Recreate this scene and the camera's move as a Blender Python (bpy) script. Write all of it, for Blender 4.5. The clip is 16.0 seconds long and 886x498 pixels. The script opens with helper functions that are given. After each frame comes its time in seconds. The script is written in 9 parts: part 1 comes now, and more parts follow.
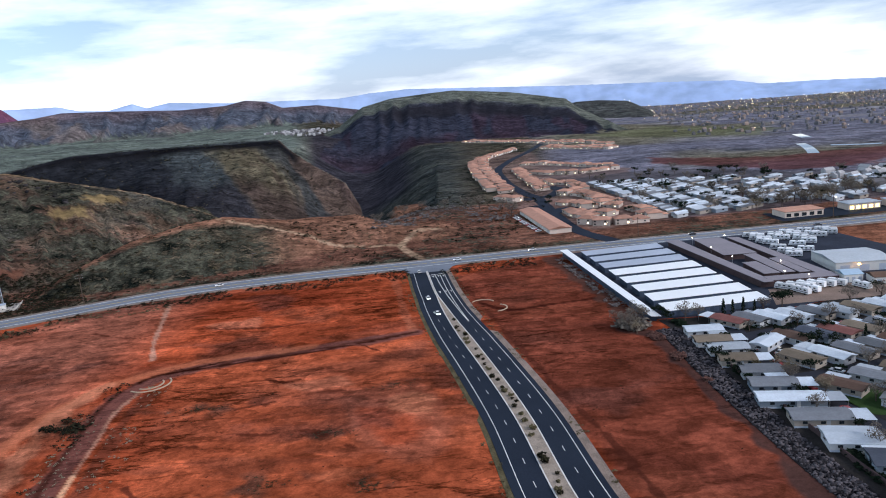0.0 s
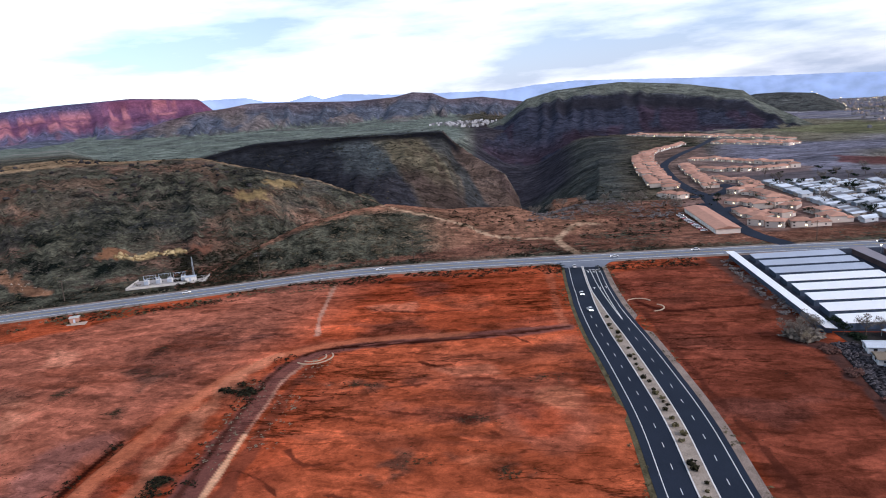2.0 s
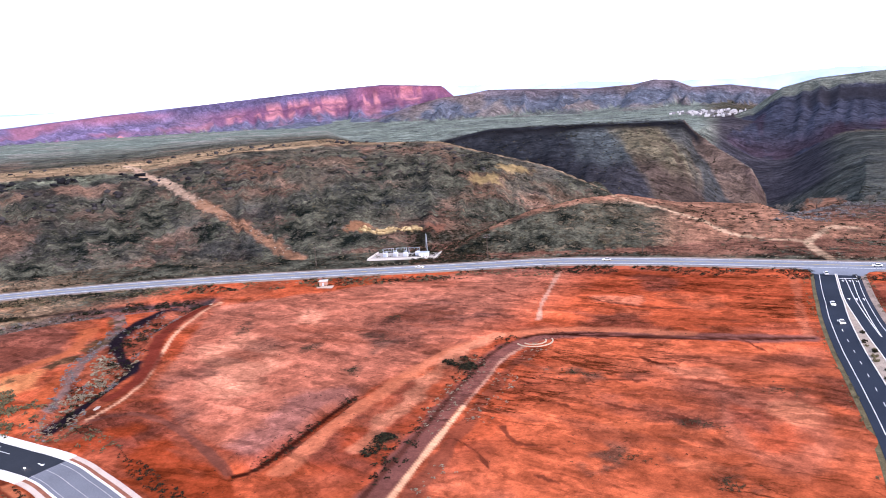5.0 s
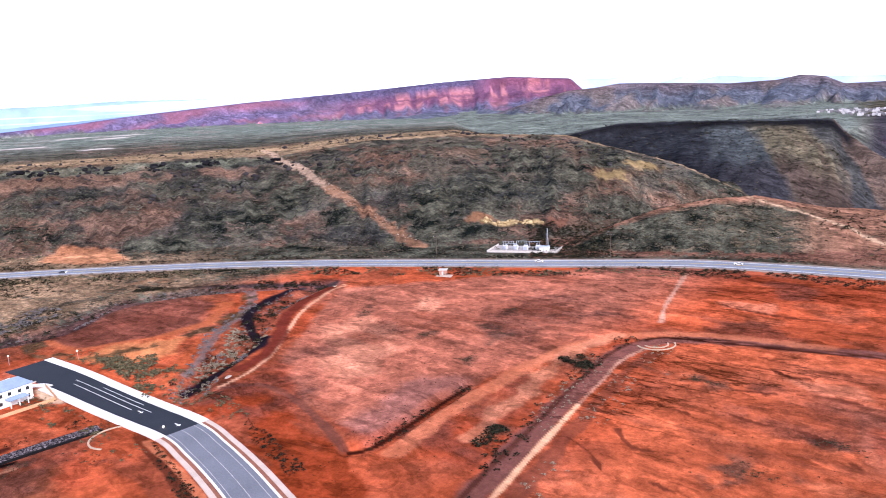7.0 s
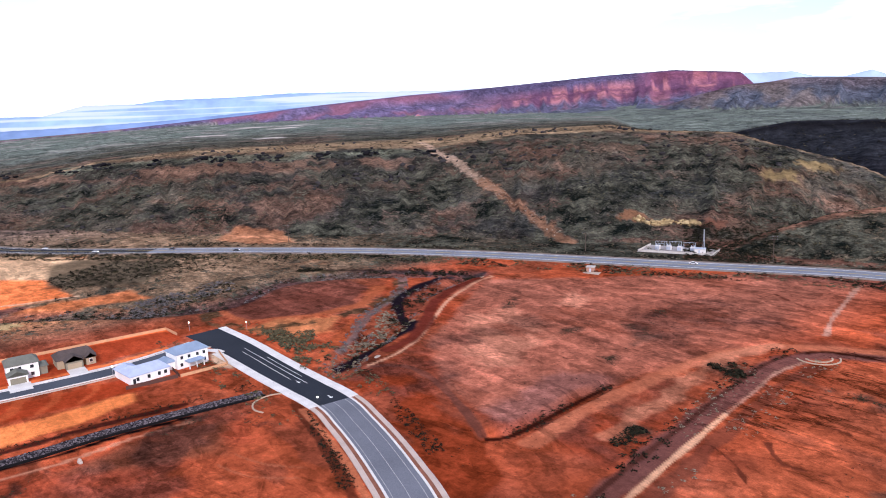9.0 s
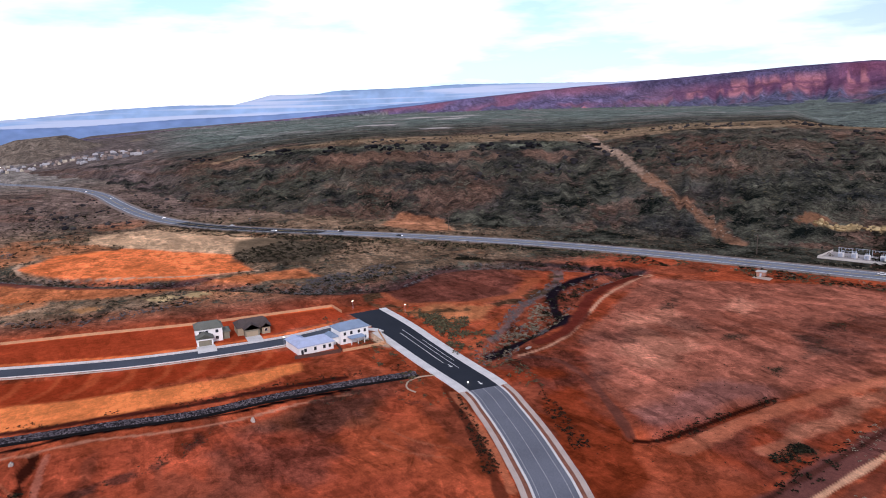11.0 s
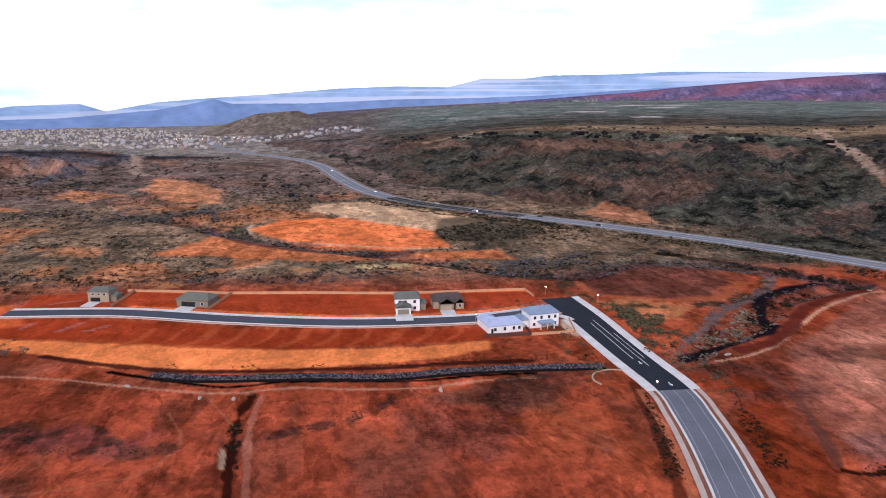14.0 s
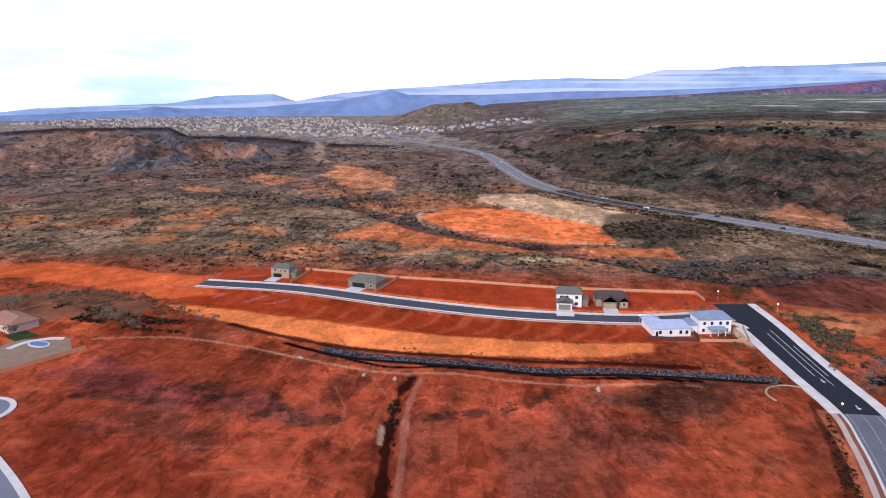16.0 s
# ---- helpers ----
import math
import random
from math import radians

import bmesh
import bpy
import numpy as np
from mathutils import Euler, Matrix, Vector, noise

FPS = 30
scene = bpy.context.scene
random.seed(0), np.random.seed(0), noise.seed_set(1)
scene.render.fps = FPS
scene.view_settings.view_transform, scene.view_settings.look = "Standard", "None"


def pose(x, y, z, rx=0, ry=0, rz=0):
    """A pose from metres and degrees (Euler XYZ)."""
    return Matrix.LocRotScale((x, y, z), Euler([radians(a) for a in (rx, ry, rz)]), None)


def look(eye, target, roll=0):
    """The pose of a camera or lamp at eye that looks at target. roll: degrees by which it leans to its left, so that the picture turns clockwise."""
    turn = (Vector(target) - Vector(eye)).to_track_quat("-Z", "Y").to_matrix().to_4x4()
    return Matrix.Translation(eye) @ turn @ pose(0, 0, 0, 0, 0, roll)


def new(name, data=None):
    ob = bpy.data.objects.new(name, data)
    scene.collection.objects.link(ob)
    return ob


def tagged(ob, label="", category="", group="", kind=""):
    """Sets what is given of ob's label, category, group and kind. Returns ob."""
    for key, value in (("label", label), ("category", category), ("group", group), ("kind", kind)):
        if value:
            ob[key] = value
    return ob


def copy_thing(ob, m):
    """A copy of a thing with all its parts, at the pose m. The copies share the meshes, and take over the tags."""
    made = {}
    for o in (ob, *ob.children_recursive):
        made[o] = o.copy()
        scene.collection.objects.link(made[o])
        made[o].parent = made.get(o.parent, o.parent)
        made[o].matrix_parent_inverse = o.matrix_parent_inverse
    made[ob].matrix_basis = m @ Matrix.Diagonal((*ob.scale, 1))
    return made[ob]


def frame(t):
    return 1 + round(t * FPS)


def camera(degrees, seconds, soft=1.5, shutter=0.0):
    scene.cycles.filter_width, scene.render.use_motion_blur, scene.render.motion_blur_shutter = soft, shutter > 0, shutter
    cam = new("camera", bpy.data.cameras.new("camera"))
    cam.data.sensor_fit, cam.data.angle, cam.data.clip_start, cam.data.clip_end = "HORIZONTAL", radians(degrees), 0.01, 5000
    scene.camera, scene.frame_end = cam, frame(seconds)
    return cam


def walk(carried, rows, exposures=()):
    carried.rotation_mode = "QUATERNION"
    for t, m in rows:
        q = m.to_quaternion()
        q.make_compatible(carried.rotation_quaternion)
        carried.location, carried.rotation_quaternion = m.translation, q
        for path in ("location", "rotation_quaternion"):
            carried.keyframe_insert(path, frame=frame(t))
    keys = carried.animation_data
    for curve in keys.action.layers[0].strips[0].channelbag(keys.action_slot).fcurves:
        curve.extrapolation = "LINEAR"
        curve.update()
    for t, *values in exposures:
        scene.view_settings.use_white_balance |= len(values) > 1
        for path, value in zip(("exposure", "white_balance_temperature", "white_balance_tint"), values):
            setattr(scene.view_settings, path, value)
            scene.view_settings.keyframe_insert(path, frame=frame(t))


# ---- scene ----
cam = camera(63.0, 16.0, 1.0)
PATH = [
    (0.0, 0.00, 0.00, 95.00, 78.222, 4.886, -0.611),
    (0.5, 0.31, -0.54, 95.12, 78.316, 4.845, 2.568),
    (1.0, 0.66, -1.12, 95.21, 78.422, 4.818, 5.773),
    (1.5, 0.99, -1.68, 95.30, 78.540, 4.786, 8.961),
    (2.0, 1.29, -2.23, 95.40, 78.650, 4.730, 12.138),
    (2.5, 1.53, -2.77, 95.49, 78.736, 4.773, 15.280),
    (3.0, 1.78, -3.27, 95.50, 78.785, 4.793, 18.430),
    (3.5, 1.93, -3.65, 95.44, 78.863, 4.687, 21.625),
    (4.0, 1.90, -3.86, 95.32, 78.958, 4.552, 24.726),
    (6.5, 0.42, -3.57, 94.90, 79.077, 3.202, 37.823),
    (7.0, 0.52, -3.75, 94.94, 79.067, 2.980, 40.205),
    (7.5, 1.06, -4.15, 95.05, 79.064, 2.781, 42.895),
    (8.0, 1.89, -4.71, 95.14, 79.099, 2.644, 45.814),
    (8.5, 2.80, -5.33, 95.18, 79.119, 2.439, 48.963),
    (9.0, 3.60, -5.86, 95.25, 79.144, 2.425, 52.300),
    (11.5, 6.60, -6.68, 95.75, 78.854, 1.630, 68.057),
    (12.0, 7.02, -6.80, 95.79, 78.734, 1.342, 70.833),
    (12.5, 7.30, -6.85, 95.80, 78.600, 1.041, 73.471),
    (13.0, 7.49, -6.86, 95.79, 78.451, 0.737, 76.100),
    (13.5, 7.56, -6.90, 95.74, 78.286, 0.451, 78.688),
    (14.0, 7.52, -6.94, 95.63, 78.122, 0.207, 81.282),
    (14.5, 7.37, -6.92, 95.49, 77.973, 0.009, 84.123),
    (15.0, 7.23, -6.78, 95.44, 77.818, -0.139, 87.316),
    (15.5, 7.12, -6.63, 95.47, 77.673, -0.108, 90.844),
    (16.0, 7.01, -6.45, 95.56, 77.517, -0.026, 94.636),
]
EXPOSURES = [(0.0, 0.0, 6000, 14), (1.5, -0.02, 6050, 16), (3.5, 0.97, 6200, 27), (4.2, 1.14, 6150, 27), (7.0, 1.08, 6150, 27),
             (8.5, 0.84, 6150, 26), (9.0, 0.48, 6150, 25), (11.5, -0.10, 6150, 25), (13.0, -0.08, 6150, 25), (16.0, 0.10, 6150, 26)]
walk(cam, [(t, pose(*p)) for t, *p in PATH], EXPOSURES)

# ---- world, sun ----
SUN_EL, SUN_AZ = 30.0, -115.0          # degrees; azimuth anticlockwise from north
world = bpy.data.worlds.new("overcast_sky")
scene.world = world
world.use_nodes = True
wn, wl = world.node_tree.nodes, world.node_tree.links
wn.clear()
w_out = wn.new("ShaderNodeOutputWorld")
w_bg = wn.new("ShaderNodeBackground")
w_sky = wn.new("ShaderNodeTexSky")
w_sky.sky_type = "NISHITA"
w_sky.sun_disc = False
w_sky.sun_elevation = radians(SUN_EL)
w_sky.sun_rotation = radians(-SUN_AZ)
w_co = wn.new("ShaderNodeTexCoord")
w_map = wn.new("ShaderNodeMapping")
w_map.inputs["Scale"].default_value = (1.0, 1.0, 5.0)
w_noise = wn.new("ShaderNodeTexNoise")
w_noise.inputs["Scale"].default_value = 2.6
w_noise.inputs["Detail"].default_value = 9.0
w_noise.inputs["Roughness"].default_value = 0.55
w_ramp = wn.new("ShaderNodeValToRGB")
w_ramp.color_ramp.elements[0].position = 0.41
w_ramp.color_ramp.elements[0].color = (0.33, 0.44, 0.63, 1)
w_ramp.color_ramp.elements[1].position = 0.59
w_ramp.color_ramp.elements[1].color = (1.12, 1.17, 1.22, 1)
w_dim = wn.new("ShaderNodeVectorMath")
w_dim.operation = "SCALE"
w_dim.inputs["Scale"].default_value = 0.08
w_add = wn.new("ShaderNodeVectorMath")
w_add.operation = "ADD"
wl.new(w_co.outputs["Generated"], w_map.inputs["Vector"])
wl.new(w_map.outputs["Vector"], w_noise.inputs["Vector"])
wl.new(w_noise.outputs["Fac"], w_ramp.inputs["Fac"])
wl.new(w_sky.outputs["Color"], w_dim.inputs[0])
wl.new(w_dim.outputs["Vector"], w_add.inputs[0])
w_tone = wn.new("ShaderNodeMix")
w_tone.data_type, w_tone.blend_type = "RGBA", "MULTIPLY"
w_tone.inputs["B"].default_value = (1.25, 1.60, 1.30, 1)
w_gap = wn.new("ShaderNodeMapRange")
for key, value in (("From Min", 0.41), ("From Max", 0.59), ("To Min", 1.0), ("To Max", 0.0)):
    w_gap.inputs[key].default_value = value
w_west = wn.new("ShaderNodeMapRange")
for key, value in (("From Min", -0.95), ("From Max", -0.35), ("To Min", 1.0), ("To Max", 0.0)):
    w_west.inputs[key].default_value = value
w_sepx = wn.new("ShaderNodeSeparateXYZ")
w_mask = wn.new("ShaderNodeMath")
w_mask.operation = "MULTIPLY"
wl.new(w_co.outputs["Generated"], w_sepx.inputs["Vector"])
wl.new(w_sepx.outputs["X"], w_west.inputs["Value"])
wl.new(w_noise.outputs["Fac"], w_gap.inputs["Value"])
wl.new(w_gap.outputs["Result"], w_mask.inputs[0])
wl.new(w_west.outputs["Result"], w_mask.inputs[1])
wl.new(w_mask.outputs["Value"], w_tone.inputs["Factor"])
wl.new(w_ramp.outputs["Color"], w_tone.inputs["A"])
wl.new(w_tone.outputs["Result"], w_add.inputs[1])
# the cloud thins and brightens towards the horizon
w_sep = wn.new("ShaderNodeSeparateXYZ")
w_low = wn.new("ShaderNodeMapRange")
for key, value in (("From Min", 0.0), ("From Max", 0.6), ("To Min", 1.45), ("To Max", 0.72)):
    w_low.inputs[key].default_value = value
w_fade = wn.new("ShaderNodeVectorMath")
w_fade.operation = "SCALE"
wl.new(w_co.outputs["Generated"], w_sep.inputs["Vector"])
wl.new(w_sep.outputs["Z"], w_low.inputs["Value"])
wl.new(w_add.outputs["Vector"], w_fade.inputs[0])
w_glow = wn.new("ShaderNodeMapRange")
for key, value in (("From Min", -1.0), ("From Max", 0.1), ("To Min", 1.18), ("To Max", 1.0)):
    w_glow.inputs[key].default_value = value
w_both = wn.new("ShaderNodeMath")
w_both.operation = "MULTIPLY"
wl.new(w_sep.outputs["X"], w_glow.inputs["Value"])
wl.new(w_low.outputs["Result"], w_both.inputs[0])
wl.new(w_glow.outputs["Result"], w_both.inputs[1])
wl.new(w_both.outputs["Value"], w_fade.inputs["Scale"])
wl.new(w_fade.outputs["Vector"], w_bg.inputs["Color"])
wl.new(w_bg.outputs["Background"], w_out.inputs["Surface"])
w_bg.inputs["Strength"].default_value = 0.60

sun_data = bpy.data.lights.new("sun", "SUN")
sun_data.energy = 2.3
sun_data.angle = radians(10)
sun_data.color = (1.0, 0.95, 0.88)
sun = new("sun", sun_data)
sx, sy = -math.sin(radians(SUN_AZ)), math.cos(radians(SUN_AZ))
sun.matrix_world = look((0, 0, 0), (-sx * math.cos(radians(SUN_EL)), -sy * math.cos(radians(SUN_EL)), -math.sin(radians(SUN_EL))))

# ---- materials ----
def rough_mat(name, colour, rough=0.85, spread=0.25, scale=0.4, fine=6.0, bump=0.15, metal=0.0, per_object=0.0, spec=0.06):
    """A matt surface whose colour wanders at two scales, with a fine relief."""
    m = bpy.data.materials.new(name)
    m.use_nodes = True
    n, l = m.node_tree.nodes, m.node_tree.links
    b = n["Principled BSDF"]
    b.inputs["Roughness"].default_value = rough
    b.inputs["Metallic"].default_value = metal
    b.inputs["Specular IOR Level"].default_value = spec
    co = n.new("ShaderNodeTexCoord")
    big, small = n.new("ShaderNodeTexNoise"), n.new("ShaderNodeTexNoise")
    big.inputs["Scale"].default_value, small.inputs["Scale"].default_value = scale, fine
    big.inputs["Detail"].default_value, small.inputs["Detail"].default_value = 4, 6
    mean = n.new("ShaderNodeMath")
    mean.operation = "ADD"
    vary = n.new("ShaderNodeMapRange")
    vary.inputs["From Min"].default_value, vary.inputs["From Max"].default_value = 0.7, 1.3
    vary.inputs["To Min"].default_value, vary.inputs["To Max"].default_value = 1 - spread, 1 + spread
    tint = n.new("ShaderNodeVectorMath")
    tint.operation = "SCALE"
    tint.inputs[0].default_value = colour
    for tex in (big, small):
        l.new(co.outputs["Object"], tex.inputs["Vector"])
    l.new(big.outputs["Fac"], mean.inputs[0])
    l.new(small.outputs["Fac"], mean.inputs[1])
    l.new(mean.outputs[0], vary.inputs["Value"])
    last = vary.outputs["Result"]
    if per_object:
        info = n.new("ShaderNodeObjectInfo")
        each = n.new("ShaderNodeMapRange")
        each.inputs["To Min"].default_value, each.inputs["To Max"].default_value = 1 - per_object, 1 + per_object
        both = n.new("ShaderNodeMath")
        both.operation = "MULTIPLY"
        l.new(info.outputs["Random"], each.inputs["Value"])
        l.new(each.outputs["Result"], both.inputs[0])
        l.new(last, both.inputs[1])
        last = both.outputs[0]
    l.new(last, tint.inputs["Scale"])
    l.new(tint.outputs["Vector"], b.inputs["Base Color"])
    if bump:
        bp = n.new("ShaderNodeBump")
        bp.inputs["Strength"].default_value = bump
        bp.inputs["Distance"].default_value = 0.1
        l.new(small.outputs["Fac"], bp.inputs["Height"])
        l.new(bp.outputs["Normal"], b.inputs["Normal"])
    return m


def glow_mat(name, colour, strength):
    m = bpy.data.materials.new(name)
    m.use_nodes = True
    b = m.node_tree.nodes["Principled BSDF"]
    b.inputs["Base Color"].default_value = (*colour, 1)
    b.inputs["Emission Color"].default_value = (*colour, 1)
    b.inputs["Emission Strength"].default_value = strength
    return m


def ground_mat():
    """Earth: the ground's own colour layer, broken up by grain, washes and patches of scrub."""
    m = bpy.data.materials.new("earth")
    m.use_nodes = True
    n, l = m.node_tree.nodes, m.node_tree.links
    b = n["Principled BSDF"]
    b.inputs["Roughness"].default_value = 0.95
    b.inputs["Specular IOR Level"].default_value = 0.0
    co = n.new("ShaderNodeTexCoord")
    earth = n.new("ShaderNodeAttribute")
    earth.attribute_name = "earth"
    cover = n.new("ShaderNodeAttribute")
    cover.attribute_name = "cover"

    def tex(scale, detail, rough=0.6, stretch=None):
        t = n.new("ShaderNodeTexNoise")
        t.inputs["Scale"].default_value = scale
        t.inputs["Detail"].default_value = detail
        t.inputs["Roughness"].default_value = rough
        if stretch:
            mp = n.new("ShaderNodeMapping")
            mp.inputs["Scale"].default_value = stretch
            mp.inputs["Rotation"].default_value = (0, 0, radians(-14))
            l.new(co.outputs["Object"], mp.inputs["Vector"])
            l.new(mp.outputs["Vector"], t.inputs["Vector"])
        else:
            l.new(co.outputs["Object"], t.inputs["Vector"])
        return t

    def ranged(src, lo, hi, a, c):
        r = n.new("ShaderNodeMapRange")
        for key, v in (("From Min", lo), ("From Max", hi), ("To Min", a), ("To Max", c)):
            r.inputs[key].default_value = v
        l.new(src, r.inputs["Value"])
        return r.outputs["Result"]

    def math2(op, x, y):
        k = n.new("ShaderNodeMath")
        k.operation = op
        for i, v in enumerate((x, y)):
            if isinstance(v, float):
                k.inputs[i].default_value = v
            else:
                l.new(v, k.inputs[i])
        return k.outputs[0]

    wide, mid, fine = tex(0.012, 6), tex(0.045, 10, 0.70), tex(0.5, 9, 0.72)
    wash = tex(0.030, 9, 0.64, (0.45, 1.5, 1.0))
    wash.inputs["Distortion"].default_value = 0.8
    # bare, graded earth is smooth; the scrub's floor is rough and broken
    rough = ranged(cover.outputs["Fac"], 0.03, 0.6, 0.0, 1.0)

    def eased(value, least):
        """A factor that only counts fully where the floor is rough."""
        share = ranged(rough, 0.0, 1.0, least, 1.0)
        return math2("ADD", math2("MULTIPLY", math2("SUBTRACT", value, 1.0), share), 1.0)

    v = math2("MULTIPLY", eased(ranged(wide.outputs["Fac"], 0.32, 0.68, 0.70, 1.28), 0.8), eased(ranged(mid.outputs["Fac"], 0.32, 0.68, 0.58, 1.42), 0.62))
    v = math2("MULTIPLY", v, eased(ranged(fine.outputs["Fac"], 0.3, 0.7, 0.42, 1.58), 0.42))
    grain = tex(2.2, 6, 0.7)
    v = math2("MULTIPLY", v, eased(ranged(grain.outputs["Fac"], 0.3, 0.7, 0.60, 1.40), 0.4))
    # thin sheets of washed silt with crisp edges
    open_field = ranged(cover.outputs["Fac"], 0.04, 0.12, 0.22, 1.0)

    def in_field(value):
        return math2("ADD", math2("MULTIPLY", math2("SUBTRACT", value, 1.0), open_field), 1.0)

    v = math2("MULTIPLY", v, in_field(ranged(wash.outputs["Fac"], 0.485, 0.515, 0.82, 1.14)))
    sheet = tex(0.075, 8, 0.62, (0.7, 1.3, 1.0))
    sheet.inputs["Distortion"].default_value = 1.1
    v = math2("MULTIPLY", v, in_field(ranged(sheet.outputs["Fac"], 0.53, 0.57, 1.06, 0.72)))
    # damp and dry mottles of the bare earth
    damp = tex(0.16, 7, 0.66)
    damp.inputs["Distortion"].default_value = 0.6
    v = math2("MULTIPLY", v, in_field(ranged(damp.outputs["Fac"], 0.38, 0.64, 1.22, 0.70)))
    # washed-out rills: thin wandering dark lines, gathered in places
    rill = tex(0.034, 8, 0.60, (0.30, 1.5, 1.0))
    where = tex(0.011, 4, 0.5)
    line = math2("ABSOLUTE", math2("SUBTRACT", rill.outputs["Fac"], 0.5), 0.0)
    cut = math2("MULTIPLY", ranged(line, 0.002, 0.016, 1.0, 0.0), ranged(where.outputs["Fac"], 0.46, 0.54, 0.0, 1.0))
    fork = tex(0.05, 6, 0.6, (0.6, 1.2, 1.0))
    line2 = math2("ABSOLUTE", math2("SUBTRACT", fork.outputs["Fac"], 0.5), 0.0)
    cut2 = math2("MULTIPLY", ranged(line2, 0.0, 0.014, 0.8, 0.0), ranged(where.outputs["Fac"], 0.48, 0.56, 0.0, 1.0))
    washed = n.new("ShaderNodeAttribute")
    washed.attribute_name = "washed"
    v = math2("MULTIPLY", v, ranged(math2("MULTIPLY", math2("MAXIMUM", cut, cut2), washed.outputs["Fac"]), 0.0, 1.0, 1.0, 0.24))
    soil = n.new("ShaderNodeVectorMath")
    soil.operation = "SCALE"
    # ragged stains of old weeds and damp, and dusty pale washes between them
    stain, dust, vein = tex(0.030, 12, 0.70), tex(0.022, 12, 0.66), tex(0.055, 10, 0.62)
    for t in (stain, dust, vein, mid):
        t.inputs["Distortion"].default_value = 0.9
    dark = math2("MAXIMUM", ranged(stain.outputs["Fac"], 0.53, 0.63, 0.0, 1.0), math2("MULTIPLY", ranged(math2("ABSOLUTE", math2("SUBTRACT", vein.outputs["Fac"], 0.5), 0.0), 0.004, 0.022, 1.0, 0.0), ranged(stain.outputs["Fac"], 0.47, 0.55, 0.0, 0.8)))
    stained = n.new("ShaderNodeMix")
    stained.data_type, stained.blend_type = "RGBA", "MULTIPLY"
    stained.inputs["B"].default_value = (0.30, 0.36, 0.42, 1)
    l.new(math2("MULTIPLY", dark, ranged(cover.outputs["Fac"], 0.05, 0.5, 0.22, 1.0)), stained.inputs["Factor"])
    l.new(earth.outputs["Color"], stained.inputs["A"])
    v = math2("MULTIPLY", v, ranged(dust.outputs["Fac"], 0.54, 0.64, 0.98, 1.30))
    crack = tex(0.13, 8, 0.60)
    crack.inputs["Distortion"].default_value = 1.2
    split = math2("MULTIPLY", ranged(math2("ABSOLUTE", math2("SUBTRACT", crack.outputs["Fac"], 0.5), 0.0), 0.006, 0.026, 1.0, 0.0), ranged(dust.outputs["Fac"], 0.40, 0.52, 0.25, 1.0))
    grown = ranged(cover.outputs["Fac"], 0.2, 0.55, 0.0, 1.0)
    v = math2("MULTIPLY", v, ranged(math2("MULTIPLY", split, grown), 0.0, 1.0, 1.06, 0.50))
    l.new(stained.outputs["Result"], soil.inputs[0])
    l.new(v, soil.inputs["Scale"])
    # low plants between: more of them where the cover is high
    shrub = tex(0.20, 10, 0.80)
    patch = tex(0.016, 6, 0.62)
    lump = math2("ADD", shrub.outputs["Fac"], math2("MULTIPLY", patch.outputs["Fac"], 0.55))
    gap = math2("SUBTRACT", lump, math2("SUBTRACT", 1.09, math2("MULTIPLY", cover.outputs["Fac"], 0.52)))
    mask = ranged(gap, 0.0, 0.05, 0.0, 1.0)
    green = n.new("ShaderNodeValToRGB")
    green.color_ramp.elements[0].position, green.color_ramp.elements[0].color = 0.445, (0.006, 0.008, 0.007, 1)
    green.color_ramp.elements[1].position, green.color_ramp.elements[1].color = 0.70, (0.158, 0.152, 0.110, 1)
    l.new(tex(0.05, 9, 0.75).outputs["Fac"], green.inputs["Fac"])
    mix = n.new("ShaderNodeMix")
    mix.data_type = "RGBA"
    l.new(mask, mix.inputs["Factor"])
    l.new(soil.outputs["Vector"], mix.inputs["A"])
    leafy = n.new("ShaderNodeVectorMath")
    leafy.operation = "SCALE"
    l.new(green.outputs["Color"], leafy.inputs[0])
    l.new(ranged(fine.outputs["Fac"], 0.34, 0.66, 0.35, 1.75), leafy.inputs["Scale"])
    l.new(leafy.outputs["Vector"], mix.inputs["B"])
    l.new(mix.outputs["Result"], b.inputs["Base Color"])
    bp = n.new("ShaderNodeBump")
    bp.inputs["Strength"].default_value = 0.5
    bp.inputs["Distance"].default_value = 0.8
    l.new(math2("ADD", math2("MULTIPLY", fine.outputs["Fac"], ranged(rough, 0.0, 1.0, 0.35, 1.0)), math2("MULTIPLY", mask, 0.7)), bp.inputs["Height"])
    l.new(bp.outputs["Normal"], b.inputs["Normal"])
    return m


EARTH = ground_mat()
ASPHALT = rough_mat("asphalt", (0.022, 0.029, 0.045), 0.9, 0.22, 0.05, 3.0)
OLD_ASPHALT = rough_mat("worn_asphalt", (0.19, 0.21, 0.25), 0.9, 0.2, 0.05, 3.0)
NEW_ASPHALT = rough_mat("fresh_asphalt", (0.026, 0.030, 0.040), 0.85, 0.2, 0.05, 3.0)
CONCRETE = rough_mat("concrete", (0.68, 0.66, 0.63), 0.9, 0.15, 0.2, 4.0)
PAINT = rough_mat("road_paint", (0.75, 0.75, 0.73), 0.7, 0.2, 0.5, 5.0)
YELLOW = rough_mat("yellow_paint", (0.60, 0.42, 0.10), 0.7, 0.2, 0.5, 5.0)
GRAVEL = rough_mat("gravel", (0.26, 0.20, 0.165), 0.95, 0.45, 0.15, 2.5, 0.5)


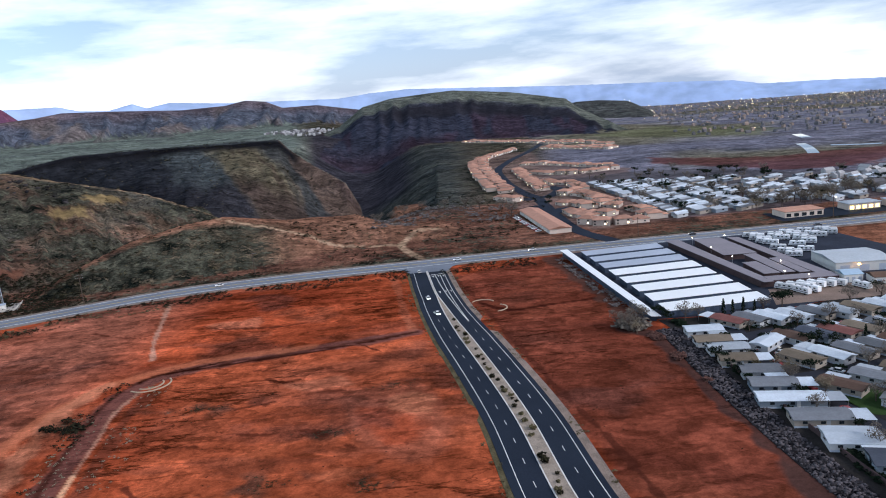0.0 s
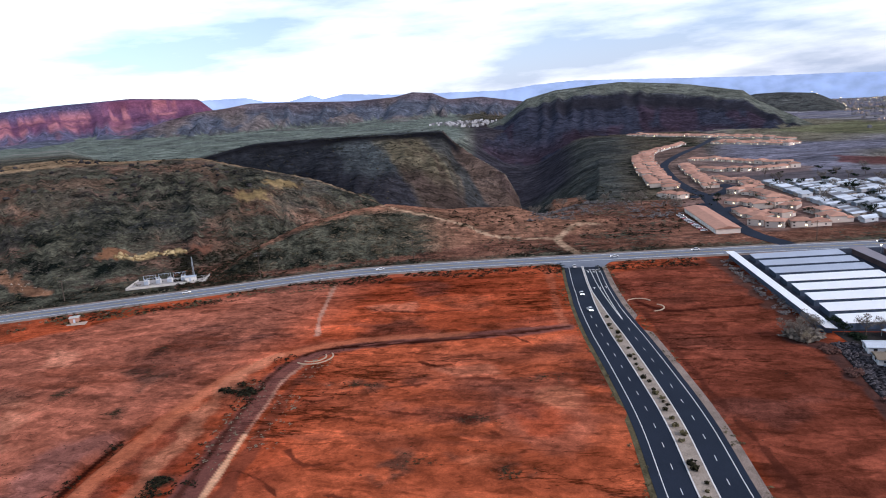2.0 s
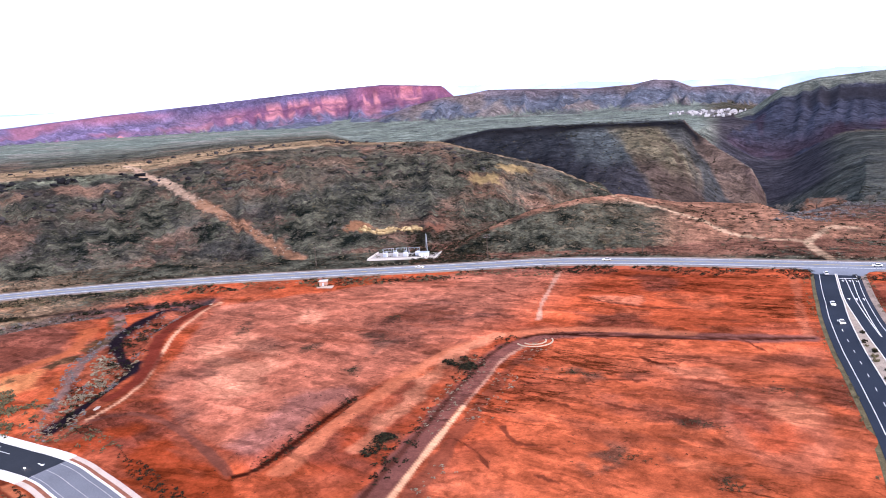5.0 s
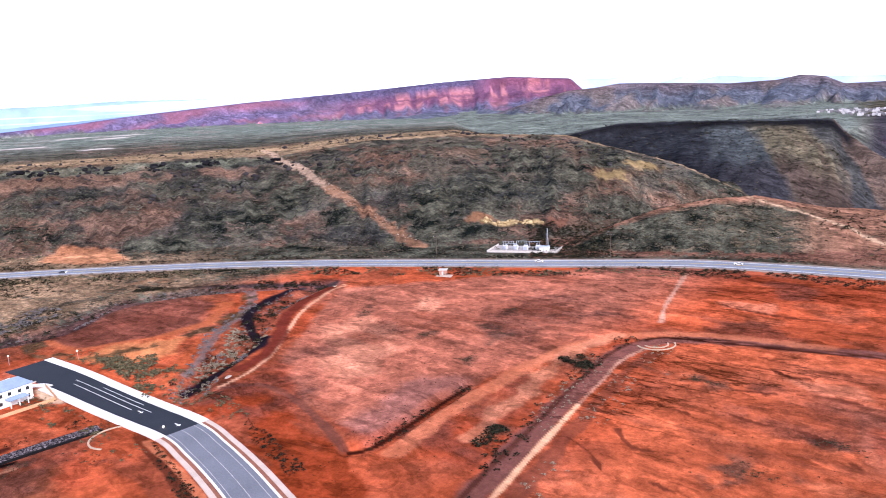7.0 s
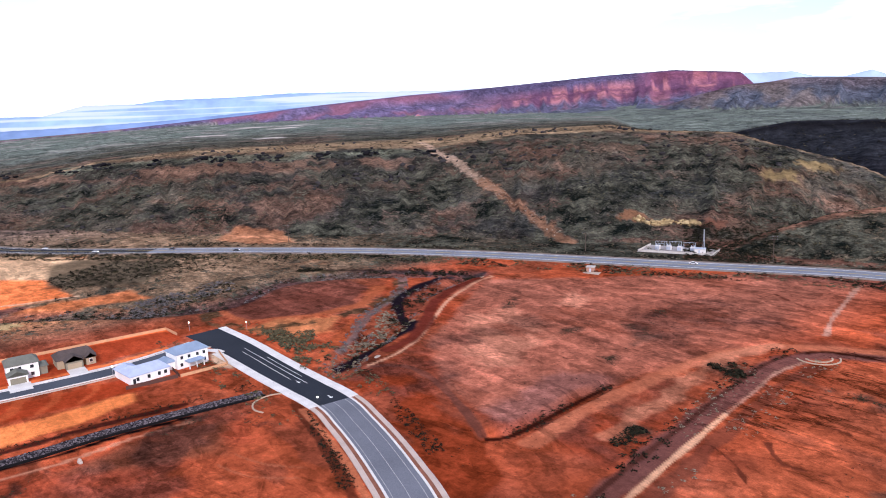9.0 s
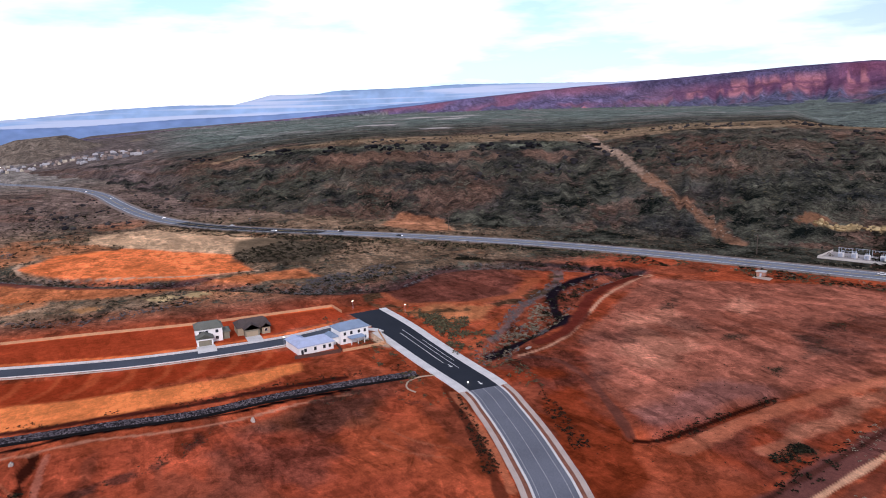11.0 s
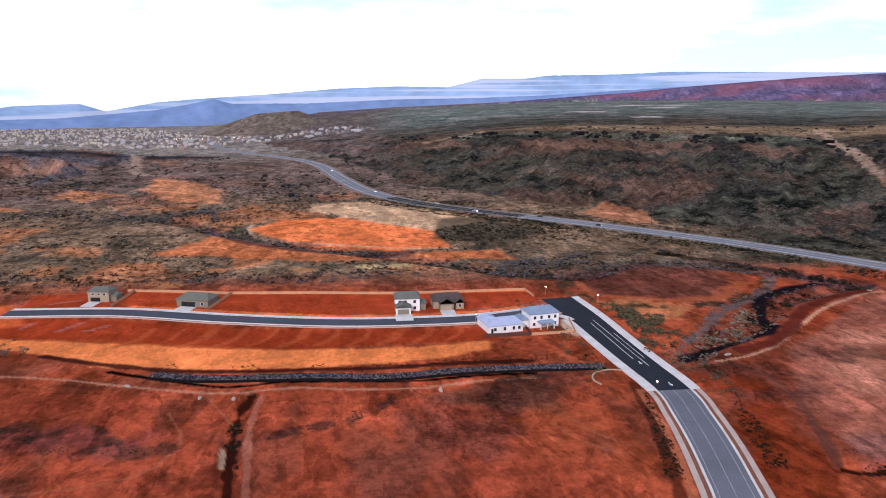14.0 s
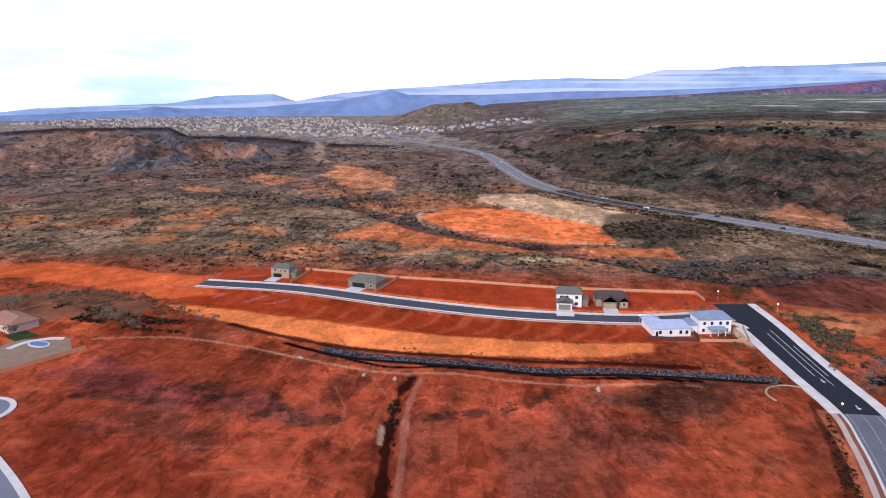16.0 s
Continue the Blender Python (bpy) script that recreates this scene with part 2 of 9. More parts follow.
# ---- mesh helpers ----
def part(name, bm, material, parent=None, label=""):
    """Links a bmesh as one mesh object, under a thing or a part if given."""
    me = bpy.data.meshes.new(name)
    bm.normal_update()
    bm.to_mesh(me)
    bm.free()
    for m in (material if isinstance(material, (list, tuple)) else [material]):
        me.materials.append(m)
    ob = new(name, me)
    if parent is not None:
        ob.parent = parent
    return tagged(ob, label)


def thing(name, label, category, group="", kind=""):
    return tagged(new(name), label, category, group, kind)


def box(bm, x0, x1, y0, y1, z0, z1, bevel=0.0):
    made = bmesh.ops.create_cube(bm, size=1.0, matrix=Matrix.Translation(((x0 + x1) / 2, (y0 + y1) / 2, (z0 + z1) / 2)) @ Matrix.Diagonal((x1 - x0, y1 - y0, z1 - z0, 1)))
    if bevel:
        edges = list({e for v in made["verts"] for e in v.link_edges})
        bmesh.ops.bevel(bm, geom=edges, offset=bevel, segments=1, affect="EDGES")
    return bm


def cyl(bm, x, y, z0, z1, r0, r1=None, sides=8):
    r1 = r0 if r1 is None else r1
    rings = [[bm.verts.new((x + r * math.cos(2 * math.pi * k / sides), y + r * math.sin(2 * math.pi * k / sides), z)) for k in range(sides)] for z, r in ((z0, r0), (z1, r1))]
    for k in range(sides):
        bm.faces.new((rings[0][k], rings[0][(k + 1) % sides], rings[1][(k + 1) % sides], rings[1][k]))
    bm.faces.new(rings[1])
    bm.faces.new(rings[0][::-1])
    return bm


def beam(bm, a, b, w):
    """A square bar from a to b."""
    a, b = Vector(a), Vector(b)
    d = (b - a).normalized()
    s = d.cross(Vector((0, 0, 1)) if abs(d.z) < 0.9 else Vector((1, 0, 0))).normalized() * w / 2
    t = d.cross(s).normalized() * w / 2
    v = [bm.verts.new(p + i * s + j * t) for p in (a, b) for i, j in ((-1, -1), (1, -1), (1, 1), (-1, 1))]
    for f in ((0, 1, 5, 4), (1, 2, 6, 5), (2, 3, 7, 6), (3, 0, 4, 7), (3, 2, 1, 0), (4, 5, 6, 7)):
        bm.faces.new([v[k] for k in f])
    return bm


def gable(bm, x0, x1, y0, y1, z, rise, over=0.4, thick=0.18, hip=0.0):
    """A pitched roof, ridge along x, with real thickness; hip pulls the ridge's ends in."""
    x0, x1, y0, y1 = x0 - over, x1 + over, y0 - over, y1 + over
    ym = (y0 + y1) / 2
    pts = [(x0, y0, z), (x1, y0, z), (x1, y1, z), (x0, y1, z), (x0 + hip, ym, z + rise), (x1 - hip, ym, z + rise)]
    up = [bm.verts.new((x, y, h + thick)) for x, y, h in pts]
    lo = [bm.verts.new(p) for p in pts]
    for f in ((0, 1, 5, 4), (2, 3, 4, 5), (1, 2, 5), (3, 0, 4)):
        bm.faces.new([up[k] for k in f])
        bm.faces.new([lo[k] for k in reversed(f)])
    for a, b in ((0, 1), (1, 2), (2, 3), (3, 0)):
        bm.faces.new((lo[a], lo[b], up[b], up[a]))
    return bm


def gable_body(bm, x0, x1, y0, y1, z0, z, rise):
    """Walls with a gable at each end, ridge along x."""
    ym = (y0 + y1) / 2
    lo = [bm.verts.new(p) for p in ((x0, y0, z0), (x1, y0, z0), (x1, y1, z0), (x0, y1, z0))]
    up = [bm.verts.new(p) for p in ((x0, y0, z), (x1, y0, z), (x1, y1, z), (x0, y1, z))]
    ra, rb = bm.verts.new((x0, ym, z + rise)), bm.verts.new((x1, ym, z + rise))
    bm.faces.new((lo[0], lo[1], up[1], up[0]))
    bm.faces.new((lo[2], lo[3], up[3], up[2]))
    bm.faces.new((lo[1], lo[2], up[2], rb, up[1]))
    bm.faces.new((lo[3], lo[0], up[0], ra, up[3]))
    return bm


def lumps(rng, count, spread, size, flat=1.0, base=0.0):
    """Vertices and faces of many small leaning leaf clumps round a middle."""
    verts, faces = [], []
    for k in range(count):
        while True:
            p = Vector((rng.uniform(-1, 1), rng.uniform(-1, 1), rng.uniform(-1, 1)))
            if 0.25 < p.length < 1.0:
                break
        c = Vector((p.x * spread[0], p.y * spread[1], p.z * spread[2] + base))
        s = size * rng.uniform(0.6, 1.4)
        q = Euler((rng.uniform(-0.9, 0.9), rng.uniform(-0.9, 0.9), rng.uniform(0, 6.28))).to_matrix()
        n = len(verts)
        for v in ((-s, -s * 0.6, 0), (s, -s * 0.5, 0), (s * 0.7, s * 0.6, s * 0.25), (-s * 0.8, s * 0.5, -s * 0.2), (0, 0, s * 0.7 * flat)):
            verts.append(tuple(c + q @ Vector(v)))
        faces += [(n, n + 1, n + 4), (n + 1, n + 2, n + 4), (n + 2, n + 3, n + 4), (n + 3, n, n + 4)]
    return verts, faces


def from_lists(name, verts, faces, material, parent=None, label="", smooth=False):
    me = bpy.data.meshes.new(name)
    me.from_pydata(verts, [], faces)
    if smooth:
        me.polygons.foreach_set("use_smooth", np.ones(len(me.polygons), bool))
    me.materials.append(material)
    ob = new(name, me)
    if parent is not None:
        ob.parent = parent
    return tagged(ob, label)

# ---- ground ----
def lattice(x, y, seed):
    """Smooth value noise in the plane, 0 to 1."""
    xi, yi = np.floor(x), np.floor(y)
    fx, fy = x - xi, y - yi
    fx, fy = fx * fx * (3 - 2 * fx), fy * fy * (3 - 2 * fy)

    def corner(a, b):
        h = np.sin(a * 127.1 + b * 311.7 + seed * 74.7) * 43758.5453
        return h - np.floor(h)

    return ((corner(xi, yi) * (1 - fx) + corner(xi + 1, yi) * fx) * (1 - fy)
            + (corner(xi, yi + 1) * (1 - fx) + corner(xi + 1, yi + 1) * fx) * fy)


def rough_field(x, y, size, octaves, seed):
    total, weight = 0.0, 0.0
    for k in range(octaves):
        total = total + lattice(x / size * 2 ** k, y / size * 2 ** k, seed + k) * 0.55 ** k
        weight += 0.55 ** k
    return total / weight


def step(lo, hi, v):
    u = np.clip((v - lo) / (hi - lo), 0, 1)
    return u * u * (3 - 2 * u)


def smooth_line(points, gap=4.0):
    """A Catmull-Rom line through plan points, resampled about every gap metres."""
    p = np.array(points, float)
    p = np.vstack([2 * p[0] - p[1], p, 2 * p[-1] - p[-2]])
    out = []
    for i in range(1, len(p) - 2):
        a, b, c, d = p[i - 1:i + 3]
        count = max(2, int(np.hypot(*(c - b)[:2]) / gap))
        for u in np.arange(count) / count:
            out.append(0.5 * (2 * b + (c - a) * u + (2 * a - 5 * b + 4 * c - d) * u ** 2 + (3 * b - a - 3 * c + d) * u ** 3))
    out.append(p[-2])
    return np.array(out)


def line_distance(x, y, line):
    """Distance of plan points from a polyline, worked out in the polyline's own surroundings only."""
    line = np.asarray(line, float)[:, :2]
    best = np.full(x.shape, 1e9)
    near = (x > line[:, 0].min() - 120) & (x < line[:, 0].max() + 120) & (y > line[:, 1].min() - 120) & (y < line[:, 1].max() + 120)
    if not near.any():
        return best
    px, py = x[near], y[near]
    found = np.full(px.shape, 1e9)
    for (ax, ay), (bx, by) in zip(line[:-1], line[1:]):
        ex, ey = bx - ax, by - ay
        u = np.clip(((px - ax) * ex + (py - ay) * ey) / (ex * ex + ey * ey + 1e-9), 0, 1)
        found = np.minimum(found, np.hypot(px - ax - u * ex, py - ay - u * ey))
    best[near] = found
    return best


def inside(x, y, polygon):
    hit = np.zeros(x.shape, bool)
    for (ax, ay), (bx, by) in zip(polygon, polygon[1:] + polygon[:1]):
        cross = (ay > y) != (by > y)
        hit ^= cross & (x < (bx - ax) * (y - ay) / (by - ay + 1e-9) + ax)
    return hit


HIGHWAY = [(900, 505), (600, 470), (380, 447), (268, 437), (174, 431), (70, 426), (-32, 417), (-98, 410), (-160, 397), (-222, 367), (-292, 333),
           (-355, 301), (-422, 260), (-484, 212), (-544, 160), (-614, 96), (-675, 55), (-760, 24), (-877, 2), (-1032, -21), (-1147, -52), (-1261, -103), (-1384, -165),
           (-1519, -218), (-1732, -272), (-2000, -330)]
HIGHWAY_LINE = smooth_line(HIGHWAY, 12.0)

# hills: azimuth (degrees anticlockwise from north), distance of the foot, of the crest, height of the crest, fall behind it
HILLS = {}


def hill(name, rows):
    HILLS[name] = rows


hill("plateau", [(14, 640, 690, -25, 0.5), (18, 600, 720, 6, 0.5), (22.5, 570, 760, 30, 0.5), (28.3, 510, 800, 50, 0.35), (30.8, 490, 820, 60, 0.12), (39.6, 480, 850, 66, 0.004),
                (46.7, 490, 860, 64, -0.003), (53, 520, 880, 54, -0.012), (63, 560, 900, 55, -0.013), (72, 610, 950, 55, -0.010), (78, 670, 1050, 48, -0.007), (85, 780, 1250, 33, -0.003),
                (91, 1050, 1500, 11, 0.0), (96, 1500, 1750, -10, 0.02)])
hill("knoll", [(33, 450, 460, -8, 0.4), (28.7, 448, 500, 7, 0.35), (24, 444, 535, 17, 0.3), (20, 442, 565, 20, 0.3), (17, 440, 590, 19, 0.35), (12.8, 438, 590, 11, 0.4),
              (7, 440, 600, 7, 0.4), (4, 442, 540, 3, 0.1), (0.4, 445, 520, 2, 0.05), (-4, 445, 520, -3, 0.05)])
hill("black_hill", [(36, 1000, 1180, 30, 0.1), (29, 1000, 1150, 53, 0.06), (26.8, 960, 1150, 60, 0.05), (19.7, 800, 1150, 58, 0.05), (15.4, 740, 1150, 57, 0.05), (12.3, 720, 1140, 55, 0.08),
                (11.5, 720, 1120, 38, 0.2), (10, 780, 1050, 19, 0.25), (7.6, 840, 980, -4, 0.3), (6.5, 900, 960, -40, 0.4)])
hill("mesa", [(12.5, 1700, 2000, -10, 0.1), (9.4, 1600, 2050, 23, 0.1), (7.6, 1600, 2100, 41, 0.1), (5.7, 1580, 2100, 90, 0.1), (3.5, 1560, 2100, 107, 0.05), (0.4, 1580, 2100, 113, 0.05),
             (-1.4, 1600, 2100, 115, 0.05), (-5.7, 1620, 2100, 97, 0.05), (-10, 1600, 2050, 66, 0.05), (-10.9, 1580, 2000, 41, 0.1), (-12.4, 1500, 1900, 17, 0.15), (-14.5, 1350, 1700, -8, 0.15), (-16, 1300, 1700, -40, 0.15)])
hill("badlands", [(41, 2500, 2850, 5, 0.05), (36, 2500, 2850, 70, 0.05), (33, 2420, 2850, 115, 0.05), (30.5, 2420, 2850, 140, 0.05), (28.5, 2420, 2850, 146, 0.05), (26.8, 2420, 2850, 157, 0.05), (23.5, 2420, 2850, 149, 0.05), (19, 2420, 2850, 134, 0.05),
                (15.8, 2420, 2850, 137, 0.05), (14.4, 2420, 2850, 150, 0.05), (12.9, 2420, 2850, 140, 0.05), (11.7, 2420, 2850, 112, 0.05), (9.1, 2420, 2850, 111, 0.05), (5.7, 2420, 2850, 78, 0.05), (0, 2420, 2850, 20, 0.05)])
hill("red_mesa", [(96, 3300, 3500, -10, 0.02), (90, 3250, 3500, 20, 0.02), (84, 3200, 3500, 46, 0.02), (76, 3100, 3500, 74, 0.02), (72, 3000, 3500, 92, 0.02), (67, 2950, 3500, 113, 0.02), (63.3, 2900, 3500, 136, 0.02), (59.3, 2900, 3500, 154, 0.02), (55, 2850, 3500, 172, 0.02),
                (50.8, 2850, 3500, 184, 0.02), (45.2, 2850, 3500, 203, 0.02), (40, 2800, 3500, 221, 0.02), (35, 2800, 3500, 230, 0.02), (30.4, 2850, 3500, 207, 0.05), (29.3, 2900, 3500, 143, 0.1), (26.6, 3000, 3500, 126, 0.1), (23, 3100, 3500, 60, 0.1)])
hill("left_ridge", [(150, 800, 1200, 20, 0.1), (126, 850, 1200, 37, 0.1), (122.5, 840, 1200, 40, 0.1), (115.5, 830, 1200, 38, 0.1), (114.4, 830, 1180, 26, 0.1), (108, 760, 1180, 22, 0.1), (104.5, 800, 1180, 11, 0.1), (99, 1000, 1300, -3, 0.1), (96, 1100, 1300, -20, 0.1)])
hill("butte_row", [(100, 2400, 2600, -25, 0.1), (98.3, 2300, 2600, 3, 0.1), (95.7, 2200, 2600, 42, 0.1), (92.6, 2200, 2600, 52, 0.1), (90.9, 2250, 2600, 23, 0.1), (89.5, 2250, 2600, 13, 0.1), (87.8, 2200, 2600, 33, 0.1), (85.2, 2300, 2600, 4, 0.1), (83, 2400, 2600, -30, 0.1)])
hill("small_hill", [(-8, 2600, 2900, 10, 0.1), (-10.8, 2500, 2900, 39, 0.1), (-12.5, 2500, 2900, 38, 0.1), (-14.6, 2450, 2900, 27, 0.1), (-16.2, 2400, 2800, -12, 0.1), (-18, 2400, 2700, -60, 0.1)])
hill("mound", [(-17, 1600, 1700, -60, 0.2), (-18.6, 1580, 1700, -16, 0.1), (-20.2, 1560, 1700, -6, 0.1), (-22.1, 1580, 1700, -19, 0.1), (-24, 1600, 1700, -60, 0.1)])
hill("behind", [(130, 3000, 4300, -60, 0.02), (160, 2600, 4000, 60, 0.02), (200, 2600, 4000, 120, 0.02), (250, 2600, 4000, 90, 0.02), (300, 2600, 4000, 60, 0.02), (322, 3000, 4300, -60, 0.02)])
FAR_PLAIN = [(-45, -60), (-18, -55), (-5, -25), (5, 0), (9, 95), (14, 118), (30, 125), (38, 125), (48, 90), (60, 80), (71, 30), (83, 5), (90, -14), (100, -58), (126, -66), (180, -30), (315, -60)]
CANYON = [(-180, 640), (-130, 735), (-137, 960), (-160, 1290), (-185, 1600)]
CANYON_LINE = smooth_line(CANYON, 40.0)
CREEK = smooth_line([(-228, 118), (-245, 137), (-254, 153), (-267, 172), (-282, 188), (-298, 205), (-308, 228), (-320, 260)], 6.0)
CREEK_WEST = smooth_line([(-318, 262), (-372, 208), (-384, 164), (-362, 128), (-372, 95), (-405, 55), (-440, 10), (-470, -30), (-530, -91), (-570, -122), (-640, -190)], 8.0)

WEDGE = smooth_line([(-149, 124), (-146, 130), (-147.5, 145), (-150, 165), (-152, 184)], 4.0)
FIELD_DITCH = smooth_line([(-221, -36), (-209, -38), (-195, -38), (-175, -37), (-147, -34), (-120, -33)], 4.0)


def table(rows, az, k):
    rows = sorted(rows)
    return np.interp(az, [r[0] for r in rows], [r[k] for r in rows])


def terrain(x, y):
    """Height of the ground, the hill each point belongs to and how high up that hill it lies."""
    x, y = np.asarray(x, float), np.asarray(y, float)
    dist = np.hypot(x, y)
    az = np.degrees(np.arctan2(-x, y))
    az = np.where(az < -45, az + 360, az)
    plain = table(FAR_PLAIN, az, 1) * np.clip((dist - 1000) / 3500, 0, 1.2)
    z = plain + (rough_field(x, y, 90, 3, 3) - 0.5) * 1.0 * step(120, 260, dist) * step(62, 40, x) * np.where((x < -215) & (y < 130), 0.0, 1.0)
    z = z + (rough_field(x, y, 260, 4, 5) - 0.5) * 9 * step(520, 900, dist)
    owner, rise = np.zeros(x.shape, int), np.zeros(x.shape)
    cut = line_distance(x, y, CANYON_LINE)
    z = z - 55 * (1 - step(10, 150, cut))
    bumps = rough_field(x, y, 160, 5, 11) - 0.5
    flank = np.clip(np.abs(rough_field(np.degrees(np.arctan2(-x, y)) * 40.0 + rough_field(x, y, 200, 3, 19) * 60, dist * 0.16, 46, 4, 17) - 0.5) * 5, 0, 1)
    wander = rough_field(x, y, 240, 3, 29) - 0.5
    for k, (name, rows) in enumerate(HILLS.items(), 1):
        lo, hi = min(r[0] for r in rows), max(r[0] for r in rows)
        a = np.where(az > hi + 90, az - 360, az)
        a = np.where(a < lo - 180, a + 360, a)
        foot, crest, top, fall = (table(rows, a, i) for i in (1, 2, 3, 4))
        wob = (rough_field(x, y, 45, 3, 23 + k) - 0.5)
        u = np.clip((dist - foot) / (crest - foot), 0, 1)
        base = plain - 4 - 50 * (1 - step(10, 150, cut))
        if name in ("mesa",):
            prof = np.interp(u, [0, 0.5, 0.62, 0.68, 1], [0, 0.50, 0.70, 0.84, 1])
        elif name == "red_mesa":
            prof = np.interp(u, [0, 0.45, 0.62, 0.70, 0.86, 0.92, 1], [0, 0.22, 0.34, 0.52, 0.62, 0.93, 1])
        elif name == "black_hill":
            prof = np.interp(u, [0, 0.86, 0.91, 1], [0, 0.80, 0.94, 1])
        elif name == "badlands":
            prof = np.interp(u, [0, 0.3, 0.6, 0.85, 0.93, 1], [0, 0.22, 0.50, 0.80, 0.95, 1])
        else:
            prof = np.interp(u, [0, 0.35, 0.75, 1], [0, 0.42, 0.86, 1])
        h = base + (top - base) * prof
        worn = {"badlands": 3, "mesa": 2, "red_mesa": 4, "black_hill": 2, "plateau": 5, "left_ridge": 4, "knoll": 1.5}.get(name, 5)
        h = h - worn * flank * np.clip(4 * u * (1 - u), 0, 1) * (1 if name != "plateau" else 1.0) + bumps * 0.25 * worn * np.clip(3 * (1 - u), 0, 1) * (u > 0)
        if name in ("badlands", "red_mesa", "black_hill", "mesa", "left_ridge"):
            # spurs and gullies that run aslant down the face
            often, lean, deep = {"badlands": (0.8, 1.3, 66), "red_mesa": (1.1, 0.5, 34), "black_hill": (0.5, 2.2, 10), "mesa": (0.9, 0.8, 13), "left_ridge": (0.22, 0.5, 30)}[name]
            turn = a * often + lean * u + wander * 1.6 + 50
            fold = np.abs(2 * lattice(turn, u * 1.6 + 9, 31 + k) - 1) + 0.34 * np.abs(2 * lattice(turn * 2.7 + wander, u * 3.0 + 5, 61 + k) - 1) + 0.12 * np.abs(2 * lattice(turn * 7.1, u * 7.0 + 5, 63 + k) - 1)
            h = h - deep * fold * np.interp(u, [0, 0.15, 0.5, 0.85, 1], [0, 0.3, 1, 0.45, 0])
        h = h + wob * 0.12 * np.minimum(worn, 12) * (u > 0.05)
        h = np.where(dist > crest, top - fall * np.where(fall < 0, np.minimum(dist - crest, 1650), dist - crest) + bumps * 3 * np.clip((dist - crest) / 200, 0, 1), h)
        h = np.where((a < lo) | (a > hi) | (dist < foot), -999, h)
        over = h > z
        z = np.where(over, h, z)
        owner = np.where(over, k, owner)
        rise = np.where(over, u, rise)
    # the creek bed and the highway's level strip
    for line, deep, wide in ((CREEK, 2.6, 9), (CREEK_WEST, 2.2, 14), (WEDGE, 1.3, 5), (FIELD_DITCH, 1.2, 4)):
        z = z - deep * (1 - step(2, wide, line_distance(x, y, line)))
    road = line_distance(x, y, HIGHWAY_LINE)
    z = plain + (z - plain) * step(13, 42, road)
    return z, owner, rise, az, dist


def height(x, y):
    return float(terrain(np.array([x]), np.array([y]))[0][0])


HILL_ID = {name: k for k, name in enumerate(HILLS, 1)}

RED = np.array([0.37, 0.074, 0.029])
PALE_RED = np.array([0.37, 0.128, 0.080])
DEEP_RED = np.array([0.165, 0.026, 0.011])
ORANGE = np.array([0.95, 0.225, 0.064])
SAND = np.array([0.50, 0.34, 0.22])
SCRUB = np.array([0.115, 0.085, 0.058])
BROWN = np.array([0.145, 0.062, 0.038])

# lines drawn on the earth: points, half width, colour, strength
PATHS = []


def path(name, points, half, colour, amount):
    PATHS.append((name, points, half, colour, amount))


path("track", [(-102, 110), (-107, 140), (-113, 172), (-118, 205), (-122, 236), (-117, 257), (-103, 268), (-80, 275), (-45, 282), (-17, 291)], 4.6, np.array([0.145, 0.060, 0.050]), 0.9)
path("track_ruts", [(-104, 112), (-109, 136), (-115, 172), (-121, 205), (-125, 240), (-119, 260), (-100, 271), (-64, 277), (-17, 292)], 1.0, np.array([0.07, 0.022, 0.015]), 0.85)
# dark weeds beside the track, their shadows painted in with them
path("track_side", [(-92, 112), (-97, 138), (-101, 160), (-106, 188), (-110, 214), (-112, 231), (-111, 243)], 2.4, np.array([0.075, 0.030, 0.022]), 0.55)
path("track_edge", [(-97, 112), (-102, 138), (-106, 160), (-111, 188)], 1.0, np.array([0.74, 0.40, 0.23]), 0.9)
path("track_edge", [(-111, 188), (-115, 214), (-118, 231), (-116, 247)], 0.6, np.array([0.46, 0.24, 0.16]), 0.7)
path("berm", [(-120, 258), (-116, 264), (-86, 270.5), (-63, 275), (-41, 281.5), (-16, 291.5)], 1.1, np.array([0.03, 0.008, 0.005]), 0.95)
path("trail_top", [(-150, 372), (-141, 336), (-133, 305), (-125, 283)], 1.1, np.array([0.44, 0.23, 0.16]), 0.85)
path("pale_wash", [(-137, 129), (-143, 165), (-144, 197), (-143, 225), (-136, 250), (-124, 263), (-102, 276), (-60, 283)], 3.5, np.array([0.48, 0.15, 0.075]), 0.7)
path("west_path", [(-226, 130), (-230, 146), (-242, 167), (-263, 191), (-283, 216), (-302, 252), (-303, 262), (-314, 264)], 0.9, np.array([0.58, 0.30, 0.18]), 0.9)
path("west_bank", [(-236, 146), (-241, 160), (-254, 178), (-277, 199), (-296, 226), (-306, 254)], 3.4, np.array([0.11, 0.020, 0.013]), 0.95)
# shadow under the wedge's low edge, painted as a dark line
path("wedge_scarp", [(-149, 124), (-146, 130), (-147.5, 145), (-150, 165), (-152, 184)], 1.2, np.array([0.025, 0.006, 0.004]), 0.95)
path("wedge_lip", [(-216, 140), (-200, 139), (-184, 137), (-166, 129), (-151, 122)], 1.2, np.array([0.20, 0.05, 0.025]), 0.6)
# shadow line at the foot of the stone bank, painted into the earth
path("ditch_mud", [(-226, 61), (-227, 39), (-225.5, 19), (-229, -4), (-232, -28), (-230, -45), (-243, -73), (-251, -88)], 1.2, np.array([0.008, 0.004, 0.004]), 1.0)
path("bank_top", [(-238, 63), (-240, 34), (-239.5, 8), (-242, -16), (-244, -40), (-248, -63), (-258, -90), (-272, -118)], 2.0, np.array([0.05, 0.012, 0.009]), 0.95)
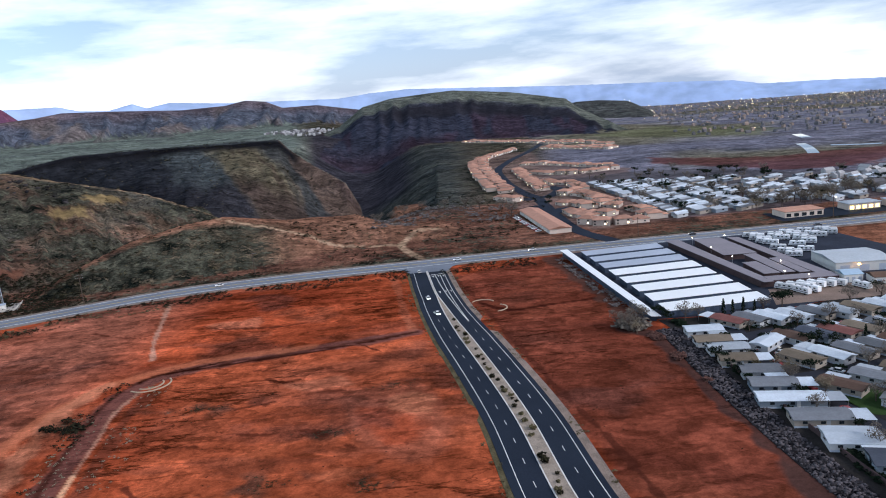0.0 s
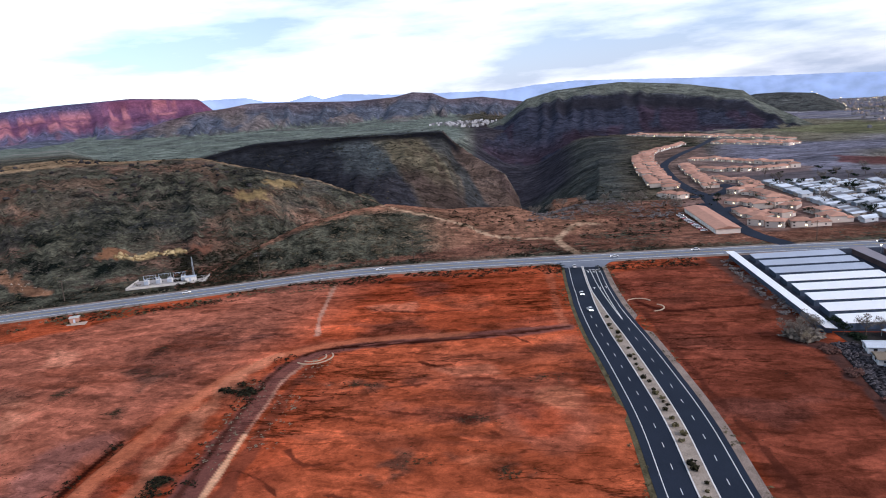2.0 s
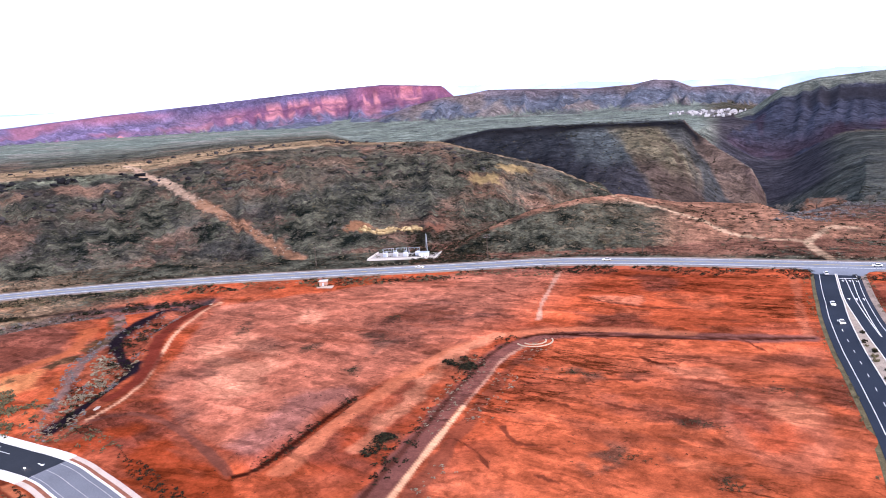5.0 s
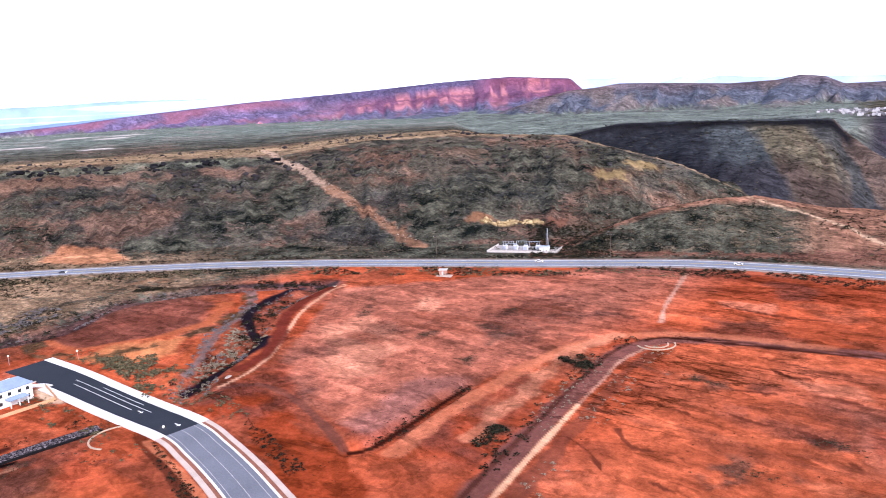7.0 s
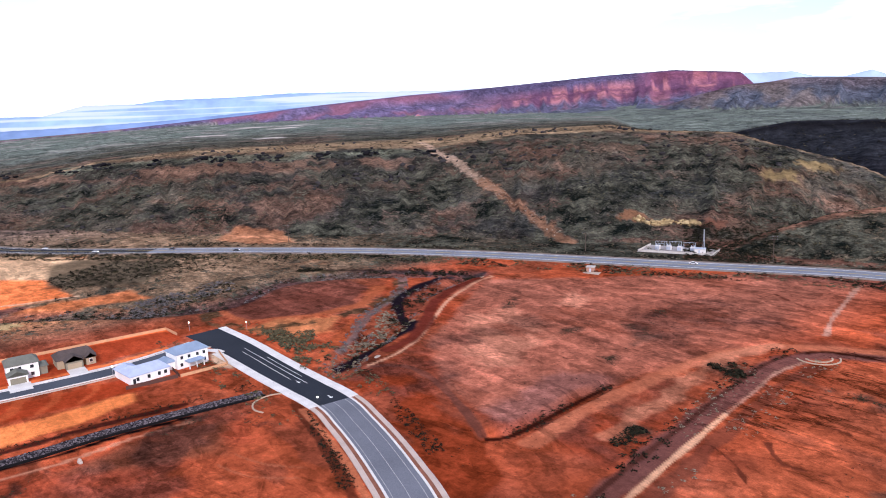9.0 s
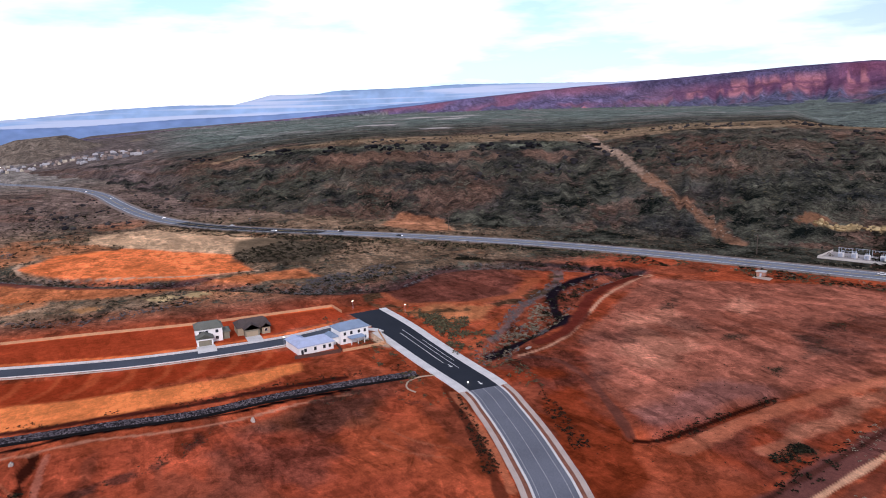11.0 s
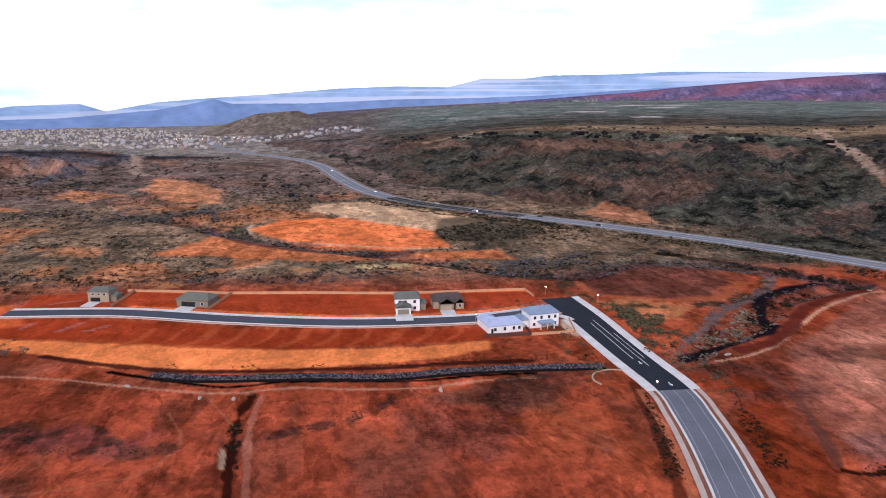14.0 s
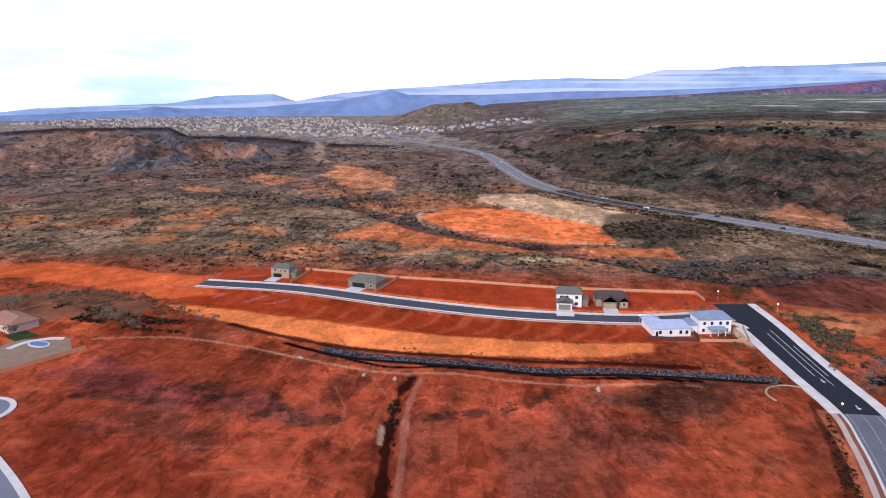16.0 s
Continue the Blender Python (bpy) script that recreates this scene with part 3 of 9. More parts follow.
path("south_trail", [(-222, 62), (-222, 42), (-219, 19), (-222, -5), (-226, -21), (-225, -36), (-226, -51), (-238, -83), (-247, -105), (-254, -135), (-250, -165)], 0.85, np.array([0.50, 0.22, 0.13]), 0.8)
path("hedge_line", [(-405, 190), (-384, 213), (-359, 235), (-331, 255), (-319, 268)], 2.4, np.array([0.014, 0.010, 0.009]), 0.9)
path("kerb_ditch", [(-211, 92), (-192, 87.5), (-174, 83.5), (-150, 77), (-125, 68)], 1.7, np.array([0.050, 0.014, 0.009]), 0.7)
path("verge_bare", [(-205, 91.5), (-188, 89), (-166, 84.5), (-140, 77)], 1.2, np.array([0.55, 0.17, 0.08]), 0.7)
path("creek_rock", [(-250, 131), (-261, 144), (-281, 162), (-297, 183), (-312, 203), (-336, 222), (-348, 226)], 2.3, np.array([0.150, 0.125, 0.118]), 0.75)
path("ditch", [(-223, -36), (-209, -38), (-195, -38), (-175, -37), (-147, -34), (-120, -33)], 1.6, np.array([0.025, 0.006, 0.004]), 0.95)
path("ditch_side", [(-221, -32.5), (-206, -33.5), (-190, -33.5), (-161, -31), (-120, -29)], 1.1, PALE_RED, 0.75)
path("ditch_mark", [(-176, -39), (-186, -40)], 0.8, SAND, 0.7)
path("east_track", [(1, 382), (12, 330), (21, 279), (29, 234), (35, 205), (41, 175), (46, 140), (50, 100)], 1.1, np.array([0.055, 0.016, 0.011]), 0.65)
path("east_berm", [(64, 318), (45, 314), (25, 311), (14, 325)], 1.6, np.array([0.04, 0.010, 0.007]), 0.9)
path("canyon_path", [(-17, 434), (-30, 471), (-29, 498), (-20, 523), (-5, 523)], 3.0, SAND, 0.7)
path("knoll_path", [(-30, 484), (-54, 487), (-76, 496), (-90, 510), (-109, 529), (-134, 546), (-159, 552), (-176, 555)], 2.2, SAND, 0.8)
path("scar", [(-470, 418), (-514, 435), (-601, 473), (-686, 509), (-785, 561)], 4.8, np.array([0.42, 0.285, 0.20]), 0.85)
path("scar_low", [(-343, 367), (-394, 391), (-452, 412), (-514, 435)], 6.0, np.array([0.25, 0.120, 0.066]), 0.75)
path("scar_line", [(-596, 614), (-657, 579), (-785, 561), (-841, 464), (-922, 362), (-1010, 240), (-1100, 110)], 6.0, np.array([0.34, 0.22, 0.125]), 0.75)
path("dirt_road", [(-940, -240), (-1000, -264), (-1153, -296), (-1357, -305), (-1515, -294), (-1883, -279)], 8.0, np.array([0.36, 0.25, 0.18]), 0.8)
path("creek_bed", [(-436, 40), (-440, 10), (-453, -27), (-482, -63), (-512, -82), (-544, -100)], 5.0, np.array([0.13, 0.045, 0.040]), 0.85)
path("creek_water", [(-500, -76), (-512, -83), (-544, -102)], 2.2, np.array([0.13, 0.10, 0.17]), 0.85)
path("pad_edge", [(-560, -68), (-541, -70), (-509, -61), (-483, -33), (-454, 22), (-448, 41), (-444, 70)], 1.5, np.array([0.62, 0.40, 0.26]), 0.85)
path("lot_front", [(-307, 78), (-302.5, 58), (-302.5, 28), (-306, -8), (-319, -51), (-337, -102)], 1.7, ORANGE, 0.75)
for k in range(11):
    path("lot_wash", [(-287 - 0.6 * max(0, k - 3) * 3, 46 - 13 * k), (-274 - 0.6 * max(0, k - 3) * 3, 43 - 13 * k), (-266 - 0.6 * max(0, k - 3) * 3, 36 - 13 * k)], 1.1 + 0.5 * (k % 3), np.array([0.50, 0.10, 0.032]), 0.6)
# rills washed into the red field
RILL = np.array([0.075, 0.018, 0.011])
for pts in ([(-171, 330), (-156, 320), (-139, 314)], [(-117, 326), (-109, 320), (-97, 318), (-82, 316), (-64, 320)], [(-71, 251), (-63, 246), (-58, 248)],
            [(-77, 260), (-64, 258), (-50, 256), (-31, 260)], [(-75, 225), (-65, 228), (-51, 234), (-40, 234)], [(-84, 212), (-69, 206), (-59, 204), (-48, 205), (-41, 200)],
            [(-98, 200), (-89, 201), (-80, 200)], [(-34, 193), (-29, 189), (-22, 185)], [(-39, 281), (-32, 273), (-28, 269)], [(-103, 166), (-92, 161), (-84, 153)],
            [(-71, 155), (-62, 153), (-55, 150)], [(-109, 217), (-98, 213), (-88, 222)], [(-92, 178), (-84, 170), (-70, 172)]):
    path("rill", pts, 0.6, RILL, 0.8)
path("avenue_edge", [(-31, 389), (-27, 358), (-22, 319), (-18, 295)], 2.0, np.array([0.46, 0.16, 0.09]), 0.35)
path("peach_strip", [(-124, 150), (-129, 170), (-130, 184), (-135, 207), (-138, 236), (-132, 256)], 3.5, np.array([0.56, 0.23, 0.13]), 0.4)
path("corner_rim", [(-225, 130), (-216, 140), (-198, 140), (-172, 132), (-152, 124)], 1.6, np.array([0.10, 0.040, 0.030]), 0.65)
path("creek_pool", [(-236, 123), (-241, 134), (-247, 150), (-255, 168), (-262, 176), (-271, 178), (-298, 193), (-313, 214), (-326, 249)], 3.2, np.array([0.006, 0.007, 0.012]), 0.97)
# trodden lines across the south field
for pts in ([(-212, -60), (-190, -52), (-172, -62), (-168, -90)], [(-226, -51), (-210, -44), (-200, -38)], [(-150, -44), (-158, -60), (-154, -84)], [(-190, 62), (-178, 66), (-168, 74)], [(-186, 56), (-174, 60), (-164, 70)]):
    path("thin_trail", pts, 0.5, np.array([0.42, 0.14, 0.07]), 0.45)
for pts in ([(-206, -116), (-206, -107), (-199, -94), (-188, -82), (-192, -70)], [(-192, -25), (-194, -16), (-198, -5), (-208, 8), (-216, 16)], [(-219, 49), (-222, 59), (-220, 66), (-214, 75), (-205, 76)]):
    path("weedy_line", pts, 3.0, np.array([0.060, 0.026, 0.020]), 0.75)
for pts in ([(-309, -140), (-317, -137)], [(-303, -123), (-315, -116)], [(-347, -141), (-353, -129)], [(-301, -112), (-308, -104)]):
    path("silt_streak", pts, 1.0, np.array([0.42, 0.20, 0.17]), 0.45)
path("weedy_line", [(-200, -142), (-198, -130), (-197, -118), (-202, -108), (-210, -100), (-199, -95), (-202, -88), (-202, -78), (-193, -72), (-186, -64), (-188, -56)], 3.5, np.array([0.085, 0.034, 0.022]), 0.7)
path("weedy_line", [(-352, 112), (-330, 110), (-306, 118), (-296, 146), (-300, 178), (-322, 210), (-352, 222), (-392, 200)], 4.0, np.array([0.075, 0.055, 0.028]), 0.8)
path("bank_foot", [(68, 272), (76, 262), (77, 240), (77.5, 215), (79, 180), (81, 150), (84, 120), (90, 90)], 3.6, np.array([0.060, 0.036, 0.032]), 0.85)
path("shed_foot", [(58, 405), (63, 372), (67, 340), (70, 310), (72, 286)], 4.0, np.array([0.085, 0.046, 0.036]), 0.8)
# spreads of other earth: polygon, colour, edge softness, strength
SPREADS = []
FIELDS = ("mid_field", "pale_field", "dark_corner", "south_field", "east_field", "bright_earth", "deep_earth", "violet_earth", "patch", "south_glow", "south_dark", "south_violet", "south_brown", "round_field", "creek_flat")


def spread(name, polygon, colour, soft, amount):
    SPREADS.append((name, polygon, colour, soft, amount))


spread("pale_field", [(-300, 255), (-190, 375), (-120, 395), (-122, 290), (-150, 190), (-152, 135), (-185, 137), (-235, 165)], PALE_RED, 5, 0.92)
spread("dark_corner", [(-227, 118), (-233, 137), (-208, 138), (-177, 133), (-149, 124), (-146, 120), (-128, 110), (-120, 92), (-144, 98), (-186, 110)], np.array([0.185, 0.030, 0.010]), 2, 0.97)
spread("south_field", [(-215, 75), (-130, 66), (-80, 50), (-60, -160), (-160, -150), (-250, -165), (-222, -40)], np.array([0.35, 0.066, 0.029]), 10, 0.85)
spread("south_glow", [(-200, 60), (-188, 78), (-160, 78), (-150, 62), (-168, 46), (-190, 44)], np.array([0.40, 0.085, 0.032]), 16, 0.75)
spread("south_dark", [(-178, -134), (-170, -96), (-152, -74), (-130, -90), (-140, -130)], np.array([0.17, 0.026, 0.012]), 16, 0.75)
spread("south_violet", [(-232, -150), (-214, -120), (-196, -60), (-186, -64), (-198, -130), (-214, -160)], np.array([0.15, 0.042, 0.042]), 10, 0.7)
spread("south_brown", [(-217, 70), (-196, 62), (-198, 36), (-212, 20), (-217, 40)], np.array([0.10, 0.045, 0.025]), 8, 0.75)
spread("mid_field", [(-105, 262), (-20, 285), (5, 240), (25, 130), (-85, 110)], np.array([0.44, 0.104, 0.044]), 16, 0.65)
spread("patch", [(-45, 232), (-12, 238), (-2, 205), (-10, 180), (-30, 190)], PALE_RED, 8, 0.5)
spread("bright_earth", [(-24, 224), (-16, 229), (-8, 221), (-10, 210), (-16, 211), (-23, 215)], np.array([0.56, 0.19, 0.10]), 3, 0.8)
spread("bright_earth", [(-70, 188), (-61, 196), (-52, 198), (-55, 188), (-62, 183)], np.array([0.50, 0.12, 0.05]), 4, 0.7)
spread("bright_earth", [(-39, 179), (-32, 179), (-28, 176), (-36, 171), (-40, 174)], np.array([0.54, 0.15, 0.07]), 3, 0.7)
spread("bright_earth", [(-64, 243), (-43, 248), (-37, 238), (-54, 236)], np.array([0.54, 0.18, 0.10]), 3, 0.7)
spread("bright_earth", [(-116, 328), (-94, 335), (-90, 318), (-112, 318)], np.array([0.54, 0.18, 0.10]), 4, 0.7)
spread("bright_earth", [(-214, 170), (-250, 202), (-245, 223), (-217, 219), (-189, 176), (-193, 162)], np.array([0.53, 0.215, 0.13]), 10, 0.7)
spread("bright_earth", [(-236, 247), (-246, 267), (-232, 263), (-220, 244)], np.array([0.53, 0.215, 0.13]), 5, 0.7)
spread("deep_earth", [(-35, 221), (-26, 217), (-16, 208), (-10, 202), (-15, 193), (-23, 191), (-30, 204)], np.array([0.34, 0.060, 0.022]), 5, 0.8)
spread("violet_earth", [(-147, 128), (-162, 137), (-169, 159), (-172, 180), (-155, 185), (-152, 161), (-148, 139)], np.array([0.25, 0.11, 0.092]), 8, 0.7)
for poly in ([(-109, 229), (-91, 231), (-75, 229), (-75, 225), (-89, 223)], [(-49, 203), (-40, 206), (-30, 203), (-32, 197), (-46, 198)], [(-32, 232), (-24, 241), (-13, 238), (-16, 232), (-27, 229)],
             [(-60, 183), (-48, 181), (-39, 177), (-46, 173), (-57, 159), (-65, 165), (-64, 175)], [(-32, 172), (-26, 175), (-20, 170), (-24, 164), (-29, 166)], [(-205, 217), (-203, 229), (-197, 217), (-200, 207)],
             [(-190, 240), (-186, 253), (-168, 236), (-172, 222)], [(-256, 232), (-272, 254), (-241, 221), (-238, 207)], [(-196, 266), (-194, 280), (-185, 259)], [(-172, 201), (-168, 208), (-163, 197)],
             [(-137, 223), (-127, 216), (-124, 225), (-132, 233)], [(-121, 147), (-125, 161), (-119, 160), (-115, 145)], [(-233, 84), (-234, 93), (-222, 93), (-219, 85)]):
    spread("weed_patch", poly, np.array([0.085, 0.050, 0.036]), 6, 0.8)
spread("street_end", [(-333, -172), (-340, -160), (-333, -152), (-326, -162)], np.array([0.34, 0.22, 0.17]), 4, 0.8)
spread("east_field", [(-4, 380), (64, 410), (78, 290), (76, 230), (82, 150), (92, 60), (56, 60), (42, 130), (16, 290)], np.array([0.140, 0.042, 0.027]), 6, 0.88)
spread("estate_earth", [(45, 1050), (55, 640), (62, 560), (100, 480), (165, 490), (150, 560), (215, 830), (130, 960), (150, 1200), (110, 1200)], np.array([0.17, 0.115, 0.10]), 8, 0.85)
spread("far_park_earth", [(138, 780), (160, 492), (220, 498), (320, 508), (425, 530), (410, 645), (330, 672), (292, 760), (227, 795)], np.array([0.085, 0.08, 0.09]), 6, 0.9)
spread("red_bank", [(249, 850), (300, 775), (332, 700), (391, 690), (468, 745), (540, 849), (448, 830), (373, 820), (336, 845), (262, 915)], np.array([0.105, 0.036, 0.034]), 10, 0.9)
spread("valley_green", [(300, 1500), (420, 1250), (520, 1180), (620, 1300), (520, 1700)], np.array([0.12, 0.125, 0.065]), 40, 0.8)
spread("berm_face", [(-287, -95), (-273, -55), (-265, -29), (-262, -3), (-260, 24), (-262, 52), (-254, 51), (-247, 36), (-244, 9), (-243, -16), (-245, -40), (-248, -63), (-256, -90), (-273, -115), (-283, -141), (-298, -160), (-294, -128)], np.array([0.95, 0.27, 0.078]), 2.5, 0.97)
spread("lots_south", [(-264, 58), (-280, 56), (-283, 21), (-288, -14), (-296, -52), (-314, -96), (-327, -154), (-302, -160), (-276, -73), (-264, -25)], np.array([0.32, 0.040, 0.012]), 3, 0.95)
spread("lots_north", [(-312, 88), (-335, 87), (-338, 26), (-352, -60), (-365, -111), (-365, -155), (-340, -152), (-340, -115), (-322, -56), (-304, -2), (-302, 35)], np.array([0.40, 0.056, 0.018]), 3, 0.95)
spread("lot_wall_strip", [(-336, 88), (-341, 26), (-355, -60), (-369, -111), (-366, -111), (-352, -60), (-338, 26), (-333, 88)], ORANGE, 2, 0.8)
spread("pad", [(-533, -71), (-499, -49), (-461, -20), (-442, 34), (-445, 68), (-509, 64), (-579, 0), (-575, -46)], ORANGE, 5, 0.95)
spread("pad_slope", [(-658, -26), (-670, 33), (-585, 92), (-540, 110), (-509, 64), (-579, 0), (-623, -27)], np.array([0.70, 0.44, 0.25]), 6, 0.95)
spread("creek_flat", [(-454, -120), (-439, -73), (-419, -18), (-415, 32), (-406, 100), (-436, 96), (-431, 33), (-464, -39), (-519, -89)], np.array([0.62, 0.17, 0.055]), 6, 0.9)
spread("scrub_mound", [(-300, -250), (-322, -215), (-308, -165), (-282, -160), (-270, -200), (-268, -240)], np.array([0.17, 0.085, 0.05]), 8, 0.9)
spread("west_bank_orange", [(-361, -300), (-372, -254), (-356, -197), (-346, -158), (-315, -140), (-304, -165), (-322, -205), (-335, -250), (-335, -300)], np.array([0.68, 0.135, 0.038]), 5, 0.9)
spread("dark_bank", [(-557, 73), (-566, 97), (-492, 150), (-450, 105), (-477, 61)], np.array([0.055, 0.05, 0.035]), 8, 0.9)
spread("round_field", [(-350, 116), (-382, 150), (-391, 177), (-356, 201), (-333, 196), (-308, 171), (-307, 148), (-319, 119)], np.array([0.150, 0.050, 0.034]), 4, 0.95)
spread("round_slope", [(-354, 118), (-320, 116), (-303, 150), (-300, 176), (-330, 208), (-336, 202), (-308, 174), (-308, 150), (-322, 122)], np.array([0.44, 0.115, 0.045]), 3, 0.8)
spread("corner_gravel", [(-287, 92), (-268, 93), (-262, 90), (-266, 86), (-284, 89)], np.array([0.60, 0.46, 0.31]), 2, 0.85)
spread("creek_patch", [(-311, 114), (-310, 137), (-294, 156), (-278, 142), (-285, 120)], np.array([0.52, 0.20, 0.08]), 6, 0.8)
spread("creek_slope", [(-241, 116), (-257, 126), (-279, 150), (-303, 181), (-326, 208), (-307, 199), (-281, 165), (-258, 138)], np.array([0.40, 0.085, 0.03]), 4, 0.85)
for poly in ([(-735, -279), (-800, -278), (-751, -213), (-704, -239)], [(-676, -325), (-693, -310), (-658, -270), (-648, -290)], [(-476, -244), (-499, -229), (-478, -215), (-463, -234)],
             [(-464, -186), (-494, -180), (-479, -159), (-455, -156)], [(-900, -215), (-788, -207), (-695, -157), (-678, -112), (-779, -123), (-855, -164)]):
    spread("orange_knob", poly, np.array([0.64, 0.25, 0.105]), 12, 0.85)
spread("cut", [(-566, 196), (-596, 226), (-556, 249), (-505, 236), (-515, 215)], np.array([0.48, 0.19, 0.09]), 6, 0.8)
spread("river_flat", [(330, 600), (700, 900), (1400, 1500), (1900, 1500), (900, 640)], np.array([0.17, 0.065, 0.045]), 60, 0.8)
spread("yard_earth", [(175, 432), (420, 440), (420, 400), (215, 372), (205, 425)], np.array([0.26, 0.09, 0.05]), 6, 0.7)


TAN_ROCK = np.array([0.46, 0.33, 0.16])
WHITE_ROCK = np.array([0.52, 0.46, 0.42])
# outcrops: place, reach, colour
SPOTS = [(-318, 440, 8, TAN_ROCK), (-302, 456, 6, TAN_ROCK), (-331, 431, 5, TAN_ROCK), (-340, 436, 12, np.array([0.20, 0.095, 0.05])), (-288, 462, 10, np.array([0.16, 0.07, 0.045])), (-312, 600, 16, np.array([0.24, 0.17, 0.08])), (-308, 655, 18, np.array([0.24, 0.17, 0.08])),
         (-1542, 548, 50, WHITE_ROCK), (-2000, 854, 70, WHITE_ROCK), (-1935, 962, 60, WHITE_ROCK), (-1215, 543, 34, WHITE_ROCK), (-1759, 831, 55, WHITE_ROCK),
         (-400, 30, 7, TAN_ROCK), (-402, 12, 8, TAN_ROCK), (-398, -25, 7, np.array([0.42, 0.20, 0.08])), (-375, -95, 9, np.array([0.42, 0.17, 0.07])), (-420, -170, 14, np.array([0.42, 0.17, 0.07])), (-440, -230, 16, np.array([0.42, 0.17, 0.07]))]


def paint(x, y, z, owner, rise, az, dist):
    """The earth's colour, with some haze and hill shade in it, and how much scrub grows on it."""
    count = x.size
    col = np.tile(SCRUB, (count, 1))
    cover = np.full(count, 0.75)

    def lay(mask, colour, amount=None):
        w = np.clip(mask, 0, 1)[:, None]
        col[:] = col * (1 - w) + np.asarray(colour) * w
        if amount is not None:
            cover[:] = cover * (1 - w[:, 0]) + amount * w[:, 0]

    blot = rough_field(x, y, 60, 4, 41)
    streak = rough_field(x * 0.5 + y * 0.15, y * 1.6, 40, 4, 47)
    # red fields on the camera's side of the highway
    road_y = np.interp(x, *np.array(sorted((p[0], p[1]) for p in HIGHWAY_LINE)).T)
    south = step(4, -4, y - road_y + 8) * step(-390, -330, x + np.clip(-(y - 60), 0, 200) * 0.2) * step(240, 190, x)
    lay(south, RED, 0.15)
    lay(south * step(0.55, 0.75, blot) * 0.6, PALE_RED)
    lay(south * step(0.56, 0.70, streak) * 0.55, DEEP_RED)
    lay(south * step(0.62, 0.72, rough_field(x, y, 34, 4, 53)) * 0.35, BROWN, 0.55)
    west = step(-350, -420, x) * step(1500, 1000, dist) * (owner == 0) * step(330, 200, y)
    lay(west, np.array([0.285, 0.180, 0.108]), 0.54)
    lay(west * step(0.57, 0.64, blot) * step(0, -12, y - road_y) * 0.75, np.array([0.56, 0.20, 0.080]), 0.26)
    lay(west * step(620, 800, dist) * 0.8, np.array([0.185, 0.130, 0.110]), 0.42)
    lay(west * step(-392, -372, x) * 0.8, np.array([0.19, 0.058, 0.038]), 0.35)
    north = step(6, 30, y - road_y) * (dist < 640) * (np.abs(az) < 34) * (owner != HILL_ID["plateau"])
    lay(north * 0.9, np.array([0.185, 0.082, 0.055]), 0.5)
    green_plain = step(560, 680, dist) * step(1700, 1500, dist) * step(-5, 0, az) * step(12, 8, az) * (owner == 0)
    lay(green_plain, np.array([0.062, 0.066, 0.060]), 0.45)
    lay(green_plain * step(0.45, 0.62, rough_field(x, y, 110, 3, 57)) * 0.6, np.array([0.030, 0.034, 0.036]), 0.35)
    # valley floor: lilac-blue haze is mixed into the ground colour
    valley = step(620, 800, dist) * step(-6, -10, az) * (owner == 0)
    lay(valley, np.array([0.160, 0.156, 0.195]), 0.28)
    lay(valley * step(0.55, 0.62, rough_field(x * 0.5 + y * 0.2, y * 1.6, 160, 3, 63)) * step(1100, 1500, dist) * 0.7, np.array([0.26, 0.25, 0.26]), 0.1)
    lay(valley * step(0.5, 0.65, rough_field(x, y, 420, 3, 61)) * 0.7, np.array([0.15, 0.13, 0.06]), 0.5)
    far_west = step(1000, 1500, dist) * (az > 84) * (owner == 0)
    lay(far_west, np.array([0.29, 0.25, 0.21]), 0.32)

    # the gorge is coloured much darker than the plain beside it
    gorge = step(900, 1050, dist) * step(2300, 1900, dist) * step(1.5, 3.5, az) * step(11.5, 9.5, az) * (owner == 0)
    lay(gorge * 0.92, np.array([0.036, 0.034, 0.044]), 0.2)
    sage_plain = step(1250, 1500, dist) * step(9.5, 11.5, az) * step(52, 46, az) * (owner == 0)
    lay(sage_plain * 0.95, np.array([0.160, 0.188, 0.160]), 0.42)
    lay(sage_plain * step(0.50, 0.62, rough_field(az * 40, dist * 0.5, 90, 4, 65)) * 0.5, np.array([0.115, 0.128, 0.118]), 0.4)

    def on(name):
        return (owner == HILL_ID[name]).astype(float)

    lay(on("plateau"), np.array([0.098, 0.082, 0.062]), 0.66)
    lay(on("plateau") * step(0.50, 0.64, blot) * 0.7, np.array([0.150, 0.080, 0.056]), 0.48)
    lay(on("plateau") * step(0.54, 0.66, rough_field(x, y * 1.4, 130, 4, 59)) * 0.6, np.array([0.066, 0.072, 0.068]), 0.72)
    # beyond the edge: a sage plain, paler with distance, then washed grey slopes
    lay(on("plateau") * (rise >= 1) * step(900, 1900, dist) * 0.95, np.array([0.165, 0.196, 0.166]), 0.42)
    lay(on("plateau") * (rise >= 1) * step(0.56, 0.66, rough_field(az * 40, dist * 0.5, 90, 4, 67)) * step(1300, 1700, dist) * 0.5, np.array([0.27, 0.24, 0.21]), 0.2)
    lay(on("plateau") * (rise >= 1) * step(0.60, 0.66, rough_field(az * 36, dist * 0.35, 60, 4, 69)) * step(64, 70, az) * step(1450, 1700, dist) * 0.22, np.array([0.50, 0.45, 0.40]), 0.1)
    high = on("plateau") * step(50, 58, az) * step(1150, 1050, dist)
    lay(high * step(0.62, 0.68, rise) * step(0.80, 0.76, rise) * 0.7, np.array([0.185, 0.105, 0.070]), 0.35)
    lay(high * step(0.78, 0.83, rise) * step(0.97, 0.93, rise) * 0.7, np.array([0.150, 0.165, 0.115]), 0.55)
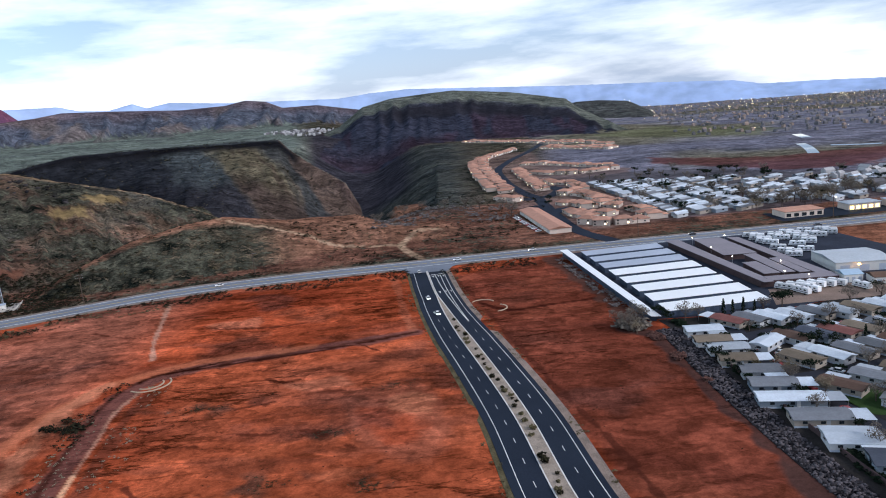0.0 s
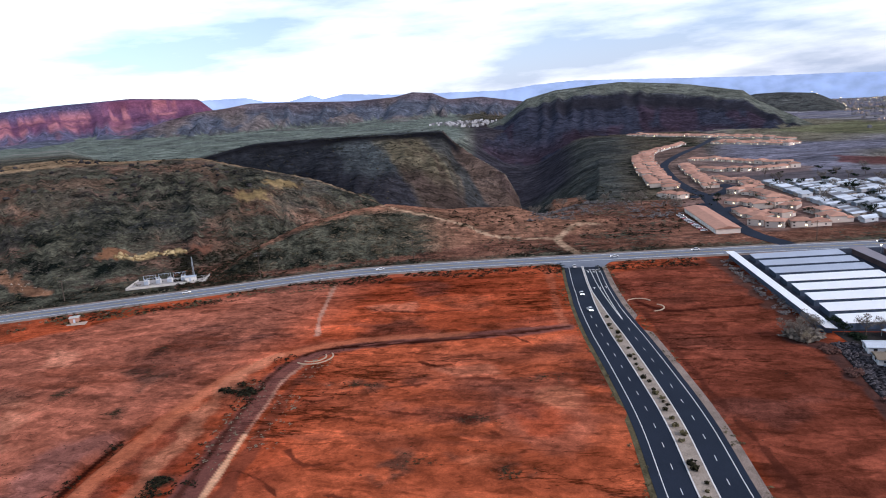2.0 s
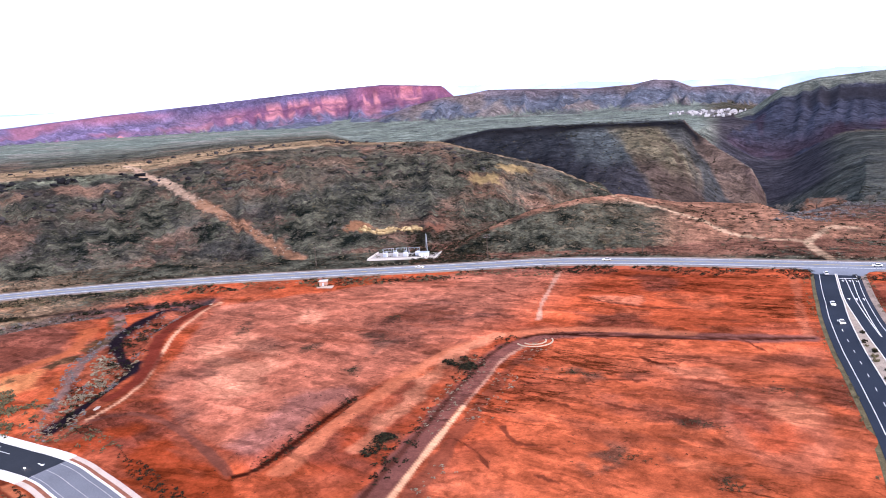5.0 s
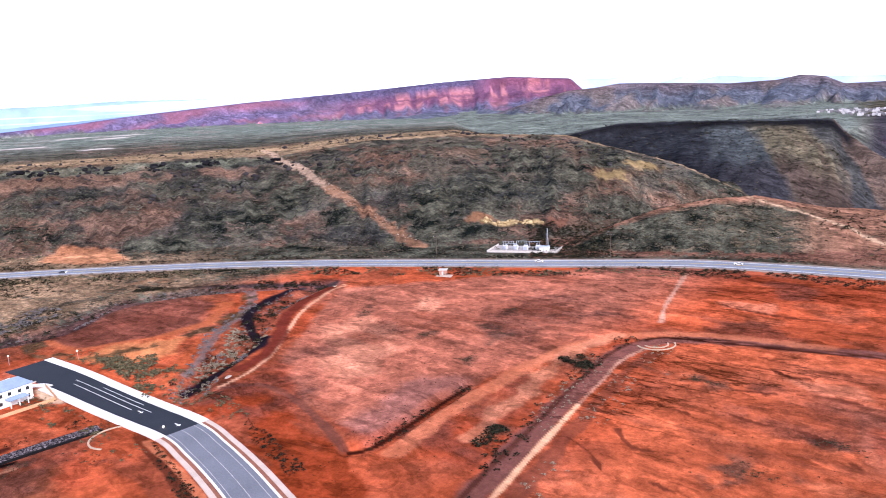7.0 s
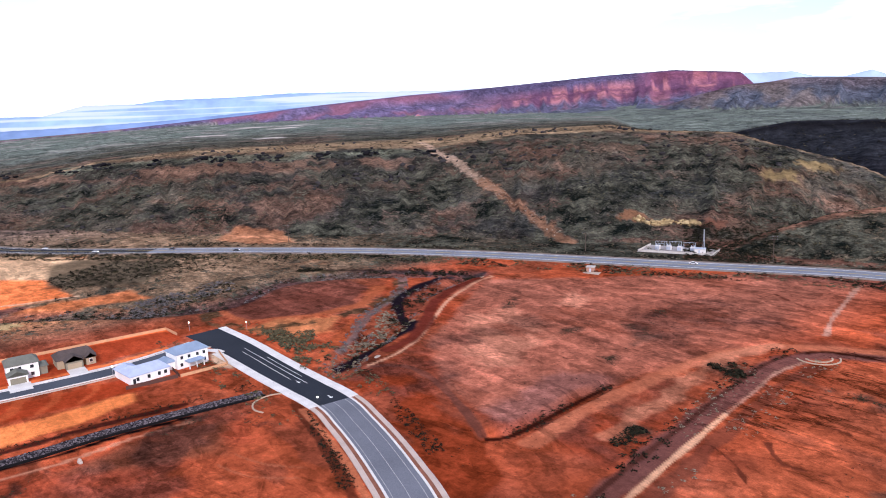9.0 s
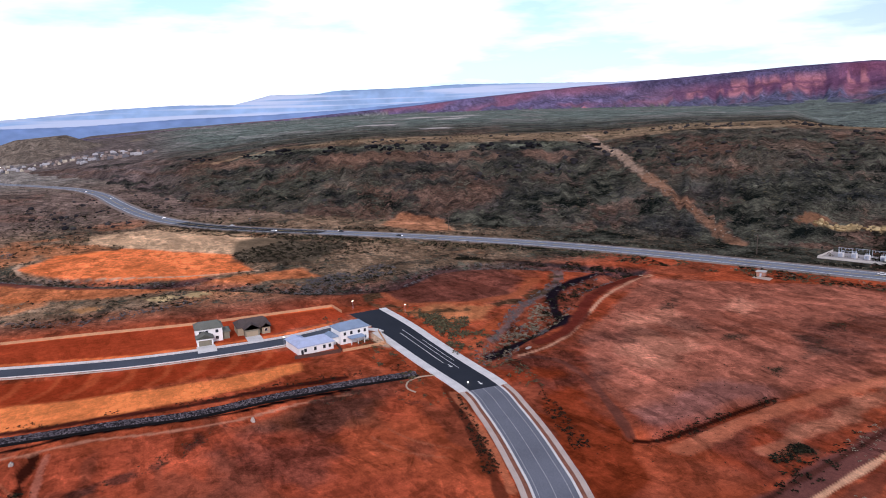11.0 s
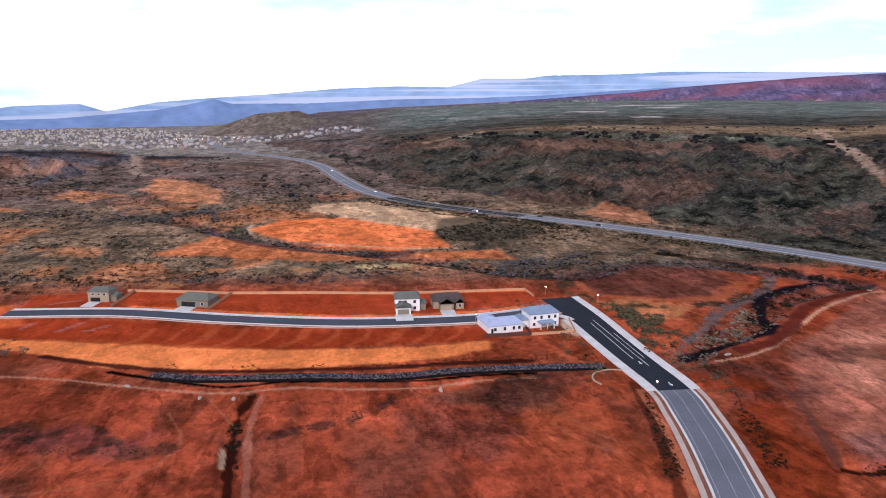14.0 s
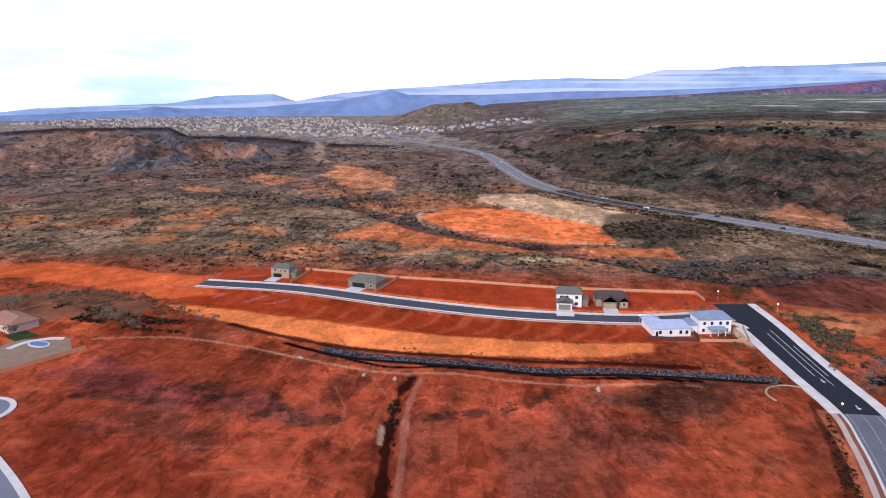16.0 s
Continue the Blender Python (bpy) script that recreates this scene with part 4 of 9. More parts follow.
    lay(on("plateau") * step(0.95, 0.985, rise) * step(1100, 1000, dist) * 0.8, np.array([0.30, 0.20, 0.115]), 0.25)
    lay(on("plateau") * step(83, 89, az) * 0.85, np.array([0.165, 0.118, 0.105]), 0.45)
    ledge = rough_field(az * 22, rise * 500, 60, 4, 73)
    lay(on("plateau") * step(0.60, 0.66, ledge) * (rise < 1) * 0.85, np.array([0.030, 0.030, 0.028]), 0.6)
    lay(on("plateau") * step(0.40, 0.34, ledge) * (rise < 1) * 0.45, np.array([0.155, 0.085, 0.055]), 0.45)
    lay(on("knoll"), np.array([0.125, 0.098, 0.066]), 0.72)
    lay(on("knoll") * np.maximum(step(16, 11, az), step(0.8, 0.95, rise)) * 0.85, np.array([0.25, 0.118, 0.075]), 0.25)
    # black hill: its shaded west face and foot are painted darker
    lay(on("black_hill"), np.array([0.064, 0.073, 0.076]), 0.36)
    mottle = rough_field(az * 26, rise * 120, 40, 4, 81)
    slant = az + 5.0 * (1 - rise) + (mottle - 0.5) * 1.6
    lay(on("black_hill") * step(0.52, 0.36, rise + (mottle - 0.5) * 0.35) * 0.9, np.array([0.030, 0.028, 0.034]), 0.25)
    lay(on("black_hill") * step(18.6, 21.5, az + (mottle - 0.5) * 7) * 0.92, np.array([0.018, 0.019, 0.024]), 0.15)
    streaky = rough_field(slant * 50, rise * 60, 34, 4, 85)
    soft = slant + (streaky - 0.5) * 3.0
    # the tan slope and spur carry their sunlit tone in the colour
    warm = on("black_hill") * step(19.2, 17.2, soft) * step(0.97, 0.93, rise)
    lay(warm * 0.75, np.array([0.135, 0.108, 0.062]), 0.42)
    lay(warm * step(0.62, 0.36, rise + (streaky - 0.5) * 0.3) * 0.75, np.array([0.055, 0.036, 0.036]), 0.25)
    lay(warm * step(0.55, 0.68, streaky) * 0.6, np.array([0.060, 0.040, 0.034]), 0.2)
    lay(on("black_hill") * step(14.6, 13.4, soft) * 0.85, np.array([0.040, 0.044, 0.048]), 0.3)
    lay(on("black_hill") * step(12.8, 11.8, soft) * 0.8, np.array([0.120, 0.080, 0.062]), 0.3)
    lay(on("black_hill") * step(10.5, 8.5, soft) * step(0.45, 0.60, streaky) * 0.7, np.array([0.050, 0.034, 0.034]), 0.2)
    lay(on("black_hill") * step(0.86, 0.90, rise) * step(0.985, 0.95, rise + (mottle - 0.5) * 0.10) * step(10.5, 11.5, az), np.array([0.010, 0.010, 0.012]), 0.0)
    lay(on("black_hill") * (rise >= 1) * 0.9, np.array([0.115, 0.122, 0.108]), 0.4)
    # mesa: dark rock with the bluish far haze in its colour
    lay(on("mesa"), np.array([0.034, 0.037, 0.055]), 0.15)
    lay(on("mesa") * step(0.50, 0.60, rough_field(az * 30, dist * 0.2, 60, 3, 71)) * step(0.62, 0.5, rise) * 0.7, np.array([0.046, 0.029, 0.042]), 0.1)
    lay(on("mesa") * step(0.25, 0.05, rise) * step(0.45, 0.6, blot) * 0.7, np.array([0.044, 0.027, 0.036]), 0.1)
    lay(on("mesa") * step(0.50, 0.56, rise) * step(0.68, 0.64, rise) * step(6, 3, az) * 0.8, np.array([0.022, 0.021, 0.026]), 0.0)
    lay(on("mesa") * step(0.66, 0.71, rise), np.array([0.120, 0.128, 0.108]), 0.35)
    # badlands: grey rock turned bluish, the haze being part of the colour
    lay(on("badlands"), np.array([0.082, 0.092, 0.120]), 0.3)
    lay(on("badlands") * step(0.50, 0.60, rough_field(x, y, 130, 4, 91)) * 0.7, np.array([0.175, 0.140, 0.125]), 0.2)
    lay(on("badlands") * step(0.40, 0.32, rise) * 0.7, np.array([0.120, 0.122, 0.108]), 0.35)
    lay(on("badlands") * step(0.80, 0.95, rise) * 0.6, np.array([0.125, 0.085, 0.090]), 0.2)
    # the red mesa, haze mixed into its violets: grey-violet skirts, one broken pink cliff, a dark violet dip slope
    # above it
    gully = rough_field(az * 36, rise * 60, 30, 4, 79)
    bed = rough_field(az * 5, rise * 420, 30, 3, 77)
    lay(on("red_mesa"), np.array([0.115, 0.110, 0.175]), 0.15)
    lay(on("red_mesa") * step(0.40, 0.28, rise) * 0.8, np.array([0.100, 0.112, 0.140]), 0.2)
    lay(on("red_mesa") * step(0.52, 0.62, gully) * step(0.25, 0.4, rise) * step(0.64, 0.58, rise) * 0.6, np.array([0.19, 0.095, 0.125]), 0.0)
    pink = on("red_mesa") * step(0.62, 0.67, rise) * step(0.905, 0.885, rise) * step(55, 43, az)
    lay(pink * 0.9, np.array([0.200, 0.076, 0.120]), 0.0)
    lay(pink * step(0.50, 0.56, bed) * step(0.44, 0.54, gully) * 0.9, np.array([0.40, 0.165, 0.185]), 0.0)
    lay(pink * step(0.46, 0.40, gully) * 0.7, np.array([0.100, 0.050, 0.100]), 0.0)
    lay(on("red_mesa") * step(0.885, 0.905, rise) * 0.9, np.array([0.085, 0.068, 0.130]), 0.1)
    lay(on("red_mesa") * step(0.885, 0.905, rise) * step(0.985, 0.96, rise) * step(38.5, 36, az) * 0.9, np.array([0.175, 0.062, 0.105]), 0.0)
    lay(on("red_mesa") * step(0.885, 0.905, rise) * step(0.985, 0.96, rise) * step(38.5, 36, az) * step(0.52, 0.60, gully) * 0.7, np.array([0.33, 0.12, 0.13]), 0.0)
    # its long tail: violet muted by painted haze, with a few salmon beds
    tail = on("red_mesa") * step(47, 55, az)
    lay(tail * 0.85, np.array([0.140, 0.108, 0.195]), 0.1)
    lay(tail * step(0.50, 0.60, bed) * step(0.30, 0.5, rise) * 0.6, np.array([0.27, 0.095, 0.125]), 0.0)
    lay(tail * step(60, 66, az) * step(0.75, 0.55, rise) * step(0.40, 0.52, gully) * 0.8, np.array([0.30, 0.075, 0.090]), 0.0)
    lay(tail * step(53, 55, az) * step(65, 62, az) * step(0.36, 0.42, rise) * step(0.62, 0.54, rise) * step(0.42, 0.50, gully) * 0.9, np.array([0.62, 0.21, 0.175]), 0.0)
    lay(on("left_ridge"), np.array([0.135, 0.118, 0.122]), 0.42)
    lay(on("left_ridge") * step(0.54, 0.64, rough_field(x, y, 150, 3, 43)) * 0.8, np.array([0.25, 0.150, 0.105]), 0.32)
    lay(on("left_ridge") * step(0.55, 0.68, blot) * 0.7, np.array([0.36, 0.17, 0.10]), 0.25)
    lay(on("left_ridge") * step(0.9, 0.97, rise) * (rise < 1), np.array([0.03, 0.028, 0.032]), 0.1)
    lay(on("butte_row"), np.array([0.19, 0.15, 0.115]), 0.35)
    lay(on("small_hill") + on("mound"), np.array([0.075, 0.078, 0.075]), 0.4)
    for name, poly, colour, soft, amount in SPREADS:
        ring = poly + poly[:1]
        d = line_distance(x, y, np.array(ring, float))
        sgn = np.where(inside(x, y, poly), d, -d) + (rough_field(x, y, 10, 3, 83) - 0.5) * soft * 1.6
        fade = step(-112, -165, x) if name == "pale_field" else step(0.38, 0.60, rough_field(x, y, 8, 3, 98)) if name == "weed_patch" else 1.0
        lay(step(-soft * 0.5, soft * 0.5, sgn) * fade * amount * (0.82 + 0.18 * blot), colour, 0.5 if name == "weed_patch" else 0.13 if name in FIELDS else 0.03)
    # weedy and damp blotches over the fields
    field = south * step(-238, -228, x)
    lay(field * step(0.57, 0.68, rough_field(x, y * 1.3, 46, 5, 131)) * 0.55, np.array([0.085, 0.036, 0.028]), 0.45)
    lay(field * step(0.60, 0.70, rough_field(x * 0.6, y * 1.8, 26, 4, 137)) * 0.6, np.array([0.19, 0.052, 0.028]), 0.15)
    for sx, sy, r, colour in SPOTS:
        d = np.hypot(x - sx, y - sy) / r + (rough_field(x, y, r * 0.35, 3, 97) - 0.5) * 1.7
        lay(step(1.05, 0.7, d) * 0.9, colour, 0.0)
    lay(step(13, 8, line_distance(x, y, CREEK)) * 0.6, np.array([0.20, 0.055, 0.03]), 0.3)
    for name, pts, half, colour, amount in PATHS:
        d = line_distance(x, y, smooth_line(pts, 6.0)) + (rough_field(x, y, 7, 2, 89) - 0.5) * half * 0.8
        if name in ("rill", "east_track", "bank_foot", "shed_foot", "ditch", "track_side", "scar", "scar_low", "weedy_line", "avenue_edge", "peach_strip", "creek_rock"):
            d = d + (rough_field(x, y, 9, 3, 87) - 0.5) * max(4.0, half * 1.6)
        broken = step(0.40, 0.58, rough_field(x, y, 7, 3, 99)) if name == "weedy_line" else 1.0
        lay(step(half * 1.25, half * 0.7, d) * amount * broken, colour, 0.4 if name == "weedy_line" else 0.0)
    lay(step(13, 5, line_distance(x, y, CREEK_WEST)) * 0.5, np.array([0.085, 0.065, 0.07]), 0.6)
    washed = 0.22 + 0.78 * south * step(-128, -106, x) * step(120, 150, y)
    washed = np.maximum(washed, 0.6 * south * step(230, 300, y))
    return col, cover, washed


def build_ground():
    """One sheet of earth out to the horizon, finer where it is nearer."""
    azs = np.concatenate([np.arange(-38, 130, 0.16), np.arange(130, 322, 2.0)])
    rs = [0.02, 4.0, 30.0, 70.0]
    while rs[-1] < 4950:
        rs.append(rs[-1] * (1.0054 if rs[-1] < 460 else 1.0092) + 0.1)
    rs = np.array(rs)
    a, r = np.meshgrid(np.radians(azs), rs)
    x, y = (-np.sin(a) * r).ravel(), (np.cos(a) * r).ravel()
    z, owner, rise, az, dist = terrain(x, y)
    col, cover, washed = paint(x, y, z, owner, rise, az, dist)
    rows, cols = len(rs), len(azs)
    i = np.arange(rows * cols).reshape(rows, cols)
    j = np.roll(i, -1, axis=1)
    quads = np.stack([i[:-1], i[1:], j[1:], j[:-1]], -1).reshape(-1, 4)
    me = bpy.data.meshes.new("ground")
    me.vertices.add(rows * cols)
    me.vertices.foreach_set("co", np.stack([x, y, z], 1).ravel())
    me.loops.add(quads.size)
    me.loops.foreach_set("vertex_index", quads.ravel())
    me.polygons.add(len(quads))
    me.polygons.foreach_set("loop_start", np.arange(0, quads.size, 4))
    me.polygons.foreach_set("use_smooth", np.ones(len(quads), bool))
    me.update(calc_edges=True)
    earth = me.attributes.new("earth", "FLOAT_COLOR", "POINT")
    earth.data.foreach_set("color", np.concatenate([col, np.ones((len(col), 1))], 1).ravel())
    grown = me.attributes.new("cover", "FLOAT", "POINT")
    grown.data.foreach_set("value", cover)
    rills = me.attributes.new("washed", "FLOAT", "POINT")
    rills.data.foreach_set("value", washed)
    me.materials.append(EARTH)
    return tagged(new("ground", me), "red desert earth with scrub, tracks and hills", "ground", kind="structure")


ground = build_ground()

# ---- blue mountains on the horizon ----
def far_range(name, rows, colour, label, seed, bands=None):
    """A distant range: a ridge line of azimuth, distance and height, with a ragged slope facing the valley."""
    rows = sorted(rows)
    azs = np.arange(rows[0][0], rows[-1][0], 0.12)
    d0, h0 = (np.interp(azs, [r[0] for r in rows], [r[k] for r in rows]) for k in (1, 2))
    bm = bmesh.new()
    grid = []
    for k, u in enumerate((0.0, 0.25, 0.5, 0.72, 0.9, 1.0, 1.05)):
        row = []
        for a, d, h in zip(azs, d0, h0):
            rag = noise.noise((a * 0.9, u * 2.0, seed)) * 8 + noise.noise((a * 2.1, u * 2.0, seed + 3)) * 3
            top = h if u >= 1.0 else -70 + (h + 70) * u ** 0.8 + rag * (1 - abs(2 * u - 1))
            if u > 1.02:
                top = h - 12
            dist = d - 260 * (1 - min(u, 1.0)) + (180 if u > 1.02 else 0)
            row.append(bm.verts.new((-math.sin(radians(a)) * dist, math.cos(radians(a)) * dist, top + (noise.noise((a * 2.3, 0, seed)) * 2.0 if u == 1.0 else 0))))
        grid.append(row)
    for lower, upper in zip(grid[:-1], grid[1:]):
        for p, q, s, t in zip(lower[:-1], lower[1:], upper[1:], upper[:-1]):
            bm.faces.new((p, q, s, t)).smooth = True
    bm.normal_update()
    me = bpy.data.meshes.new(name)
    bm.to_mesh(me)
    bm.free()
    # the air's haze is part of this base colour, hence the blue
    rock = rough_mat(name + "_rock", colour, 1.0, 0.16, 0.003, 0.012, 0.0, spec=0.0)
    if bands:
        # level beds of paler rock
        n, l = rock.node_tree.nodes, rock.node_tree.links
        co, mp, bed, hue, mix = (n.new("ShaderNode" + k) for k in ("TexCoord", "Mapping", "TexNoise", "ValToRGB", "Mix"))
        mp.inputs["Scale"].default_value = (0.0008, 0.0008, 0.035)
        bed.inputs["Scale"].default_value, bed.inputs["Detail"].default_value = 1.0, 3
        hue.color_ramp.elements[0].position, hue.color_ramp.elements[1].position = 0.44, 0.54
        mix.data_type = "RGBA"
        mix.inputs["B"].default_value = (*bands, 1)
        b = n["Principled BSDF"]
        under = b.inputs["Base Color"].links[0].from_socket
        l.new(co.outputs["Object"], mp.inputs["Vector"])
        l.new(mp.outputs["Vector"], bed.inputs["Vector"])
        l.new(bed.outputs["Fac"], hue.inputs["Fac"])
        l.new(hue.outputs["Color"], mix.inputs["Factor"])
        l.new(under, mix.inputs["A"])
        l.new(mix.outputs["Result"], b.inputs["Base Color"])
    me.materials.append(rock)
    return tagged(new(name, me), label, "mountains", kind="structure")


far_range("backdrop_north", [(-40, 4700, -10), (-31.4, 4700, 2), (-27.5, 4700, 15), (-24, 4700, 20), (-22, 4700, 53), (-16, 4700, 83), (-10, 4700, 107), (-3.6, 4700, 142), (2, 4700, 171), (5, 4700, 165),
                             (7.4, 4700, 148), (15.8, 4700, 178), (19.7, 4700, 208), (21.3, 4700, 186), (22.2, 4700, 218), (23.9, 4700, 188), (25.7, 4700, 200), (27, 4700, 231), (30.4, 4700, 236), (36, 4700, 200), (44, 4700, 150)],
          (0.40, 0.52, 0.78), "mountain range beyond the valley, painted in haze blue", 1)
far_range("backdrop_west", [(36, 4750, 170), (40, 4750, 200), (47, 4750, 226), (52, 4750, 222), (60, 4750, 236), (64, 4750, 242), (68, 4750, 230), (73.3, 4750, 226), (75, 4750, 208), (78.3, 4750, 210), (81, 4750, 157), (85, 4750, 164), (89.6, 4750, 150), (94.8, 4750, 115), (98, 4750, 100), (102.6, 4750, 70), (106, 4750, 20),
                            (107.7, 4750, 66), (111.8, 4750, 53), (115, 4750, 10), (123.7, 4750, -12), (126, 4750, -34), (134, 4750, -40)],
          (0.28, 0.42, 0.62), "pale banded mountains with haze painted into the colour", 2, (0.48, 0.56, 0.70))
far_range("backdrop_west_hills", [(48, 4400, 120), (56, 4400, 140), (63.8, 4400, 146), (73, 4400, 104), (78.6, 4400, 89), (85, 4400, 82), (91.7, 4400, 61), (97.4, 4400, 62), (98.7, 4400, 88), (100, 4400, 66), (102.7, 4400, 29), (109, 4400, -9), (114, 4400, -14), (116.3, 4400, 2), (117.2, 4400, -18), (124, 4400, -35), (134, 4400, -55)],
          (0.19, 0.29, 0.50), "hills before the far mountains, painted in dark haze blue", 3)


# ---- roads ----
def sides_of(line):
    d = np.gradient(line[:, :2], axis=0)
    d /= np.linalg.norm(d, axis=1)[:, None] + 1e-9
    return np.stack([-d[:, 1], d[:, 0]], 1)


def strip(name, line, left, right, lift, material, parent=None, label="", deep=0.5, gap=5.0, ready=False):
    """A band along a plan line, from offset left to offset right (left of travel is positive), laid on the ground with sunk sides."""
    line = np.asarray(line, float) if ready else smooth_line(line, gap)
    side = sides_of(line)
    left, right = np.broadcast_to(left, len(line)), np.broadcast_to(right, len(line))
    z = terrain(line[:, 0], line[:, 1])[0] + lift
    a, b = line[:, :2] + side * left[:, None], line[:, :2] + side * right[:, None]
    bm = bmesh.new()
    rows = []
    for p, q, h in zip(a, b, z):
        rows.append([bm.verts.new((p[0], p[1], h - deep)), bm.verts.new((p[0], p[1], h)), bm.verts.new((q[0], q[1], h)), bm.verts.new((q[0], q[1], h - deep))])
    for r, s in zip(rows[:-1], rows[1:]):
        for k in range(3):
            bm.faces.new((r[k], s[k], s[k + 1], r[k + 1]))
    bm.faces.new(rows[0])
    bm.faces.new(rows[-1][::-1])
    bmesh.ops.recalc_face_normals(bm, faces=bm.faces)
    return part(name, bm, material, parent, label)


def cut_line(line, start, end):
    """The stretch of a resampled line between two distances along it."""
    run = np.concatenate([[0], np.cumsum(np.hypot(*np.diff(line[:, :2], axis=0).T))])
    at = np.unique(np.clip(np.concatenate([[start], run[(run > start) & (run < end)], [end]]), 0, run[-1]))
    return np.stack([np.interp(at, run, line[:, k]) for k in (0, 1)], 1)


def length_of(line):
    return float(np.hypot(*np.diff(line[:, :2], axis=0).T).sum())


def dashes(name, line, offset, lift, material, parent, start, end, on, off, width=0.25, limit=300):
    made, s = 0, start
    while s < min(end, length_of(line)) and made < limit:
        strip(name, cut_line(line, s, s + on), offset + width / 2, offset - width / 2, lift, material, parent, deep=0.012, ready=True)
        s += on + off
        made += 1


# the two-lane highway along the foot of the hills
highway = tagged(strip("road_highway", HIGHWAY_LINE, 8.4, -8.4, 0.25, OLD_ASPHALT, ready=True), "worn grey two-lane highway below scrub hills", "road", kind="structure")
near_end, far_end = (float(np.interp(x, -HIGHWAY_LINE[:, 0], np.concatenate([[0], np.cumsum(np.hypot(*np.diff(HIGHWAY_LINE, axis=0).T))]))) for x in (560, 690))
strip("fresh_patch", cut_line(HIGHWAY_LINE, near_end, far_end), 8.3, -8.3, 0.256, NEW_ASPHALT, highway, "freshly laid black stretch", deep=0.012, ready=True)
for off in (6.7, -6.7):
    strip("edge_line", HIGHWAY_LINE, off + 0.26, off - 0.26, 0.262, PAINT, highway, deep=0.012, ready=True)
for off in (0.28, -0.28):
    strip("centre_line", HIGHWAY_LINE, off + 0.12, off - 0.12, 0.262, YELLOW, highway, deep=0.012, ready=True)
for off in (10.2, -10.2):
    tagged(strip("highway_verge", HIGHWAY_LINE, off + 2.0, off - 2.0, 0.12, GRAVEL, ready=True), "pale gravel verge of the highway", "verge", kind="structure")

# the divided road that meets it
MEDIAN = [(-13.0, 398), (-12, 388), (-8, 350), (-1.5, 308), (10.5, 245), (18, 201), (23, 156), (29, 120), (37, 70), (50, 0), (75, -120)]
MEDIAN_LINE = smooth_line(MEDIAN, 3.0)
run_b = np.concatenate([[0], np.cumsum(np.hypot(*np.diff(MEDIAN_LINE, axis=0).T))])
half = np.interp(run_b, [0, 55, 75, 120], [0.35, 0.4, 1.2, 2.3])
avenue_west = tagged(strip("road_avenue_west", MEDIAN_LINE, -half + 0.0, -half - 9.6, 0.16, ASPHALT, ready=True), "dark asphalt carriageway with white lane lines", "road", kind="structure")
avenue_east = tagged(strip("road_avenue_east", MEDIAN_LINE, np.maximum(half + 9.2, 10.5), half, 0.16, ASPHALT, ready=True), "dark asphalt carriageway with turning lanes", "road", kind="structure")
median = tagged(strip("median", MEDIAN_LINE, half, -half, 0.30, rough_mat("median_gravel", (0.33, 0.27, 0.22), 0.95, 0.35, 0.3, 2.5, 0.4), ready=True), "pale gravel median with low shrubs", "median", kind="structure")
for sign in (1, -1):
    strip("kerb", MEDIAN_LINE, sign * half + 0.18, sign * half - 0.18, 0.34, CONCRETE, median, "pale concrete kerb", ready=True)
strip("edge_line", MEDIAN_LINE, -half - 7.05, -half - 7.27, 0.175, PAINT, avenue_west, deep=0.012, ready=True)
dashes("lane_dash", MEDIAN_LINE, -half[-1] - 3.5, 0.175, PAINT, avenue_west, 80, 420, 3.0, 9.0, 0.18)
strip("edge_line", MEDIAN_LINE, np.maximum(half + 7.5, 8.9), np.maximum(half + 7.28, 8.68), 0.175, PAINT, avenue_east, deep=0.012, ready=True)
dashes("lane_dash", MEDIAN_LINE, half[-1] + 3.7, 0.175, PAINT, avenue_east, 112, 420, 3.0, 9.0, 0.18)
turn = cut_line(MEDIAN_LINE, 8, 100)
strip("turn_line", turn, np.linspace(3.4, 6.2, len(turn)) + 0.15, np.linspace(3.4, 6.2, len(turn)) - 0.15, 0.175, PAINT, avenue_east, deep=0.012, ready=True)
strip("turn_line", turn, np.linspace(6.4, 6.3, len(turn)) + 0.15, np.linspace(6.4, 6.3, len(turn)) - 0.15, 0.175, PAINT, avenue_east, deep=0.012, ready=True)


def arrow(line, at, offset, parent, size=3.4):
    p = cut_line(line, at, at + 1.0)
    d = (p[-1] - p[0]) / np.linalg.norm(p[-1] - p[0])
    s = np.array([-d[1], d[0]])
    o = p[0] + s * offset
    h = height(*o) + 0.178
    bm = bmesh.new()
    for shape in (((-0.2, -size / 2), (0.2, -size / 2), (0.2, size / 4), (-0.2, size / 4)), ((-0.8, size / 4), (0.8, size / 4), (0.0, size / 2 + 0.3))):
        top = [bm.verts.new((*(o + s * a - d * b), h)) for a, b in shape]
        low = [bm.verts.new((v.co.x, v.co.y, h - 0.012)) for v in top]
        bm.faces.new(top)
        for k in range(len(top)):
            bm.faces.new((top[k], low[k], low[(k + 1) % len(top)], top[(k + 1) % len(top)]))
    bmesh.ops.recalc_face_normals(bm, faces=bm.faces)
    part("lane_arrow", bm, PAINT, parent)


for at, offset in ((48, 2.2), (48, 5.2), (48, 8.0), (14, 2.2), (14, 5.2), (14, 8.0)):
    arrow(MEDIAN_LINE, at, offset, avenue_east)
strip("stop_bar", [(-11, 388.6), (-2.0, 390.6)], 0.35, -0.35, 0.178, PAINT, avenue_east, deep=0.012, gap=2.0)
